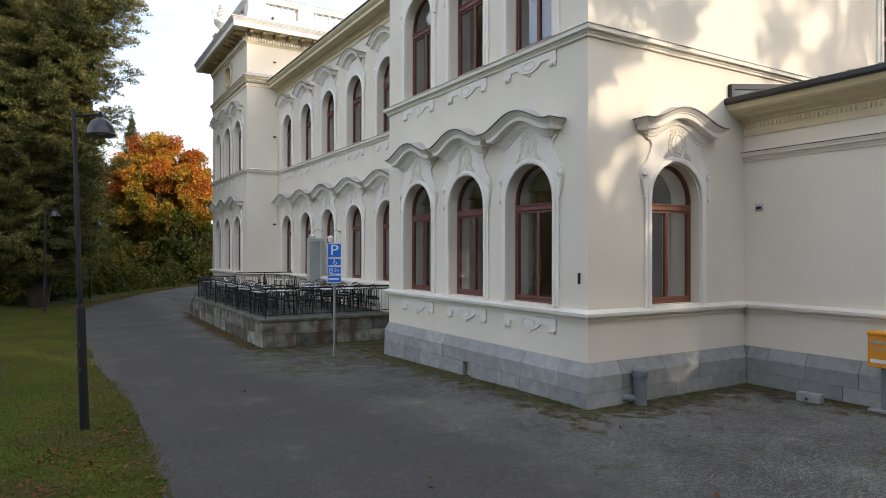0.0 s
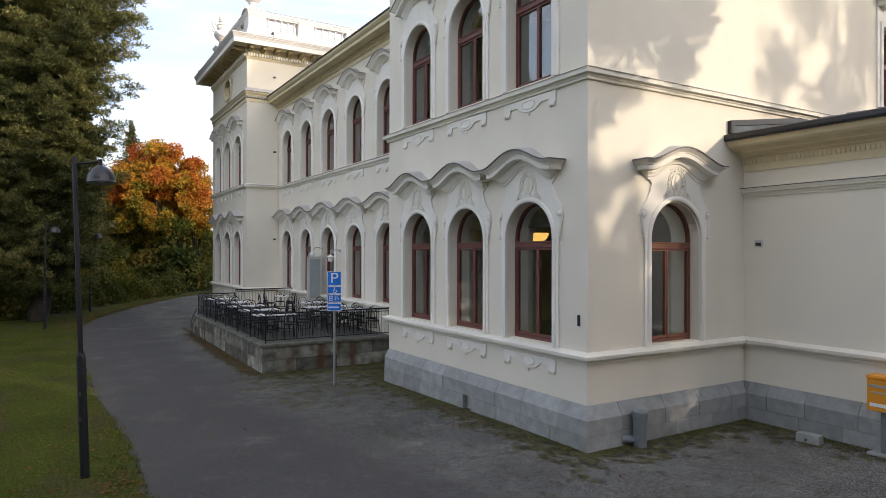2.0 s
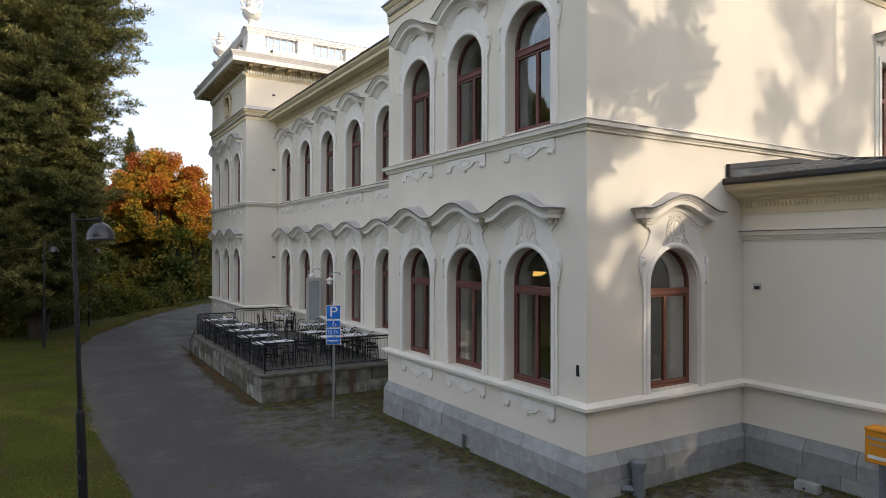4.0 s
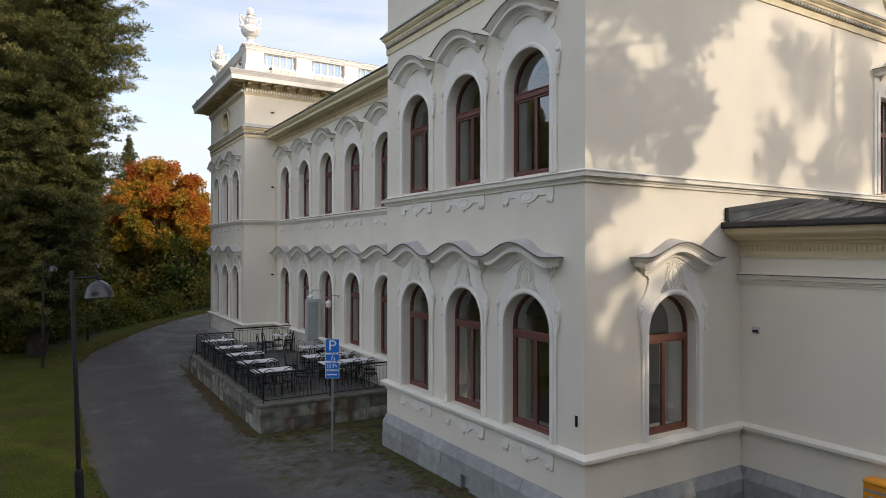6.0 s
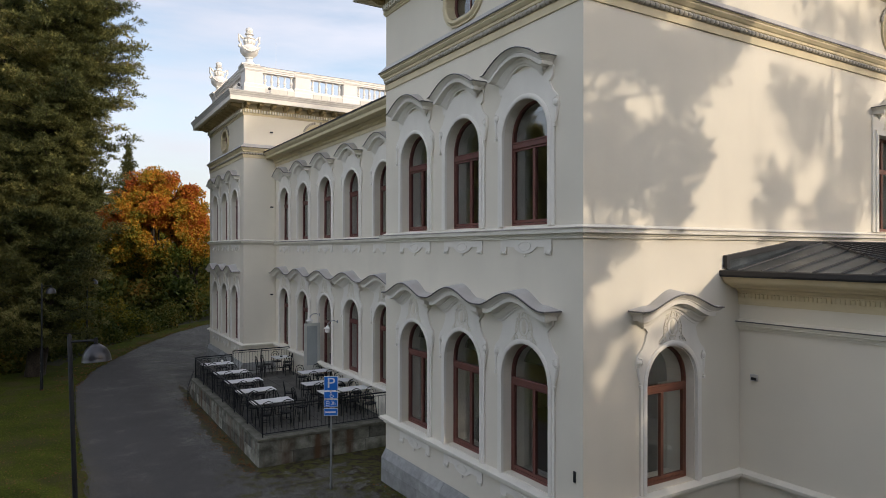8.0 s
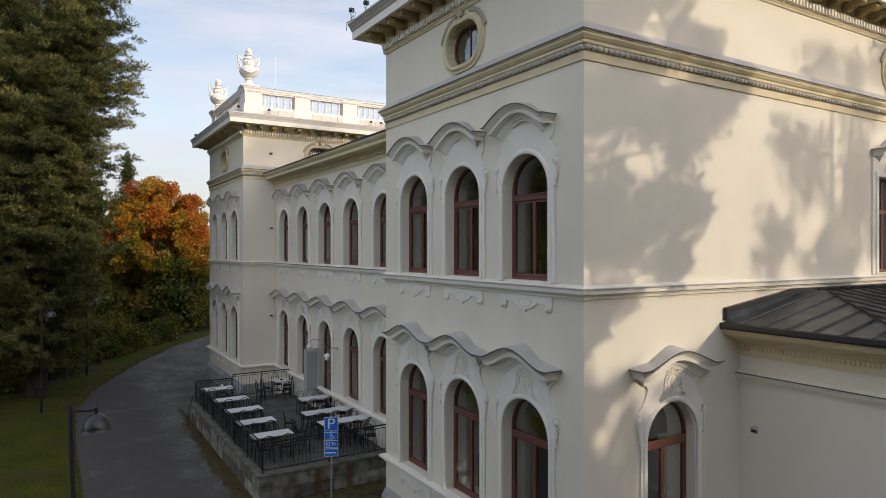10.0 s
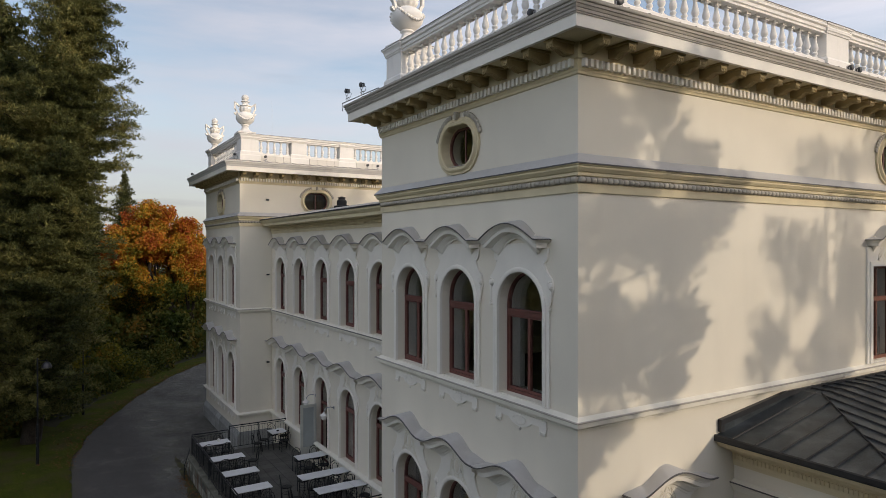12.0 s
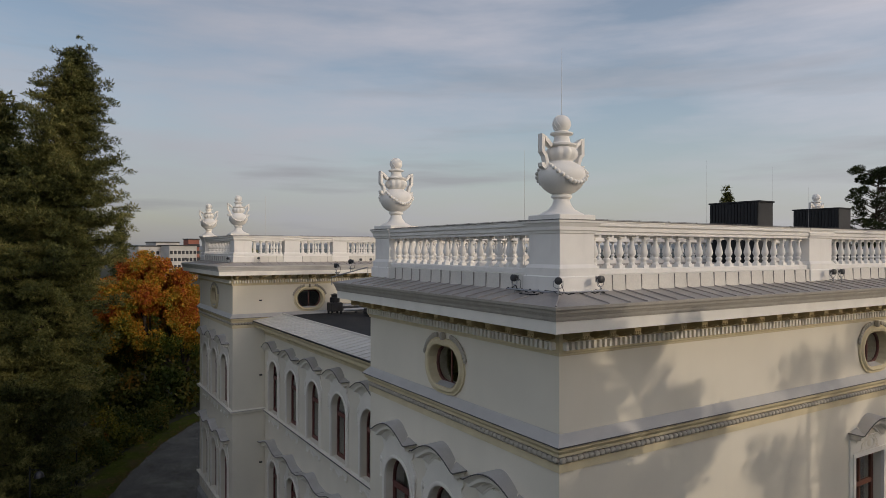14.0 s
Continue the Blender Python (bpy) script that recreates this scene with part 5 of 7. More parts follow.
g.ring(wr, [(0.58, 5.8), (0.66, 5.8), (0.68, 5.84), (0.68, 5.92), (0.65, 5.94), (0.62, 5.92)])
part("gutter", g, DARK, wing, "dark metal gutter")
ex, ey = WX - 0.64, WY - 0.64
rz = 6.5
g = Geo()
top_w = (ex + 3.1, ey + 3.1)
g.face([(ex, 0, 5.92), (ex, ey, 5.92), (*top_w, rz), (ex + 3.1, 0, rz)])
g.face([(ex, ey, 5.92), (20.6, ey, 5.92), (20.6, ey + 3.1, rz), (*top_w, rz)])
g.face([(*top_w, rz), (20.6, ey + 3.1, rz), (20.6, 0, rz), (ex + 3.1, 0, rz)])


def seam(a, b):
    A, B = Vector(a), Vector(b)
    s = (B - A).cross(Vector((0, 0, 1))).normalized() * 0.012
    up = Vector((0, 0, 0.035))
    q = Geo()
    q.loft([[A - s, B - s], [A - s * 0.5 + up, B - s * 0.5 + up], [A + s * 0.5 + up, B + s * 0.5 + up], [A + s, B + s]], False)
    part("seam", q, DARK, wing)


slope = (rz - 5.92) / 3.1
for k in range(1, 8):
    d = k * 0.5
    y = -d + 0.1
    run = min(3.1, y - ey)
    if run > 0.1:
        seam((ex, y, 5.924), (ex + run, y, 5.924 + run * slope))
for k in range(1, 33):
    x = ex + k * 0.5
    run = min(3.1, x - ex)
    seam((x, ey, 5.924), (x, ey + run, 5.924 + run * slope))
    if run > 3:
        seam((x, ey + 3.1, rz + 0.003), (x, 0, rz + 0.003))
seam((ex, ey, 5.93), (*top_w, rz + 0.01))
part("roof", g, SHEET, wing, "dark grey standing-seam hip roof")
g = Geo()
fl = [(3.95, 5.98), (3.95, 6.24), (6.4, 6.56), (19, 6.56), (19, 6.44), (6.4, 6.44), (4.05, 6.14), (4.05, 5.98)]
g.plate(fl, [], -0.09, -0.003)
part("flashing", g, DARK, wing, "dark flashing against the wall")
g = Geo()
g.plate([(4.05, 5.9), (4.05, 6.15), (6.4, 6.45), (6.95, 6.45)], [], -0.05, -0.004)
part("upstand", g, SHEET, wing, "grey sheet metal turned up against the wall")
for x, z in ((1.38, 4.05), (1.38, 8.4), (1.36, 12.12)):
    fx = Geo()
    fx.box(x - 0.07, FAR_Y - 0.1, z, x + 0.07, FAR_Y - 0.002, z + 0.07, 0.01)
    part("wall_fitting", fx, DARK, far, "small dark wall fitting")
pipe_g = Geo()
pipe_g.tube([(MX - 0.06, FAR_Y - 0.03, 0.8), (MX - 0.06, FAR_Y - 0.03, 10.5)], 0.012, 6)
part("conduit", pipe_g, PLASTER, mid, "thin painted conduit in the corner")
vent = Geo()
vent.box(WX - 0.05, -0.43, 3.62, WX - 0.002, -0.27, 3.76, 0.008)
vent_body = part("vent", vent, SHEETPALE, wing, "small pale wall vent")
vent = Geo()
vent.box(WX - 0.054, -0.42, 3.64, WX - 0.049, -0.3, 3.7)
part("slot", vent, BLACK, vent_body)

# ---- terrace ----
TX0, TY0, TY1, TZ = -2.8, 10.65, 21.4, 0.73
terrace = thing("terrace", "raised stone terrace with weathered block walls", "terrace")
terrace["kind"] = "structure"
g = Geo()
g.box(TX0 + 0.03, TY0 + 0.03, -0.5, MX - 0.01, TY1 - 0.03, TZ - 0.06)
part("core", g, PAVER, terrace)
r = random.Random(11)
for a, b, n, rows in (((TX0, TY0), (MX, TY0), (0, -1), 1), ((TX0, TY1), (TX0, TY0), (-1, 0), 1)):
    A, B, N = Vector(a), Vector(b), Vector(n)
    L, D = (B - A).length, (B - A).normalized()
    for row, (z0, z1) in enumerate(((-0.5, 0.25), (0.26, TZ - 0.1))):
        s = 0.0
        while s < L - 0.05:
            e = min(L, s + r.uniform(0.8, 1.35) * (0.6 if s == 0 and row else 1))
            if L - e < 0.4:
                e = L
            g = Geo()
            o = r.uniform(0, 0.012)
            P, Q = A + D * (s + 0.006) + N * o, A + D * (e - 0.006) - N * 0.1
            g.box(min(P.x, Q.x), min(P.y, Q.y), z0, max(P.x, Q.x), max(P.y, Q.y), z1, 0.008)
            part("stone", g, TERRACE_STONE, terrace)
            s = e
g = Geo()
g.box(TX0 - 0.05, TY0 - 0.05, TZ - 0.09, TX0 + 0.3, TY1, TZ, 0.012)
g.box(TX0 + 0.3, TY0 - 0.05, TZ - 0.09, MX - 0.005, TY0 + 0.3, TZ, 0.012)
part("coping", g, COPING, terrace)
slabs = Geo()
slabs.box(-0.245, -0.245, 0, 0.245, 0.245, 0.03, 0.006)
SLAB_ME = slabs.mesh("paving_slab", PAVER)
k = 0
for i in range(8):
    for j in range(20):
        put("paving_slab", SLAB_ME, terrace, pose(TX0 + 0.56 + i * 0.5, TY0 + 0.56 + j * 0.5, TZ - 0.035 + r.uniform(-0.002, 0.002)))
# steps down at the far end
for k in range(5):
    g = Geo()
    g.box(TX0 + 0.1 - 0.05, TY1 + 0.02 + 0.32 * k, -0.6, TX0 + 1.5, TY1 + 0.34 + 0.32 * k, TZ - 0.17 * (k + 1) + 0.0, 0.01)
    part("step", g, TERRACE_STONE, terrace)


def railing_run(pts, height, name, label, gap=0.12):
    """A black steel railing along points in plan: posts, top and bottom rail and thin bars."""
    t = thing(name, label, "railing", "terrace railings")
    for (x0, y0, z0), (x1, y1, z1) in zip(pts, pts[1:]):
        A, B = Vector((x0, y0, z0)), Vector((x1, y1, z1))
        L = (B - A).length
        g = Geo()
        up = Vector((0, 0, height))
        g.tube([A + up, B + up], 0.024, 8)
        part("top_rail", g, BLACK, t)
        g = Geo()
        lo = Vector((0, 0, 0.1))
        g.tube([A + lo, B + lo], 0.014, 6)
        g.tube([A + up - Vector((0, 0, 0.09)), B + up - Vector((0, 0, 0.09))], 0.012, 6)
        part("bottom_rail", g, BLACK, t)
        n = max(1, round(L / 1.7))
        for k in range(n + 1):
            p = A.lerp(B, k / n)
            g = Geo()
            g.tube([p, p + up], 0.02, 6)
            part("post", g, BLACK, t)
        bar = Geo()
        bar.tube([lo, up - Vector((0, 0, 0.09))], 0.0065, 4)
        me = bar.mesh("bar", BLACK)
        m = int(L / gap)
        for k in range(1, m):
            put("bar", me, t, Matrix.Translation(A.lerp(B, k / m)))
    return t


RX = TX0 + 0.15
railing_run([(MX - 0.05, TY0 + 0.15, TZ), (RX, TY0 + 0.15, TZ), (RX, TY1 - 0.1, TZ)], 0.9, "terrace_railing", "black steel railing along the terrace edge")
railing_run([(RX, TY1 - 0.1, TZ), (-1.1, TY1 - 0.1, TZ)], 0.9, "terrace_railing", "black steel railing at the terrace end")
railing_run([(-1.05, TY1 - 0.1, TZ), (MX - 0.05, TY1 - 0.1, TZ)], 1.05, "terrace_railing", "taller black steel railing at the terrace end")
rail = thing("stair_handrail", "thin black steel handrail beside the terrace steps", "handrail")
g = Geo()
g.tube([(TX0 - 0.25, TY1 - 0.6, -0.45), (TX0 - 0.25, TY1 - 0.6, 0.5), (TX0 + 0.1, TY1 + 0.05, 1.0)], 0.018, 6)
part("rail", g, BLACK, rail)
g = Geo()
g.tube([(TX0 - 0.25, TY1 - 0.6, 0.2), (TX0 + 0.1, TY1 + 0.05, 0.7)], 0.012, 6)
part("lower_rail", g, BLACK, rail)


def bistro_chair():
    """A bentwood-style chair in black steel with a round-topped double back."""
    c = thing("bistro_chair", "black bentwood-style cafe chair on the terrace", "chair", "cafe chairs on the terrace")
    s = Geo()
    s.lathe([(0.17, 0.43), (0.2, 0.44), (0.2, 0.465), (0.17, 0.475)], n=14)
    part("seat", s, SEAT, c)
    b = Geo()
    b.tube([(-0.19, 0.17, 0.0), (-0.18, 0.18, 0.45), (-0.19, 0.22, 0.72), (-0.14, 0.24, 0.85), (0.0, 0.25, 0.9), (0.14, 0.24, 0.85), (0.19, 0.22, 0.72), (0.18, 0.18, 0.45), (0.19, 0.17, 0.0)], 0.014, 6)
    part("back_frame", b, BLACK, c)
    b = Geo()
    b.tube([(-0.11, 0.18, 0.47), (-0.12, 0.215, 0.66), (-0.08, 0.23, 0.77), (0, 0.235, 0.8), (0.08, 0.23, 0.77), (0.12, 0.215, 0.66), (0.11, 0.18, 0.47)], 0.011, 5)
    part("inner_back", b, BLACK, c)
    for sx in (-1, 1):
        g = Geo()
        g.tube([(sx * 0.14, -0.14, 0.44), (sx * 0.17, -0.18, 0.0)], 0.013, 5)
        part("leg", g, BLACK, c)
    g = Geo()
    g.tube([(0.14 * math.cos(a), 0.14 * math.sin(a), 0.22) for a in [2 * math.pi * i / 12 for i in range(13)]], 0.008, 4)
    part("stretcher", g, BLACK, c)
    return c


def cafe_table(length, width, label):
    t = thing("cafe_table", label, "table", "cafe tables on the terrace")
    g = Geo()
    g.box(-length / 2, -width / 2, 0.715, length / 2, width / 2, 0.745, 0.006)
    part("tabletop", g, TABLETOP, t, "white tabletop")
    for sx in (-1, 1):
        for sy in (-1, 1):
            g = Geo()
            g.tube([(sx * (length / 2 - 0.1), sy * (width / 2 - 0.07), 0.715), (sx * (length / 2 - 0.06), sy * (width / 2 - 0.05), 0.0)], 0.014, 6)
            part("leg", g, BLACK, t)
    g = Geo()
    for sx in (-1, 1):
        g.tube([(sx * (length / 2 - 0.08), -width / 2 + 0.06, 0.25), (sx * (length / 2 - 0.08), width / 2 - 0.06, 0.25)], 0.01, 5)
    g.tube([(-length / 2 + 0.08, 0, 0.25), (length / 2 - 0.08, 0, 0.25)], 0.01, 5)
    part("brace", g, BLACK, t)
    return t


LONG = cafe_table(1.3, 0.6, "long white-topped cafe table with black legs")
SMALL = cafe_table(0.72, 0.72, "square white-topped cafe table with black legs")
CHAIR = bistro_chair()
first_chair = [True]
r = random.Random(21)


def chair_at(x, y, turn):
    m = pose(x, y, TZ, 0, 0, turn + r.uniform(-14, 14))
    if first_chair[0]:
        CHAIR.matrix_basis, first_chair[0] = m, False
    else:
        copy_thing(CHAIR, m)


def long_table_at(x, y, turn, first=False):
    m = pose(x, y, TZ, 0, 0, turn)
    if first:
        LONG.matrix_basis = m
    else:
        copy_thing(LONG, m)


for k, (x, y) in enumerate(((-1.96, 12.26), (-1.96, 14.12), (-1.9, 15.98), (-1.92, 17.94), (-1.96, 20.21))):
    long_table_at(x, y, 2 + r.uniform(-2, 2), k == 0)
    for dx in (-0.33, 0.33):
        chair_at(x + dx + r.uniform(-0.05, 0.05), y - 0.55 + r.uniform(-0.06, 0.1), 180)
        chair_at(x + dx + r.uniform(-0.05, 0.05), y + 0.55 + r.uniform(-0.1, 0.06), 0)
    if k in (0, 3):
        chair_at(x + 1.0, y + r.uniform(-0.1, 0.1), -90)
for x0, y, n in ((0.47, 12.62, 2), (0.42, 14.17, 2), (1.04, 16.39, 1)):
    for j in range(n):
        long_table_at(x0 + j * 1.31, y, 1)
        for dx in (-0.33, 0.33):
            if (n, j) != (1, 1):
                chair_at(x0 + j * 1.31 + dx * r.uniform(0.8, 1.1), y - 0.52 + r.uniform(-0.06, 0.08), 180)
                chair_at(x0 + j * 1.31 + dx * r.uniform(0.8, 1.1), y + 0.52 + r.uniform(-0.08, 0.06), 0)
chair_at(-0.72, 13.09, 100)
chair_at(-0.66, 14.33, 70)
chair_at(1.15, 11.38, 150)
SMALL.matrix_basis = pose(0.91, 20.52, TZ, 0, 0, 3)
for x, y, a in ((0.27, 20.52, 90), (0.91, 21.06, 0), (1.25, 20.68, -90), (1.04, 19.9, 180), (-0.1, 20.11, 60)):
    chair_at(x, y, a)

# things left on the tables
ash = thing("ashtray", "small dark ashtray on the square table", "ashtray", m=pose(0.91, 20.47, TZ + 0.745))
g = Geo()
g.lathe([(0.05, 0), (0.07, 0.04), (0.06, 0.04), (0.045, 0.012)], n=12)
part("bowl", g, BLACK, ash)
jar = thing("candle_jar", "small pale jar on the end table", "jar", m=pose(-1.75, 20.27, TZ + 0.745))
g = Geo()
g.lathe([(0.045, 0), (0.05, 0.02), (0.05, 0.1), (0.04, 0.12)], n=12)
part("bowl", g, WHITE, jar)


# ---- urns and floodlights on the roof ----
def urn():
    u = thing("urn", "white stone urn with two handles and bead garland", "urn", "roof urns")
    g = Geo()
    g.box(-0.45, -0.45, 0.0, 0.45, 0.45, 0.1, 0.01)
    part("base", g, WHITE, u)
    g = Geo()
    g.lathe([(0.44, 0.1), (0.4, 0.13), (0.26, 0.2), (0.18, 0.3), (0.15, 0.4), (0.17, 0.42), (0.2, 0.44), (0.2, 0.47), (0.17, 0.5)], n=24)
    part("foot", g, WHITE, u, "", None, 50)
    g = Geo()
    bowl = [(0.17, 0.5), (0.26, 0.54), (0.36, 0.62), (0.425, 0.72), (0.455, 0.82), (0.45, 0.9), (0.415, 0.98), (0.34, 1.05), (0.25, 1.1), (0.22, 1.12), (0.23, 1.14)]
    g.lathe(bowl, n=28)
    part("bowl", g, WHITE, u, "", None, 50)
    g = Geo()
    g.lathe([(0.2, 1.13), (0.27, 1.17), (0.31, 1.24), (0.31, 1.31), (0.27, 1.37), (0.22, 1.4)], n=50, flute=0.17, lobes=10, band=(1.14, 1.39))
    part("gadroon_band", g, WHITE, u, "", None, 60)
    g = Geo()
    g.lathe([(0.25, 1.39), (0.285, 1.42), (0.285, 1.45), (0.19, 1.47), (0.16, 1.5), (0.14, 1.6), (0.17, 1.62), (0.215, 1.64), (0.215, 1.67), (0.12, 1.7), (0.1, 1.71)], n=24)
    part("lid", g, WHITE, u, "", None, 40)
    g = Geo()
    g.ball((0, 0, 1.84), 0.175, 18)
    for k in range(6):
        a = k * math.pi / 6
        g.tube([(0.176 * math.sin(t) * math.cos(a + t * 0.6), 0.176 * math.sin(t) * math.sin(a + t * 0.6), 1.84 + 0.176 * math.cos(t)) for t in [0.25 * i for i in range(1, 12)]], 0.008, 4)
    part("finial", g, WHITE, u, "", None, 50)
    for side in (-1, 1):                               # strings of beads slung from handle to handle, front and back
        beads = Geo()
        for k in range(1, 18):
            a = math.pi * k / 18
            z = 0.7 + 0.36 * abs(math.cos(a)) ** 2.2
            rr = float(np.interp(z, [q[1] for q in bowl], [q[0] for q in bowl])) + 0.018
            beads.ball((rr * math.cos(a), side * rr * math.sin(a), z), 0.03 + 0.017 * math.sin(a), 8)
        part("garland", beads, WHITE, u, "", None, 60)
    for s in (-1, 1):
        g = Geo()
        pr = [(0.29, 1.4), (0.42, 1.52), (0.5, 1.6), (0.5, 1.28), (0.44, 1.22), (0.4, 1.1), (0.41, 1.02), (0.46, 0.99), (0.5, 1.02), (0.5, 1.07)]
        rings = []
        for i, (x, z) in enumerate(pr):
            (xa, za), (xb, zb) = pr[max(0, i - 1)], pr[min(len(pr) - 1, i + 1)]
            d = Vector((xb - xa, zb - za)).normalized()
            q = Vector((-d.y, d.x)) * 0.038
            rings.append([(s * (x + q.x * e), f * 0.06, z + q.y * e) for e, f in ((1, -1), (1, 1), (-1, 1), (-1, -1))])
        g.loft(rings, True, True)
        part("handle", g, WHITE, u)
    return u


URN = urn()
URN.matrix_basis = pose(0.53, 0.53, 15.39)
for x, y, a in ((0.53, PAV_D - 0.53, 4), (PAV_W - 0.53, PAV_D - 0.53, 0), (PAV_W - 0.53, 0.53, 0), (0.4, FAR_Y + 0.53, -3), (0.4, FAR_Y + PAV_D - 0.45, 2)):
    copy_thing(URN, pose(x, y, 15.513 if y > FAR_Y else 15.39, 0, 0, a))


def lightning_rod(x, y, z, h):
    t = thing("lightning_rod", "thin steel lightning rod on the roof", "lightning rod", "lightning rods", pose(x, y, z))
    g = Geo()
    g.tube([(0, 0, 0), (0, 0, h)], 0.007, 5, 0.003)
    part("rod", g, STEEL, t)


for x, y, z, h in ((0.53, 0.53, 17.39, 1.3), (2.6, 4.2, 14.29, 3.1), (19.5, 6.2, 14.29, 3.2), (13.15, 6.5, 14.29, 3.9), (17.4, 6.5, 14.29, 3.95), (2.2, FAR_Y + 2, 14.29, 3.4), (5.5, FAR_Y + 4, 14.29, 1.6)):
    lightning_rod(x, y, z, h)


def floodlight():
    f = thing("floodlight", "small grey floodlight on a bracket at the roof edge", "floodlight", "roof floodlights")
    g = Geo()
    g.lathe([(0.0, -0.06), (0.05, -0.058), (0.066, -0.05), (0.07, 0.0), (0.066, 0.025), (0.05, 0.06), (0.03, 0.075), (0.0, 0.078)], n=14)
    g.v = [(x, z, y * 1.0 + 0.3) for x, y, z in g.v]
    head = part("lamp_head", g, LAMPGREY, f, "", None, 40)
    g = Geo()
    for k in range(5):                                     # cooling fins
        g.box(-0.05, 0.03 + 0.011 * k, 0.245, 0.05, 0.034 + 0.011 * k, 0.355)
    part("cooling_fins", g, STEEL, head)
    g = Geo()
    g.tube([(-0.08, 0, 0.3), (-0.08, 0, 0.2), (-0.04, 0, 0.17), (0.04, 0, 0.17), (0.08, 0, 0.2), (0.08, 0, 0.3)], 0.009, 5)
    g.tube([(0, 0, 0.0), (0, 0, 0.18)], 0.013, 6)
    part("bracket", g, STEEL, f)
    g = Geo()
    g.tube([(-0.14, 0.02, 0.1), (0.14, 0.02, 0.1)], 0.012, 5)
    part("foot_bar", g, STEEL, f)
    g = Geo()
    g.tube([(0.02, 0.07, 0.3), (0.05, 0.12, 0.24), (0.1, 0.07, 0.12), (0.06, 0.02, 0.05), (-0.04, 0.0, 0.09), (-0.1, 0.03, 0.12)], 0.006, 4)
    part("lead", g, BLACK, f)
    return f


FLOOD = floodlight()
FLOOD.matrix_basis = pose(-0.25, -0.25, 13.99, 0, 0, -40)
for x, y, z, a in ((0.82, -0.2, 13.99, 0), (-0.2, 1.05, 13.99, -90), (-0.4, 8.36, 14.18, -90), (-0.66, 8.8, 14.06, -90), (9.3, -0.2, 13.99, 0), (8.9, -0.2, 13.99, 0),
                   (-0.3, FAR_Y - 0.3, 13.97, -45), (1.2, FAR_Y - 0.25, 13.97, 0), (6.6, FAR_Y - 0.6, 13.87, 0), (7.2, FAR_Y - 0.6, 13.87, 0), (-0.72, FAR_Y + 8.3, 13.84, -90)):
    copy_thing(FLOOD, pose(x, y, z + (0.11 if y > FAR_Y - 1 else 0), 0, 0, a))
cable = thing("cable", "black cable lying along the roof edge between floodlights", "cable")
g = Geo()
r = random.Random(5)
g.tube([(-0.2, 1.3 - 0.06 * k, 14.07 + 0.03 * math.sin(k * 1.7) + (0.05 if k in (3, 4, 5) else 0)) for k in range(20)] + [(-0.15 + 0.1 * k, -0.2 + 0.03 * math.sin(k * 1.3), 14.06 + 0.02 * math.sin(k * 2.1)) for k in range(1, 12)], 0.012, 5)
g.tube([(-0.25 - 0.14 * math.sin(a), 0.55 + 0.22 * math.cos(a), 14.02) for a in [0.5 * i for i in range(12)]], 0.01, 5)
part("line", g, BLACK, cable)
rail_m = thing("floodlight_rail", "slim steel mounting rail along the roof edge", "mounting rail")
g = Geo()
g.tube([(-0.26, 1.2, 14.08), (-0.26, -0.24, 14.08), (1.0, -0.22, 14.08)], 0.016, 5)
part("rail", g, STEEL, rail_m)
rail_m = thing("floodlight_rail", "slim steel mounting arm at the eaves corner", "mounting rail")
g = Geo()
g.tube([(-0.74, 8.95, 13.8), (-0.74, 8.95, 14.02), (-0.1, 7.85, 14.33), (-0.1, 7.85, 14.1)], 0.016, 5)
part("rail", g, STEEL, rail_m)


def roof_unit(x, y, dx, dy, z0, z1):
    t = thing("roof_unit", "black louvred ventilation unit on the roof", "ventilation unit", "roof ventilation units", pose(x, y, 0))
    g = Geo()
    g.box(0.03, 0.03, z0, dx - 0.03, dy - 0.03, z1 - 0.05)
    part("body", g, DARK, t)
    g = Geo()
    g.box(-0.02, -0.02, z1 - 0.06, dx + 0.02, dy + 0.02, z1, 0.01)
    part("lid", g, BLACK, t)
    n = int(dy / 0.14)
    lou = Geo()
    lou.box(-0.012, -0.05, z0 + 0.05, 0.03, 0.05, z1 - 0.08, 0.008)
    me = lou.mesh("louvre", BLACK)
    for k in range(n):
        put("louvre", me, t, pose(0, 0.1 + k * (dy - 0.2) / (n - 1), 0, 0, 0, 20))


roof_unit(14.75, 5.45, 1.0, 2.1, 14.24, 16.69)
roof_unit(20.6, 5.5, 1.0, 2.0, 14.24, 16.64)
tank = thing("roof_duct", "dark ventilation duct with a fan housing on the flat roof", "duct")
g = Geo()
g.box(4.7, FAR_Y - 1.15, 11.6, 5.35, FAR_Y - 0.5, 12.05, 0.03)
part("housing", g, DARK, tank)
g = Geo()
g.lathe([(0.24, 12.04), (0.26, 12.1), (0.26, 12.3), (0.17, 12.36), (0.17, 12.42), (0.22, 12.46), (0.05, 12.52)], 5.02, FAR_Y - 0.82, 14)
part("fan_cowl", g, DARK, tank, "", None, 40)
g = Geo()
g.tube([(5.35, FAR_Y - 0.8, 11.85), (6.2, FAR_Y - 0.85, 11.85), (6.9, FAR_Y - 1.1, 11.8), (7.6, FAR_Y - 1.9, 11.75)], 0.13, 10)
g.tube([(5.2, FAR_Y - 1.6, 11.72), (6.3, FAR_Y - 1.75, 11.72), (8.2, FAR_Y - 2.4, 11.7)], 0.09, 8)
part("pipe", g, STEEL, tank, "grey metal pipe", None, 40)
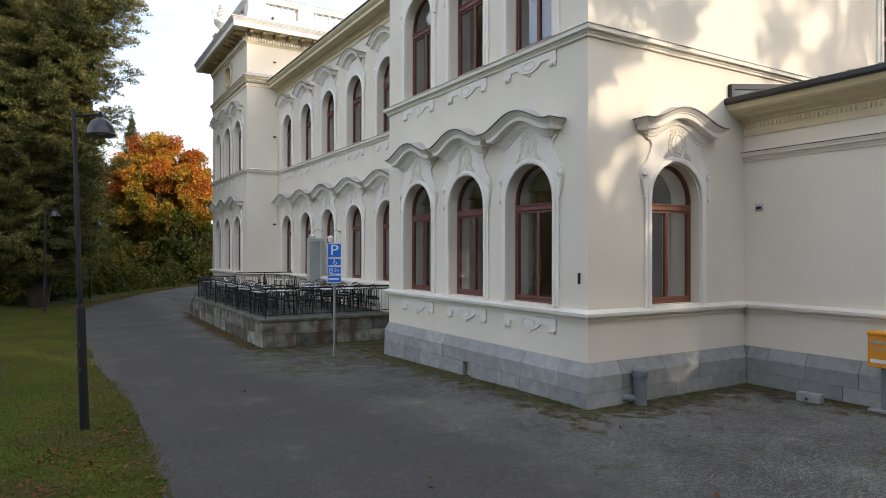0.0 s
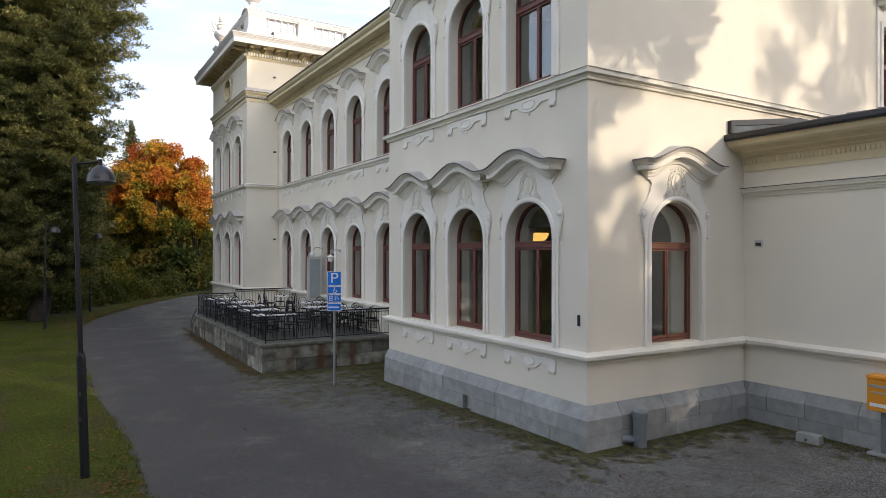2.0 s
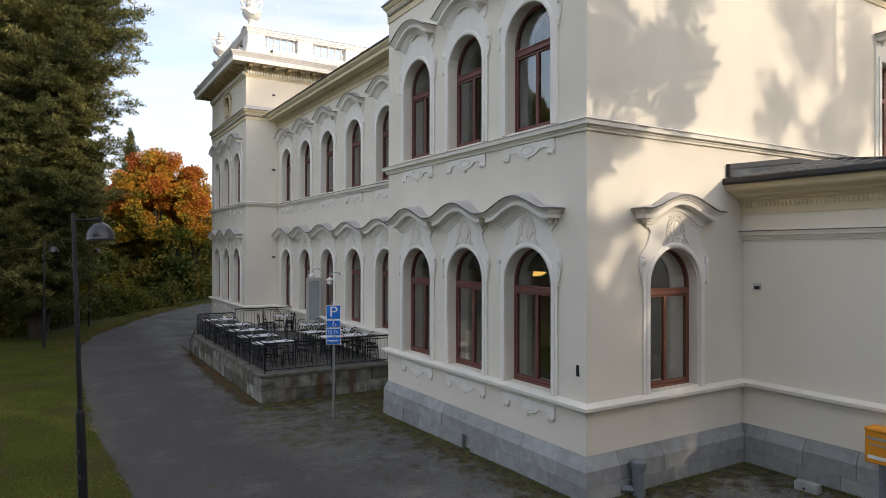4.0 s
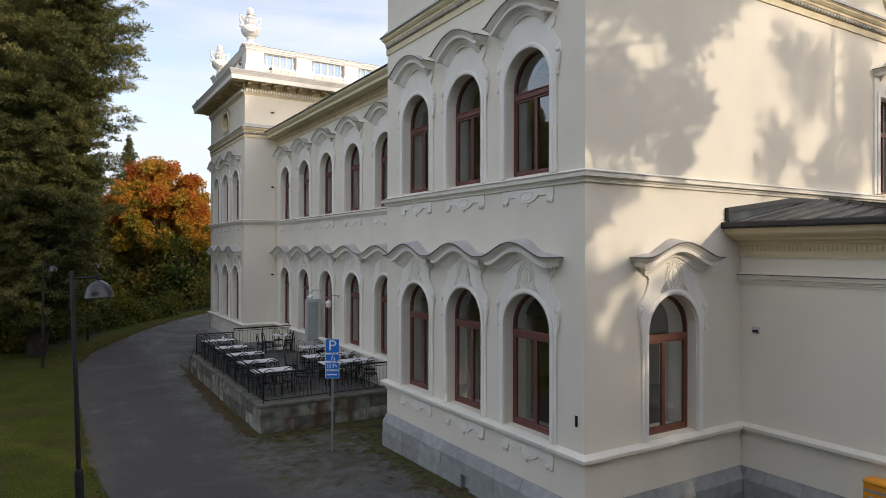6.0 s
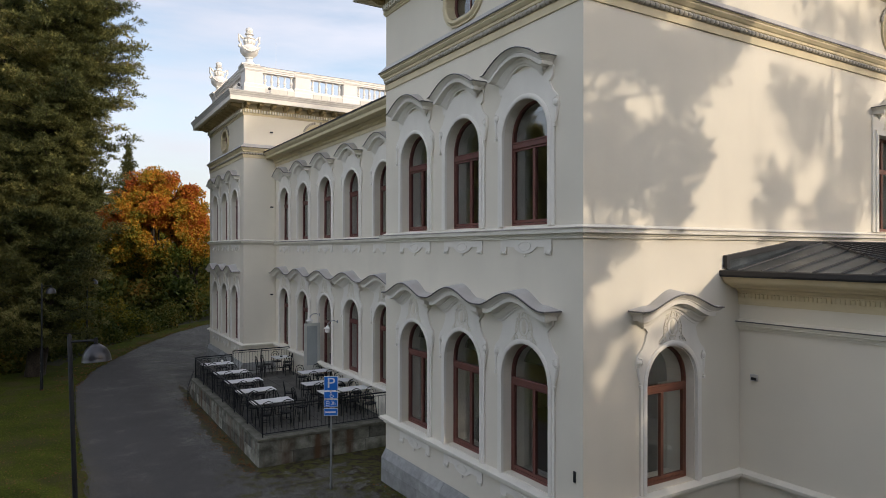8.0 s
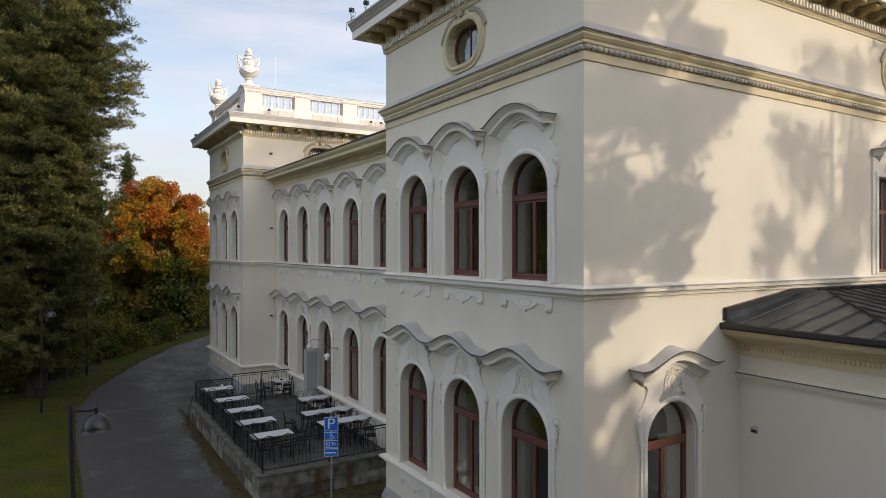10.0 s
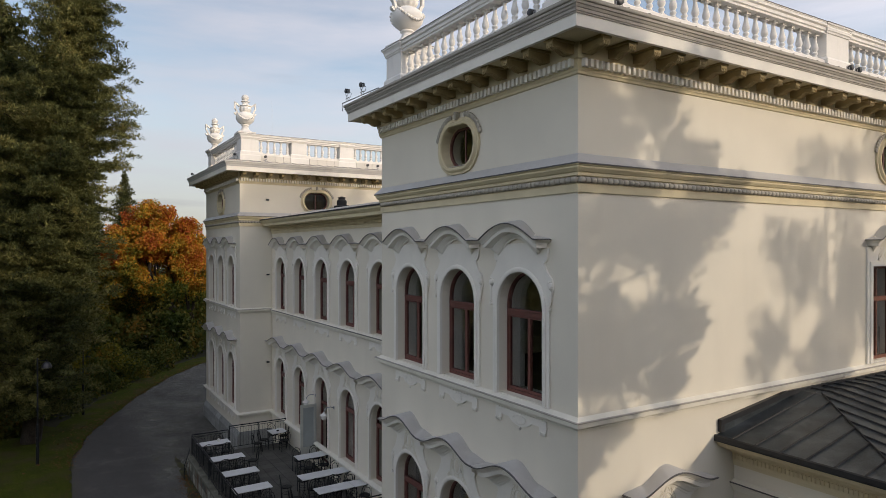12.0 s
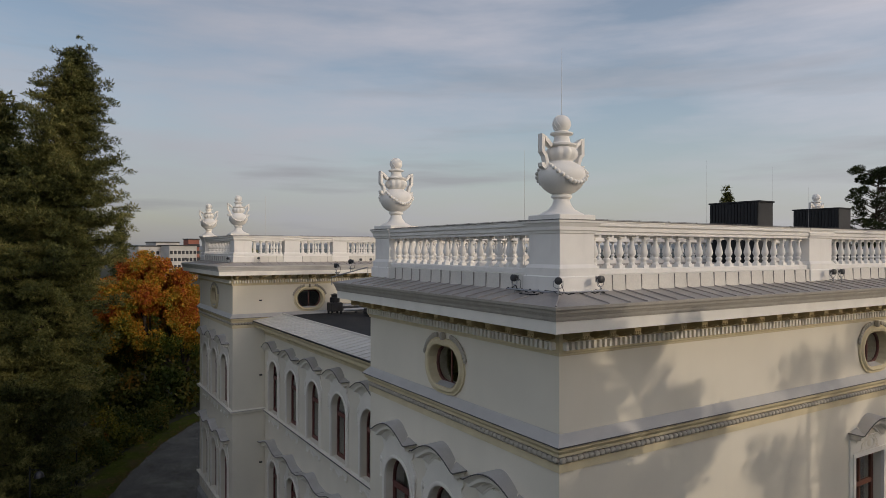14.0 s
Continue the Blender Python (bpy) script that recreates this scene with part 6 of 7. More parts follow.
for x, y in ((4.78, -1.08), (5.27, -1.08), (4.78, -0.57), (5.27, -0.57), (6.2, -0.85), (7.4, -1.7), (6.3, -1.75), (7.9, -2.3)):
    g = Geo()
    g.box(x - 0.04, FAR_Y + y - 0.04, 11.45, x + 0.04, FAR_Y + y + 0.04, 11.74 if x > 5.5 else 11.61)
    part("foot", g, FELT, tank)
hatch = thing("roof_hatch", "low dark roof hatch with a sloping lid", "roof hatch")
g = Geo()
g.box(5.9, FAR_Y - 3.1, 11.45, 7.3, FAR_Y - 2.6, 11.68, 0.02)
part("curb", g, FELT, hatch)
g = Geo()
g.loft([[(5.85, FAR_Y - 3.15, 11.68), (7.35, FAR_Y - 3.15, 11.68), (7.35, FAR_Y - 2.55, 11.68), (5.85, FAR_Y - 2.55, 11.68)], [(5.9, FAR_Y - 3.1, 11.78), (7.3, FAR_Y - 3.1, 11.78), (7.3, FAR_Y - 2.6, 11.86), (5.9, FAR_Y - 2.6, 11.86)]], True, True)
part("lid", g, DARK, hatch)


# ---- street furniture ----
def park_lamp(x, y, h, label, lean=(0, 0)):
    t = thing("street_lamp", label, "street lamp", "park lamps along the drive", pose(x, y, fall(y) - 0.1, *lean) @ pose(0, 0, 0, 0, 0, -32))
    g = Geo()
    g.lathe([(0.068, 0), (0.066, h * 0.385), (0.06, h * 0.395), (0.04, h * 0.4)], n=12)
    part("base_post", g, BLACK, t, "thicker lower tube", None, 40)
    g = Geo()
    g.lathe([(0.038, h * 0.398), (0.034, h), (0.02, h + 0.03)], n=10)
    part("pole", g, BLACK, t, "", None, 40)
    g = Geo()
    g.tube([(0, 0, h - 0.09), (0.42, 0, h - 0.09)], 0.02, 6)
    g.tube([(0.42, 0, h - 0.05), (0.42, 0, h - 0.22)], 0.03, 8)
    part("arm", g, BLACK, t)
    g = Geo()
    prof = [(0.05, h - 0.145)] + [(0.21 * math.sin(a), h - 0.41 + 0.265 * math.cos(a)) for a in [math.pi / 2 * k / 10 for k in range(2, 11)]] + [(0.218, h - 0.42), (0.2, h - 0.425), (0.03, h - 0.37)]
    g.lathe(prof, 0.42, 0, 24)
    part("shade", g, GLOSSBLACK, t, "glossy black domed shade", None, 50)
    g = Geo()
    g.lathe([(0.07, h - 0.3), (0.075, h - 0.38), (0.05, h - 0.41)], 0.42, 0, 10)
    part("bulb_cover", g, STEEL, t)
    for z in (h * 0.27, h * 0.195):
        g = Geo()
        g.box(-0.03, -0.095, z, 0.03, -0.083, z + 0.07, 0.004)
        part("hatch", g, LAMPGREY, t, "small grey service plate")
    return t


park_lamp(-7.64, 3.0, 5.12, "tall black park lamp with domed shade on the lawn edge", (-4.0, -1.8))
park_lamp(-8.44, 26.3, 5.0, "black park lamp with domed shade under the trees")
park_lamp(-6.25, 35.4, 4.95, "black park lamp in the shade of the wood")


def text_geo(body, size, y):
    cu = bpy.data.curves.new("txt", "FONT")
    cu.body, cu.size, cu.align_x, cu.align_y, cu.extrude = body, size, "CENTER", "CENTER", 0.002
    ob = bpy.data.objects.new("txt", cu)
    scene.collection.objects.link(ob)
    bpy.context.view_layer.update()
    me = bpy.data.meshes.new_from_object(ob.evaluated_get(bpy.context.evaluated_depsgraph_get()))
    g = Geo()
    g.v = [(v.co.x, y - v.co.z, v.co.y) for v in me.vertices]
    g.f = [tuple(p.vertices) for p in me.polygons]
    bpy.data.objects.remove(ob)
    bpy.data.meshes.remove(me)
    return g


sign = thing("parking_sign", "blue parking sign with three plates on a steel pole", "traffic sign", m=pose(-1.64, 7.85, -0.06, 0, 0, -27))
g = Geo()
g.lathe([(0.03, 0), (0.03, 3.01), (0.02, 3.03)], n=10)
part("pole", g, STEEL, sign)
W2 = 0.188
plates = [(2.65, 3.03), (2.432, 2.628), (2.208, 2.41), (1.975, 2.182)]
for k, (z0, z1) in enumerate(plates):
    g = Geo()
    g.box(-W2, -0.055, z0, W2, -0.035, z1, 0.004)
    pl = part("plate", g, SIGNWHITE, sign, "white-edged sign plate")
    g = Geo()
    g.box(-W2 + 0.014, -0.058, z0 + 0.014, W2 - 0.014, -0.054, z1 - 0.014)
    part("face", g, BLUE, pl, "blue sign face")
    g = Geo()
    zm = (z0 + z1) / 2
    if k == 0:
        big = text_geo("P", 0.39, -0.06)
        g.add(big, pose(0.0, 0, zm) @ Matrix.Diagonal((1.15, 1, 1, 1)))
    elif k == 1:
        g.tube([(0.02 + 0.045 * math.cos(a), -0.06, zm - 0.02 + 0.045 * math.sin(a)) for a in [2.2 + 0.4 * i for i in range(11)]], 0.008, 5)
        g.tube([(0.0, -0.06, zm + 0.06), (0.012, -0.06, zm), (0.05, -0.06, zm), (0.075, -0.06, zm - 0.05)], 0.009, 5)
        g.ball((-0.005, -0.06, zm + 0.068), 0.014, 6)
    elif k == 2:
        g.box(-0.13, -0.0605, zm - 0.06, -0.04, -0.057, zm + 0.06)
        g.add(text_geo("3h", 0.13, -0.06), pose(0.06, 0, zm))
    else:
        g.box(-0.13, -0.0605, zm - 0.02, 0.13, -0.057, zm + 0.015)
        g.box(-0.15, -0.0605, zm - 0.03, -0.14, -0.057, zm + 0.03)
    part("symbol", g, SIGNWHITE, pl)
    if k == 2:
        g = Geo()
        for z in (zm - 0.028, zm + 0.028):
            g.box(-0.12, -0.062, z - 0.02, -0.05, -0.0604, z + 0.02)
        part("pictogram", g, BLUE, pl)
g = Geo()
for z in (2.74, 2.94, 2.53, 2.3, 2.08):
    g.box(-0.045, -0.036, z - 0.015, 0.045, 0.035, z + 0.015, 0.004)
part("clamp", g, STEEL, sign)

num = thing("house_number", "black metal number on the plaster wall", "house number", m=WEST(0.21, -0.002, 2.27))
g = Geo()
g.box(-0.03, -0.02, -0.1, 0.03, 0.0, 0.1, 0.004)
part("bar", g, BLACK, num)

box = thing("letterbox", "orange-yellow post box on a grey post beside the wall", "post box", m=pose(4.16, -2.86, 0, 0, 0, -90))
g = Geo()
g.box(-0.2, -0.18, 0.78, 0.2, 0.12, 1.35, 0.015)
part("body", g, YELLOW, box)
g = Geo()
g.box(-0.21, -0.2, 1.32, 0.21, 0.13, 1.39, 0.02)
part("lid", g, YELLOW, box)
g = Geo()
g.box(-0.17, -0.19, 1.19, 0.17, -0.178, 1.235, 0.003)
g.box(-0.12, -0.19, 1.09, 0.17, -0.178, 1.115, 0.002)
part("slot_plate", g, STEEL, box)
g = Geo()
g.box(-0.15, -0.184, 0.86, 0.13, -0.179, 0.92)
part("mark", g, SIGNWHITE, box, "plain white mark")
g = Geo()
g.box(-0.05, -0.03, 0, 0.05, 0.06, 0.78, 0.008)
part("post", g, PIPE, box)
g = Geo()
g.box(-0.22, -0.15, 0, 0.22, 0.15, 0.05, 0.01)
part("foot", g, GRANITE, box)

pipe = thing("drain_pipe", "grey capped drain standpipe beside the plinth", "drain pipe", m=pose(0.98, -0.31, 0) @ Matrix.Diagonal((1.2, 1.2, 1.0, 1)))
g = Geo()
g.lathe([(0.1, 0.0), (0.1, 0.52)], n=14)
g.tube([(0, 0, 0.1), (-0.12, 0.1, 0.12), (-0.2, 0.16, 0.12)], 0.07, 8)
part("tube", g, PIPE, pipe, "", None, 40)
g = Geo()
g.lathe([(0.115, 0.5), (0.12, 0.52), (0.12, 0.62), (0.1, 0.64)], n=14)
part("cap", g, PIPE, pipe, "", None, 40)

blk = thing("concrete_block", "loose grey concrete block on the gravel", "concrete block", m=pose(3.85, -1.75, 0.0, 0, 0, -82))
g = Geo()
g.plate([(-0.2, 0), (0.2, 0), (0.2, 0.16), (-0.2, 0.16)], [[(-0.05, 0.03), (0.0, 0.03), (0.0, 0.08), (-0.05, 0.08)]], -0.1, 0.1)
part("block", g, GRANITE, blk)

lamp_in = thing("pendant_lamp", "yellow paper pendant lamp inside the room", "pendant lamp", m=pose(2.85, 4.84, 3.88))
g = Geo()
g.lathe([(0.3, 0.12), (0.29, 0.05), (0.24, -0.04), (0.15, -0.1), (0.04, -0.12)], n=18)
part("shade", g, LAMP_CLOTH, lamp_in, "", None, 50)
g = Geo()
g.tube([(0, 0, 0.12), (0, 0, 2.0)], 0.008, 4)
part("flex", g, BLACK, lamp_in)


def curtain(m, label):
    t = thing("curtain", label, "curtain", "curtains behind the windows", m)
    g = Geo()
    n = 26
    g.loft([[(-0.13 + 0.26 * k / n, 0.03 * math.sin(k * 1.5), z) for k in range(n + 1)] for z in (0.0, 2.17)], False)
    part("cloth", g, CURTAIN, t, "", None, 60)


for c in (1.69, 3.93, 6.17):
    for s in (-1, 1):
        curtain(WEST(c, 0.75, 1.42) @ pose(s * 0.62, 0, 0), "pale curtain hanging inside a ground-floor window")
for s in (-1, 1):
    curtain(SOUTH(2.315, 0.7, 1.42) @ pose(s * 0.6, 0, 0), "pale curtain hanging inside a ground-floor window")

# ---- vegetation ----
def leaf_mesh(name, P, D, U, size, material, aspect=0.5, corners=4):
    """Many small four-cornered leaves, or three-cornered needles: places, directions, side ways and sizes as arrays."""
    n = len(P)
    D = D / np.linalg.norm(D, axis=1)[:, None]
    S = np.cross(D, U)
    S /= np.linalg.norm(S, axis=1)[:, None] + 1e-9
    L, W = size[:, None], size[:, None] * aspect
    v = [P + S * W * 0.5, P + D * L, P - S * W * 0.5] if corners == 3 else [P, P + D * L * 0.5 + S * W * 0.5, P + D * L, P + D * L * 0.5 - S * W * 0.5]
    v, c = np.stack(v, 1).reshape(-1, 3), corners
    me = bpy.data.meshes.new(name)
    me.vertices.add(c * n)
    me.vertices.foreach_set("co", v.astype(np.float32).ravel())
    me.loops.add(c * n)
    me.loops.foreach_set("vertex_index", np.arange(c * n, dtype=np.int32))
    me.polygons.add(n)
    me.polygons.foreach_set("loop_start", np.arange(0, c * n, c, dtype=np.int32))
    me.update(calc_edges=True)
    me.validate()
    me.materials.append(material)
    return me


def spruce_meshes(height, radius, seed, bare, fine, twig, top=9.0, column=0.3, aspect=0.34):
    """A spruce: a straight trunk, whorls of boughs, and lying pads of short upright shoots along these, with dark gaps between.
    top: metres over which the tip widens; column: share by which it narrows again towards the ground; aspect: width of a shoot by its length."""
    R = np.random.RandomState(seed)
    g = Geo()
    rr = height * 0.014
    g.tube([(0.12 * math.sin(k * 0.9), 0.12 * math.cos(k * 1.3) - 0.12, height * k / 8) for k in range(9)], rr + 0.12, 9, 0.03)
    P, D = [], []
    up = np.array([0, 0, 1.0])

    def pad(c, out, side, rx, ry, rz):
        n = int(260 * fine * (rx * ry) ** 0.7) + 8
        q = R.normal(0, 1, (n, 3))
        q *= (R.uniform(0.05, 1, n) ** 0.4 / np.linalg.norm(q, axis=1))[:, None]
        q[:, 2] = np.abs(q[:, 2]) * 1.2 - 0.35
        P.append(c + q[:, :1] * out * rx + q[:, 1:2] * side * ry + q[:, 2:3] * up * rz)
        D.append(q[:, :1] * out * 0.8 + q[:, 1:2] * side * 0.8 + out * 0.2 + up * 0.3 + R.normal(0, 0.6, (n, 3)))

    z, turn = bare, 0.0
    while z < height - 0.1:
        f = (z - bare) / (height - bare)
        reach = radius * min(1.0, ((height - z) / top) ** 0.72) * (1 - column * max(0.0, 1 - z / (height - top))) + 0.1
        boughs = R.randint(5, 8)
        turn += 0.9
        for b in range(boughs):
            a = turn + 2 * math.pi * (b + R.uniform(-0.3, 0.3)) / boughs
            L = reach * R.uniform(0.6, 1.06) * (1 + 0.3 * noise.noise((math.cos(a) * 1.6, math.sin(a) * 1.6, z * 0.5 + seed)))
            out = np.array([math.cos(a), math.sin(a), 0])
            side = np.array([-math.sin(a), math.cos(a), 0])
            droop = R.uniform(0.08, 0.42) * (1 - 0.8 * f)
            lift = 0.06 + 0.4 * f ** 3
            z0 = z + R.uniform(-0.3, 0.3)
            bough = lambda t: up * (z0 + L * (lift * t - droop * math.sin(t * 2.3) + 0.16 * t * t * t)) + out * L * t
            if L > 0.5:
                g.tube([tuple(bough(k / 5)) for k in range(6)], 0.018 + 0.009 * L, 4, 0.006)
            steps = max(1, int(L / 0.55))
            for k in range(steps + 1):
                t = 0.12 + 0.86 * (k + R.uniform(-0.2, 0.2)) / steps if L > 0.6 else 0.5 + 0.4 * k
                wide = (0.36 * L * (1 - t) + 0.26) if L > 0.6 else 0.4 * L + 0.06
                for sg in ((-1, 1) if wide > 0.42 else (0,)):
                    c = bough(max(0.05, t)) + side * sg * wide * R.uniform(0.35, 0.8) + up * R.normal(-0.06 * abs(sg), 0.12)
                    pad(c, out, side, min(0.45, 0.3 * L + 0.08) * R.uniform(0.7, 1.2), min(0.42, wide) * R.uniform(0.7, 1.1), 0.3 * min(1.0, L) * R.uniform(0.6, 1.4))
        z += R.uniform(0.38, 0.6) * (1.15 - 0.5 * f) * height / 24
    P, D = np.concatenate(P), np.concatenate(D)
    n = len(P)
    U = np.stack([R.normal(0, 0.6, n), R.normal(0, 0.6, n), np.ones(n)], 1)
    return g.mesh("spruce_trunk", BARK, 50), leaf_mesh("spruce_crown", P, D, U, R.uniform(0.55, 1.35, n) * twig, NEEDLES, aspect, 3)


def broadleaf_meshes(height, radius, seed, leaves, size, material, low=0.22, mid=0.6, tall=0.4, spread=0.3, dome=0):
    """A broadleaf tree: trunk, forking limbs, and leaves in clumps round the twigs."""
    R = np.random.RandomState(seed)
    g = Geo()
    tips = []

    def grow(p, d, L, r, depth):
        pts, q = [p], p
        for k in range(3):
            d = (d + Vector(R.normal(0, 0.14, 3)) + Vector((0, 0, 0.08))).normalized()
            q = q + d * L / 3
            pts.append(q)
        g.tube(pts, r, 6 if depth < 2 else 4, r * 0.6)
        if depth >= 3:
            tips.append(q)
            tips.append(pts[2])
            return
        for k in range(R.randint(3, 5)):
            ax = Vector(R.normal(0, 1, 3)).normalized()
            nd = (d + ax * (0.8 if depth else 0.95)).normalized()
            if nd.z < -0.1:
                nd.z = 0.1
            grow(q if k else pts[2], nd, L * R.uniform(0.6, 0.8), r * 0.58, depth + 1)

    grow(Vector((0, 0, 0)), Vector((0, 0, 1)), height * low * 1.25, height * 0.016 + 0.05, 0)
    T = np.array(tips)
    c = np.array([0, 0, height * mid])
    zlow, mean = T[:, 2].min(), T.mean(0)
    span = np.abs(T - mean).max(0)
    fit = lambda q: (q - mean) / span * np.array([radius, radius, height * tall]) * 0.9 + c
    V = np.array(g.v)
    w = np.clip(V[:, 2:3] / zlow, 0, 1) ** 2
    g.v = [tuple(q) for q in V * (1 - w) + fit(V) * w]
    T = fit(T)
    if dome:                                          # outer twigs of a full round crown
        sh = R.normal(0, 1, (dome, 3))
        sh[:, 2] = sh[:, 2] * 0.9 + 0.25
        sh /= np.linalg.norm(sh, axis=1)[:, None]
        T = np.concatenate([T, c + sh * np.array([radius, radius, height * tall]) * R.uniform(0.62, 0.9, dome)[:, None]])
    k = R.randint(0, len(T), leaves)
    cl = R.normal(0, 1, (leaves, 3))
    cl /= np.linalg.norm(cl, axis=1)[:, None]
    P = T[k] + cl * (R.uniform(0.1, 1, leaves) ** 0.6)[:, None] * radius * spread * np.array([1, 1, 0.75])
    D = cl + R.normal(0, 0.6, (leaves, 3)) + np.array([0, 0, -0.4])
    U = R.normal(0, 1, (leaves, 3)) + np.array([0, 0, 1.0])
    return g.mesh("broadleaf_trunk", BARK, 50), leaf_mesh("broadleaf_crown", P, D, U, R.uniform(0.6, 1.3, leaves) * size, material, 0.75)


def pine_meshes(height, crown_low, radius, seed, clumps, tuft, leaf):
    """A pine: a long bare stem, a few crooked boughs, and tufts of needles in separate clumps."""
    R = np.random.RandomState(seed)
    g = Geo()
    g.tube([(0.2 * math.sin(k * 0.8), 0.2 * math.sin(k * 1.1), height * 0.97 * k / 9) for k in range(10)], height * 0.011, 8, 0.05)
    P, D = [], []
    for k in range(clumps):
        f = R.uniform(0, 1) ** 0.8
        a = R.uniform(0, 2 * math.pi)
        z = crown_low + (height - crown_low) * f
        rad = radius * math.sqrt(max(0.05, 1 - (f * 1.05 - 0.25) ** 2)) * R.uniform(0.25, 1.05)
        c = np.array([rad * math.cos(a), rad * math.sin(a), z])
        g.tube([(0, 0, z - 0.25 * rad - 0.2), (c[0] * 0.55, c[1] * 0.55, z - 0.1 * rad - 0.15), tuple(c)], 0.05, 4, 0.012)
        n = int(tuft * R.uniform(0.6, 1.4))
        q = R.normal(0, 1, (n, 3))
        q /= np.linalg.norm(q, axis=1)[:, None]
        P.append(c + q * (R.uniform(0.1, 1, n) ** 0.5)[:, None] * np.array([1, 1, 0.6]) * R.uniform(0.3, 0.62))
        D.append(q + np.array([0, 0, 0.5]))
    P, D = np.concatenate(P), np.concatenate(D)
    n = len(P)
    return g.mesh("pine_trunk", BARK, 50), leaf_mesh("pine_crown", P, D, R.normal(0, 1, (n, 3)), R.uniform(0.6, 1.3, n) * leaf, PINE, 0.3, 3)


def padded_pine(height, seed, pads, dense):
    """An old lopsided pine: a stem, and boughs that each carry a lying pad of needle tufts. pads: reach along x, height, half width, half depth."""
    R = np.random.RandomState(seed)
    g = Geo()
    g.tube([(0.15 * math.sin(k * 0.8), 0.15 * math.sin(k * 1.1), height * 0.97 * k / 9) for k in range(10)], height * 0.01, 8, 0.05)
    P, D = [], []
    for x, z, rx, rz in pads:
        y = R.uniform(-0.8, 0.8)
        g.tube([(0, 0, z - 0.3 * abs(x) * 0.4 - 0.3), (x * 0.5, y * 0.5, z - 0.3), (x, y, z)], 0.06, 5, 0.015)
        for k in range(int(13 * rx * rz / 0.5) + 5):
            q = R.normal(0, 1, 3)
            q *= R.uniform(0.15, 1) ** 0.5 / np.linalg.norm(q)
            c = np.array([x, y, z]) + q * np.array([rx * 0.86, 0.9, rz * 0.86])
            n = int(95 * dense)
            v = R.normal(0, 1, (n, 3))
            v /= np.linalg.norm(v, axis=1)[:, None]
            P.append(c + v * (R.uniform(0.05, 1, n) ** 0.5)[:, None] * R.uniform(0.2, 0.42))
            D.append(v + np.array([0, 0, 0.4]))
    P, D = np.concatenate(P), np.concatenate(D)
    n = len(P)
    return g.mesh("pine_trunk", BARK, 50), leaf_mesh("pine_crown", P, D, R.normal(0, 1, (n, 3)), R.uniform(0.6, 1.3, n) * 0.26, PINE, 0.34, 3)


def bush_stuff(name, spots, seed, per, size, material, label):
    R = np.random.RandomState(seed)
    P = []
    for x, y, rad, h in spots:
        c = R.normal(0, 1, (per, 3))
        c /= np.linalg.norm(c, axis=1)[:, None]
        c *= (R.uniform(0.2, 1, per) ** 0.4)[:, None]
        c[:, 2] = np.abs(c[:, 2])
        P.append(np.array([x, y, fall(y)]) + c * np.array([rad, rad, h]) * (1 + 0.25 * np.sin(c[:, :1] * 5 + x)))
    P = np.concatenate(P)
    n = len(P)
    me = leaf_mesh(name, P, R.normal(0, 1, (n, 3)) + np.array([0, 0, 0.3]), R.normal(0, 1, (n, 3)) + np.array([0, 0, 1.0]), R.uniform(0.6, 1.3, n) * size, material, 0.7)
    return tagged(put(name, me), label, "shrubs", kind="stuff")


def tree(kit, name, label, x, y, turn, s=1.0, group="", sz=None):
    t = thing(name, label, "tree", group, pose(x, y, fall(y) - 0.05, 0, 0, turn) @ Matrix.Diagonal((s, s, sz or s, 1)))
    put("trunk", kit[0], t)
    put("crown", kit[1], t)
    return t


SPRUCE_A = spruce_meshes(25.8, 3.6, 1, 2.4, 1.9, 0.17, 9.0, 0.3)
SPRUCE_B = spruce_meshes(24.0, 4.6, 2, 2.5, 0.6, 0.29, 9.0, 0.3, 0.385)
SPRUCE_D = spruce_meshes(24.0, 4.6, 9, 2.5, 0.13, 0.85, 9.0, 0.3, 0.6)
SPRUCE_C = spruce_meshes(20.0, 3.2, 3, 1.5, 0.33, 0.4, 11.0, 0.1, 0.41)
SPRUCE_E = spruce_meshes(20.0, 1.9, 3, 6.0, 0.9, 0.22, 10.0, 0.1)
MAPLE_A = broadleaf_meshes(14.9, 5.3, 4, 90000, 0.23, MAPLE, 0.2, 0.56, 0.44, 0.165, 150)
GREEN_A = broadleaf_meshes(15.0, 5.4, 5, 30000, 0.32, GREENLEAF)
GREEN_B = broadleaf_meshes(11.0, 4.6, 6, 28000, 0.26, GREENLEAF, 0.15)

spruce = tree(SPRUCE_A, "spruce", "tall dark green spruce at the edge of the lawn", -8.8, 30.6, 0)
spruce.matrix_basis = spruce.matrix_basis @ pose(0, 0, 0, 0.9, 5.3, 0)
tree(SPRUCE_B, "spruce", "tall dark spruce with a thick trunk", -10.4, 36.5, 60, 1.0)
tree(SPRUCE_B, "spruce", "dark spruce beside the drive", -9.0, 42.0, 200, 0.9)
tree(SPRUCE_C, "spruce", "shorter dark spruce in the wood", -7.6, 47.0, 100, 0.8)
tree(SPRUCE_B, "spruce", "old spruce with low boughs over the lawn", -15.0, 36.0, 130, 0.9)
tree(MAPLE_A, "maple", "maple with orange and yellow autumn leaves", 0.9, 60.2, 0)
tree(GREEN_B, "broadleaf_tree", "pale willow with thinning yellow leaves", 6.0, 92.0, 40, 1.0)
tree(SPRUCE_E, "spruce", "slim spruce top between the taller trees", -0.35, 76.3, 100, 0.945)
r = random.Random(8)
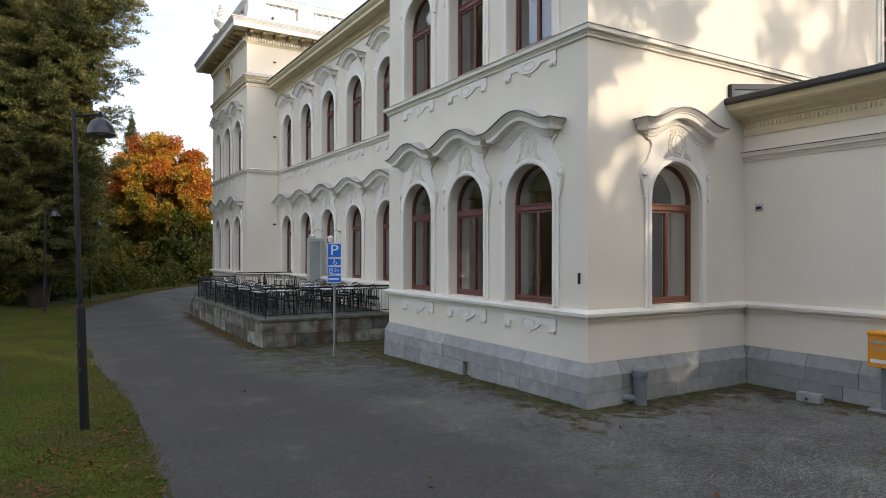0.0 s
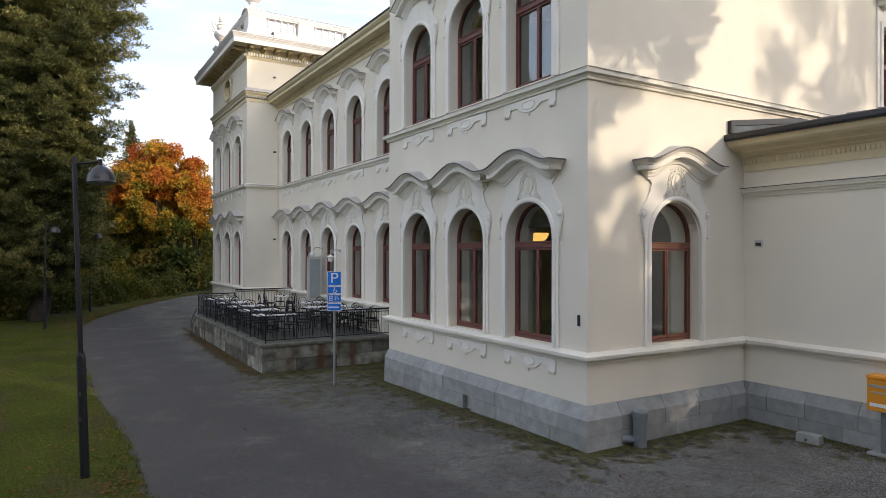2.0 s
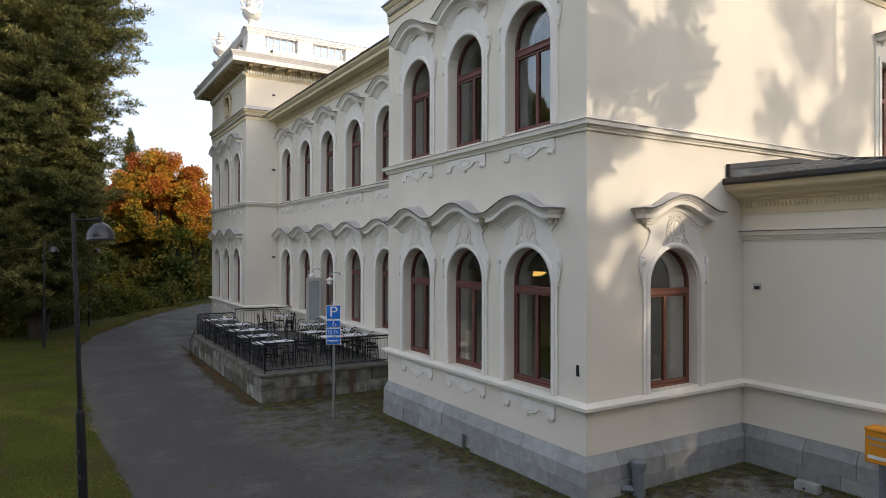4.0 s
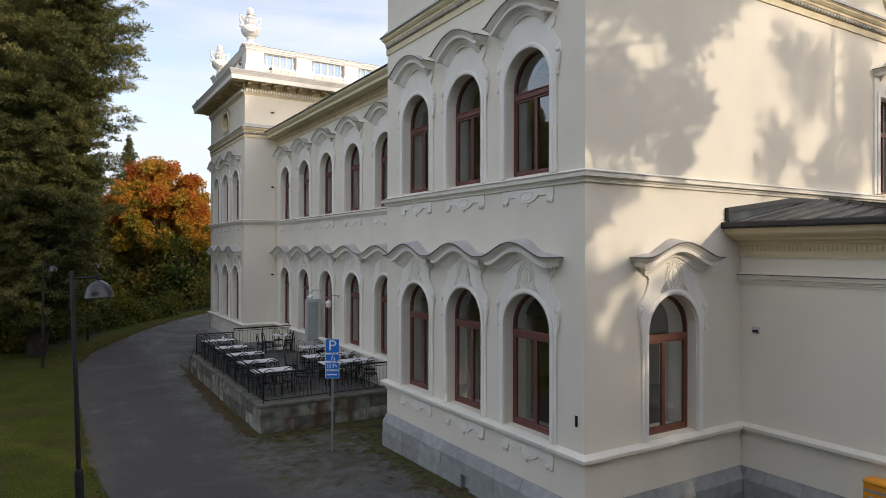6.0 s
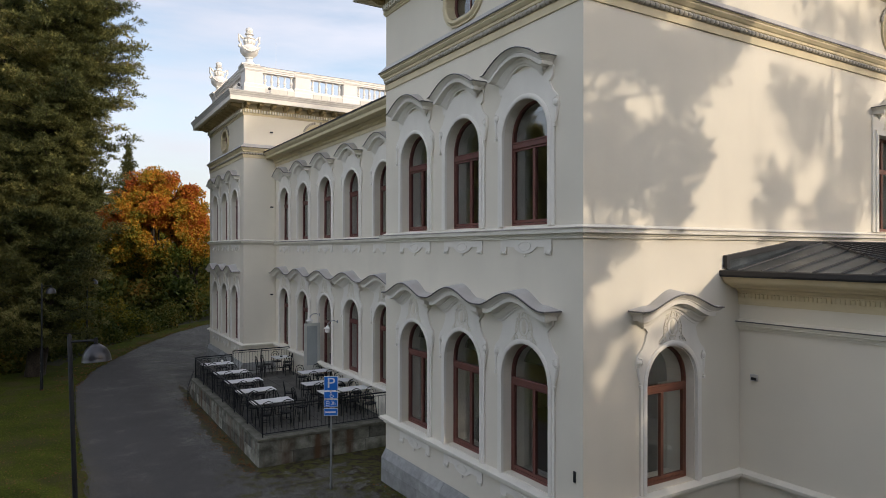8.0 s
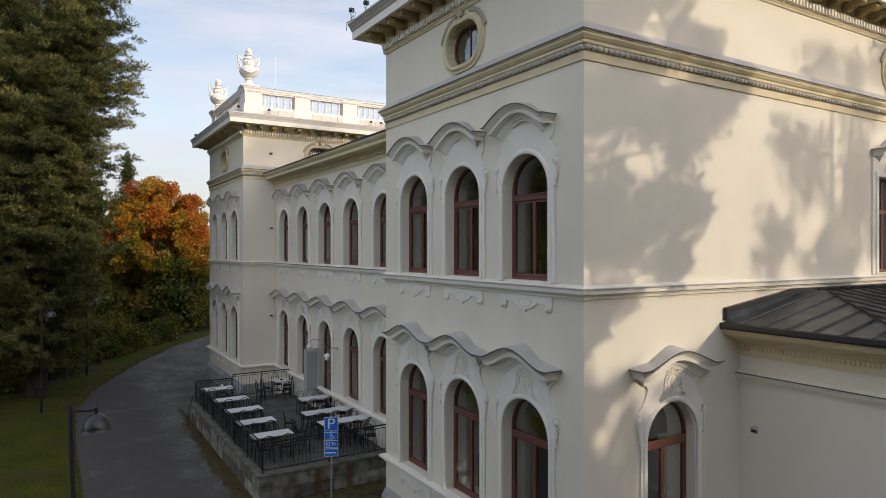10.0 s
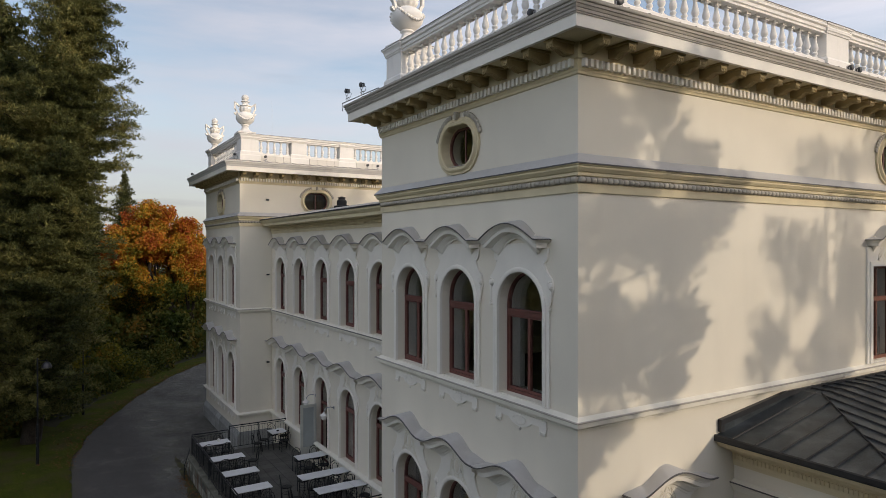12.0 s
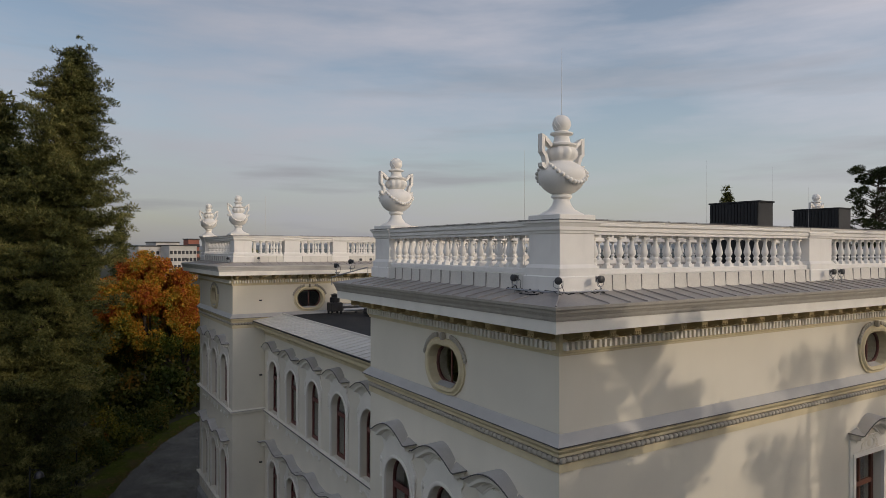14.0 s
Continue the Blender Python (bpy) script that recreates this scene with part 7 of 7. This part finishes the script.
for x, y, s in ((14, 78, 1.0), (-7, 60, 0.8), (-12, 54, 0.9), (-18, 50, 1.0), (18, 82, 1.0)):
    tree(GREEN_A if r.random() < 0.5 else GREEN_B, "broadleaf_tree", "broadleaf tree with leaves turning yellow", x, y, r.uniform(0, 360), s, "broadleaf trees in the wood")
for x, y, s in ((-14, 60, 0.9), (-20, 44, 0.9), (-24, 52, 1.0), (-10, 70, 0.85), (-3, 92, 0.8), (-30, 40, 1.0), (-9, 51, 0.75)):
    tree(SPRUCE_C if r.random() < 0.6 else SPRUCE_D, "spruce", "dark spruce in the wood", x, y, r.uniform(0, 360), s, "spruces in the wood")
# unseen trees west and south, added and sized for the sky light they block
for k in range(11):
    a = radians(-58 - 8.0 * k)                       # from the north-west round to the west
    d = (36 if k % 2 else 44) + r.uniform(-3, 3)
    tree((SPRUCE_C, GREEN_A, SPRUCE_D)[k % 3], "unseen_tree", "unseen tree set round the yard to block sky light", -4 + d * math.sin(a), 2 + d * math.cos(a), r.uniform(0, 360), ((0.95, 1.2, 0.82) if k > 6 else (0.45, 0.55, 0.4))[k % 3], "trees round the yard")
bush_stuff("hedge", [(-42 + 3.4 * k, -34 - 4 * math.sin(k * 0.3), 3.0, r.uniform(4, 7)) for k in range(12)], 10, 900, 0.6, BUSH, "tall hedge behind the lawn")
# tall pines towards the sun, with high crowns over bare stems, and a thicket below them
# all out of view; crowns and places follow from the shade they cast
PINE_A = pine_meshes(27.0, 19.6, 3.3, 41, 105, 140, 0.42)
PINE_B = padded_pine(19.5, 43, ((3.0, 7.1, 0.9, 0.6), (2.2, 7.9, 1.0, 0.6), (0.0, 11.34, 0.5, 0.6), (1.2, 12.24, 0.8, 0.4), (1.2, 13.54, 1.7, 0.75), (2.6, 13.84, 1.3, 0.75), (3.2, 13.04, 0.8, 0.5), (0.9, 14.29, 1.3, 0.45), (1.0, 15.89, 1.5, 0.55), (2.5, 15.79, 1.4, 0.6), (3.9, 16.09, 1.1, 0.5), (3.3, 15.19, 0.75, 0.4), (4.6, 16.54, 0.55, 0.35), (1.8, 16.74, 1.6, 0.5), (3.6, 17.14, 1.0, 0.45), (0.9, 17.64, 1.4, 0.6), (2.0, 18.24, 1.0, 0.6), (3.7, 17.94, 0.3, 0.7), (0.5, 18.74, 1.1, 0.7)), 0.45)
PINE_C = pine_meshes(32.3, 27.3, 2.7, 44, 50, 120, 0.45)
PINE_E = padded_pine(22.3, 48, ((-1.9, 17.24, 0.9, 0.9), (-1.4, 18.54, 1.0, 1.0), (-1.5, 19.54, 0.7, 0.6), (0.2, 16.74, 1.4, 0.6), (0.7, 17.84, 1.3, 0.9), (1.4, 18.94, 1.2, 0.8), (0.9, 19.84, 0.9, 0.5), (2.3, 17.14, 1.0, 0.8), (2.7, 18.44, 0.7, 0.9), (-0.9, 21.14, 0.9, 0.5), (0.6, 20.94, 0.9, 0.4), (2.2, 21.54, 0.8, 0.6), (-0.2, 16.14, 1.8, 0.4), (3.4, 19.54, 0.7, 0.8)), 0.26)
PINE_D = pine_meshes(18.6, 13.5, 2.4, 46, 34, 50, 0.4)
for kit, x, y, a in ((PINE_A, 15.2, -35, 20), (PINE_B, 7.6, -16.0, 0), (PINE_E, 21.6, -26.0, 0), (PINE_C, 29.6, -30.4, 0), (PINE_C, 32.9, -31.0, 120), (PINE_D, 23.6, -38, 100), (PINE_A, 11.5, -38, 150), (PINE_A, 6.0, -40, 240)):
    tree(kit, "pine", "tall pine at the edge of the surrounding wood", x, y, a, 1.0, "pines beyond the yard")
bush_stuff("far_thicket", [(-6 + 1.5 * k, -38.5 - 3 * (k % 2), 3.6, r.uniform(15.8, 17.6)) for k in range(44)] + [(8.6 + 1.1 * k, -37.5, 3.4, 20.0) for k in range(8)], 9, 2500, 0.8, BUSH, "dense thicket beyond the yard")
for k in range(7):
    tree(SPRUCE_D, "unseen_tree", "tall spruce at the edge of the surrounding wood", *((-27 - 3.2 * k, 52 - 5.2 * k) if k < 4 else ((-18.5, 24.5), (-21.5, 30.0), (-18.5, 31.0))[k - 4]), r.uniform(0, 360), r.uniform(0.74, 0.84) * (1.08 if k == 6 else 0.8), "trees round the yard")
# out of view, added to darken the wing by blocking the south-west sky
for x, y, a in ((-15, -17, 20), (-9.5, -20.5, 110), (-21, -12, 200), (-17, -8, 70), (-14, -12.5, 300), (-3, -21, 160), (-23, -5, 15)):
    tree(SPRUCE_D, "unseen_tree", "unseen spruce added to darken the wing", x, y, a, 0.62, "trees round the yard")
tree(pine_meshes(23.0, 15.0, 4.2, 51, 130, 420, 0.17), "pine", "old pine with a loose dark crown", 59.0, 21.2, 0)
tree(SPRUCE_E, "spruce", "spruce top showing behind the roof", 33.7, 19.7, 0, 0.962)


r = random.Random(31)
spots = [(-10.6 + 0.58 * k + r.uniform(-0.6, 0.6), 33 + 0.95 * k + r.uniform(-0.5, 1.5), r.uniform(1.0, 1.9), r.uniform(1.0, 2.4)) for k in range(22)]
spots += [(-10 - 1.6 * k + r.uniform(-1, 1), 31 + r.uniform(-1, 3), r.uniform(0.9, 2), r.uniform(0.7, 2.2)) for k in range(16)]
bush_stuff("orange_shrub", [(-4.8, 45.7, 1.0, 2.0), (-4.2, 46.6, 0.8, 1.5)], 21, 1500, 0.16, RUSTLEAF, "orange-leaved shrub at the edge of the wood")
bush_stuff("yellow_shrubs", [(-14 + 1.3 * k, 41 + 0.5 * k + r.uniform(-1, 1.5), r.uniform(1.2, 1.9), r.uniform(2.2, 4.4)) for k in range(9)], 22, 1300, 0.2, GOLDLEAF, "yellow-green shrubs between the trunks")
bush_stuff("shrubs", spots, 3, 1300, 0.2, BUSH, "dark shrubs along the edge of the wood")
spots = [(-30 + 3.0 * k + r.uniform(-1, 1), 52 + 0.55 * k + r.uniform(-2, 4), r.uniform(2.5, 4), r.uniform(3, 7)) for k in range(20)]
bush_stuff("undergrowth", spots, 4, 1500, 0.42, BUSH, "tangled undergrowth in the wood")
spots = [(-50 + 4.5 * k, 64 + 1.6 * k + r.uniform(-2, 4), 4.5, r.uniform(5, 9)) for k in range(18)]
bush_stuff("thicket", spots, 5, 1300, 0.7, BUSH, "dense thicket behind the trees")


def inside(p, poly):
    c = False
    for i in range(len(poly)):
        a, b = poly[i - 1], poly[i]
        if (a[1] > p[1]) != (b[1] > p[1]) and p[0] < (b[0] - a[0]) * (p[1] - a[1]) / (b[1] - a[1]) + a[0]:
            c = not c
    return c


def road_left(y):
    for (x0, y0), (x1, y1) in zip(ROAD_L, ROAD_L[1:]):
        if y0 <= y <= y1:
            return x0 + (x1 - x0) * (y - y0) / (y1 - y0)
    return -8.0


def slope_of(y):
    return -0.02 * np.clip(y - 1.5, 0, 6.0)


R = np.random.RandomState(12)
n = 90000
yy = -3 + 30 * R.uniform(0, 1, n) ** 1.5
edge = np.interp(yy, [p[1] for p in ROAD_L], [p[0] for p in ROAD_L])
xx = edge - 0.02 - 7.5 * R.uniform(0, 1, n) ** 1.15
P = np.stack([xx, yy, slope_of(yy) + 0.015], 1)
D = np.stack([R.normal(0, 0.5, n), R.normal(0, 0.5, n), np.ones(n)], 1)
me = leaf_mesh("grass", P, D, R.normal(0, 1, (n, 3)), R.uniform(0.025, 0.06, n), BLADES, 0.2)
tagged(put("grass", me), "short grass blades of the lawn", "grass", kind="stuff")


n = 3500                                          # ragged tufts where the lawn meets the drive
yy = -4 + 30 * R.uniform(0, 1, n) ** 1.4
edge = np.interp(yy, [p[1] for p in ROAD_L], [p[0] for p in ROAD_L])
P = np.stack([edge - 0.02 + np.abs(R.normal(0, 0.06, n)) * np.where(np.sin(yy * 2.1) + np.sin(yy * 5.3 + 1) > 0.1, 1.6, 0.5), yy, 0.012 + slope_of(yy)], 1)
D = np.stack([R.normal(0, 0.6, n), R.normal(0, 0.6, n), np.ones(n)], 1)
me = leaf_mesh("edge_tufts", P, D, R.normal(0, 1, (n, 3)), R.uniform(0.015, 0.04, n), BLADES, 0.35)
tagged(put("edge_tufts", me), "grass tufts creeping over the edge of the drive", "grass", kind="stuff")
n = 5000                                          # moss and weeds along the foot of the walls
a = R.uniform(0, 16.5, n)
off = 0.15 + np.abs(R.normal(0, 0.14, n))
xs = np.where(a < 8, -off, np.minimum(a - 8, 4.25) - 0.14)
ys = np.where(a < 8, a, -off)
wing_foot = a > 12.4
xs, ys = np.where(wing_foot, 4.5 - off, xs), np.where(wing_foot, -(a - 12.3), ys)
keep = np.sin(a * 3.1) + np.sin(a * 7.7) + R.normal(0, 0.7, n) > 0.2
P = np.stack([xs, ys, 0.008 + slope_of(ys)], 1)[keep]
m = len(P)
me = leaf_mesh("foot_weeds", P, np.stack([R.normal(0, 0.8, m), R.normal(0, 0.8, m), np.ones(m)], 1), R.normal(0, 1, (m, 3)), R.uniform(0.015, 0.05, m), BLADES, 0.35)
tagged(put("foot_weeds", me), "moss and small weeds along the foot of the plinth", "weeds", kind="stuff")


def scatter(name, n, seed, place, size, label):
    R = np.random.RandomState(seed)
    P = np.array([place(R) for _ in range(n)])
    P[:, 2] += slope_of(P[:, 1])
    D = np.stack([R.normal(0, 1, n), R.normal(0, 1, n), R.normal(0.1, 0.22, n)], 1)
    U = np.stack([R.normal(0, 0.25, n), R.normal(0, 0.25, n), np.ones(n)], 1)
    me = leaf_mesh(name, P, D, U, R.uniform(0.6, 1.4, n) * size, LITTER, 0.8)
    return tagged(put(name, me), label, "fallen leaves", kind="stuff")


def on_lawn(R):
    y = -3 + 27 * R.uniform() ** 1.3
    return (road_left(y) - 6.5 * R.uniform() ** 1.4 - 0.02, y, 0.05)


def in_heap(R):
    c = ((-7.9, 1.4), (-7.6, 0.7), (-7.3, 2.2), (-8.2, 0.2))[R.randint(4)]
    return (c[0] + R.normal(0, 0.22), c[1] + R.normal(0, 0.25), 0.05)


def on_yard(R):
    return (R.uniform(-6.5, 4), R.uniform(-5, 9), 0.03) if R.uniform() < 0.5 else (-0.3 - abs(R.normal(0, 0.3)), R.uniform(-0.5, 8), 0.03)


def on_strip(R):
    return (-2.9 - abs(R.normal(0, 0.24)), R.uniform(10.3, 21.4), 0.03)


scatter("lawn_leaves", 5200, 1, on_lawn, 0.05, "brown fallen leaves on the lawn")
scatter("leaf_heap", 190, 2, in_heap, 0.065, "reddish fallen leaves in loose heaps")
scatter("yard_leaves", 150, 3, lambda R: (lambda p: (p[0], p[1], 0.03))(on_yard(R)), 0.07, "a few brown leaves on the gravel")
def on_verge(R):
    y = R.uniform(25.0, 50.0)
    return (road_left(y) - abs(R.normal(0, 0.7)) + 0.15, y, 0.05)


scatter("verge_leaves", 1500, 8, on_verge, 0.085, "russet leaves along the edge of the drive")
scatter("strip_leaves", 900, 4, on_strip, 0.065, "russet leaves along the terrace wall")

# pebbles of the yard
R = np.random.RandomState(17)
peb = Geo()
for k in range(13000):
    x, y = (R.uniform(-3.6, 4.3), -4.0 + 13 * R.uniform() ** 1.2) if k < 9000 else (R.uniform(-7.0, -2.0), -4.0 + 22 * R.uniform() ** 1.3)
    if x > -0.16 and y > -0.16:
        continue
    s = R.uniform(0.005, 0.015)
    q = len(peb.v)
    a = R.uniform(0, 6)
    peb.v += [(x + s * math.cos(a + i * 1.57) * R.uniform(0.7, 1.2), y + s * math.sin(a + i * 1.57) * R.uniform(0.7, 1.2), 0.006 + fall(y)) for i in range(4)] + [(x, y, 0.012 + fall(y) + s * 0.6)]
    peb.f += [(q + i, q + (i + 1) % 4, q + 4) for i in range(4)]
PEBBLE = mat("loose_pebbles", (0.15, 0.147, 0.143), 0.9, 0.1, 3, 60, 0.1, island=0.5)
tagged(part("pebbles", peb, PEBBLE), "loose grey pebbles on the yard", "gravel", kind="stuff")

# ---- the distance ----
def far_house(x, y, w, d, h, material, label, floors, cols):
    t = thing("distant_house", label, "building", "houses of the distant town", pose(x, y, 0, 0, 0, 18))
    g = Geo()
    g.box(-w / 2, 0, -2, w / 2, d, h)
    part("wall", g, material, t)
    g = Geo()
    g.box(-w / 2 - 0.3, -0.3, h, w / 2 + 0.3, d + 0.3, h + 0.5)
    part("roof", g, DARK, t)
    pane = Geo()
    pane.box(-0.7, -0.08, 0, 0.7, 0.05, 1.6)
    me = pane.mesh("far_window", FARGLASS)
    for i in range(floors):
        for j in range(cols):
            put("window", me, t, pose(-w / 2 + (j + 0.5) * w / cols, 0, 2 + i * (h - 2.5) / floors))


far_house(57.2, 340, 6, 5, 19.6, BRICK, "distant red-brick house above the trees", 5, 6)
far_house(49.0, 368, 13, 12, 18.2, FARWALL, "distant pale house above the trees", 5, 5)
far_house(37.5, 330, 16, 12, 15.9, FARWALL, "distant pale house above the trees", 4, 6)
far_house(49.5, 325, 14, 12, 16.2, FARWALL, "distant pale house above the trees", 4, 7)
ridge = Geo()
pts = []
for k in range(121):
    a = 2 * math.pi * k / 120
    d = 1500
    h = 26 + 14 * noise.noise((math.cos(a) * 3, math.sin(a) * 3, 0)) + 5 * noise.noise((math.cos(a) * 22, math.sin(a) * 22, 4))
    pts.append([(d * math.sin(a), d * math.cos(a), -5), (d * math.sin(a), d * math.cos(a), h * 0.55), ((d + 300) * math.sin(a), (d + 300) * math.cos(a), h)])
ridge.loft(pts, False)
tagged(part("backdrop", ridge, FARWOOD), "wooded ridge on the horizon with haze in its colour", "ridge", kind="structure")
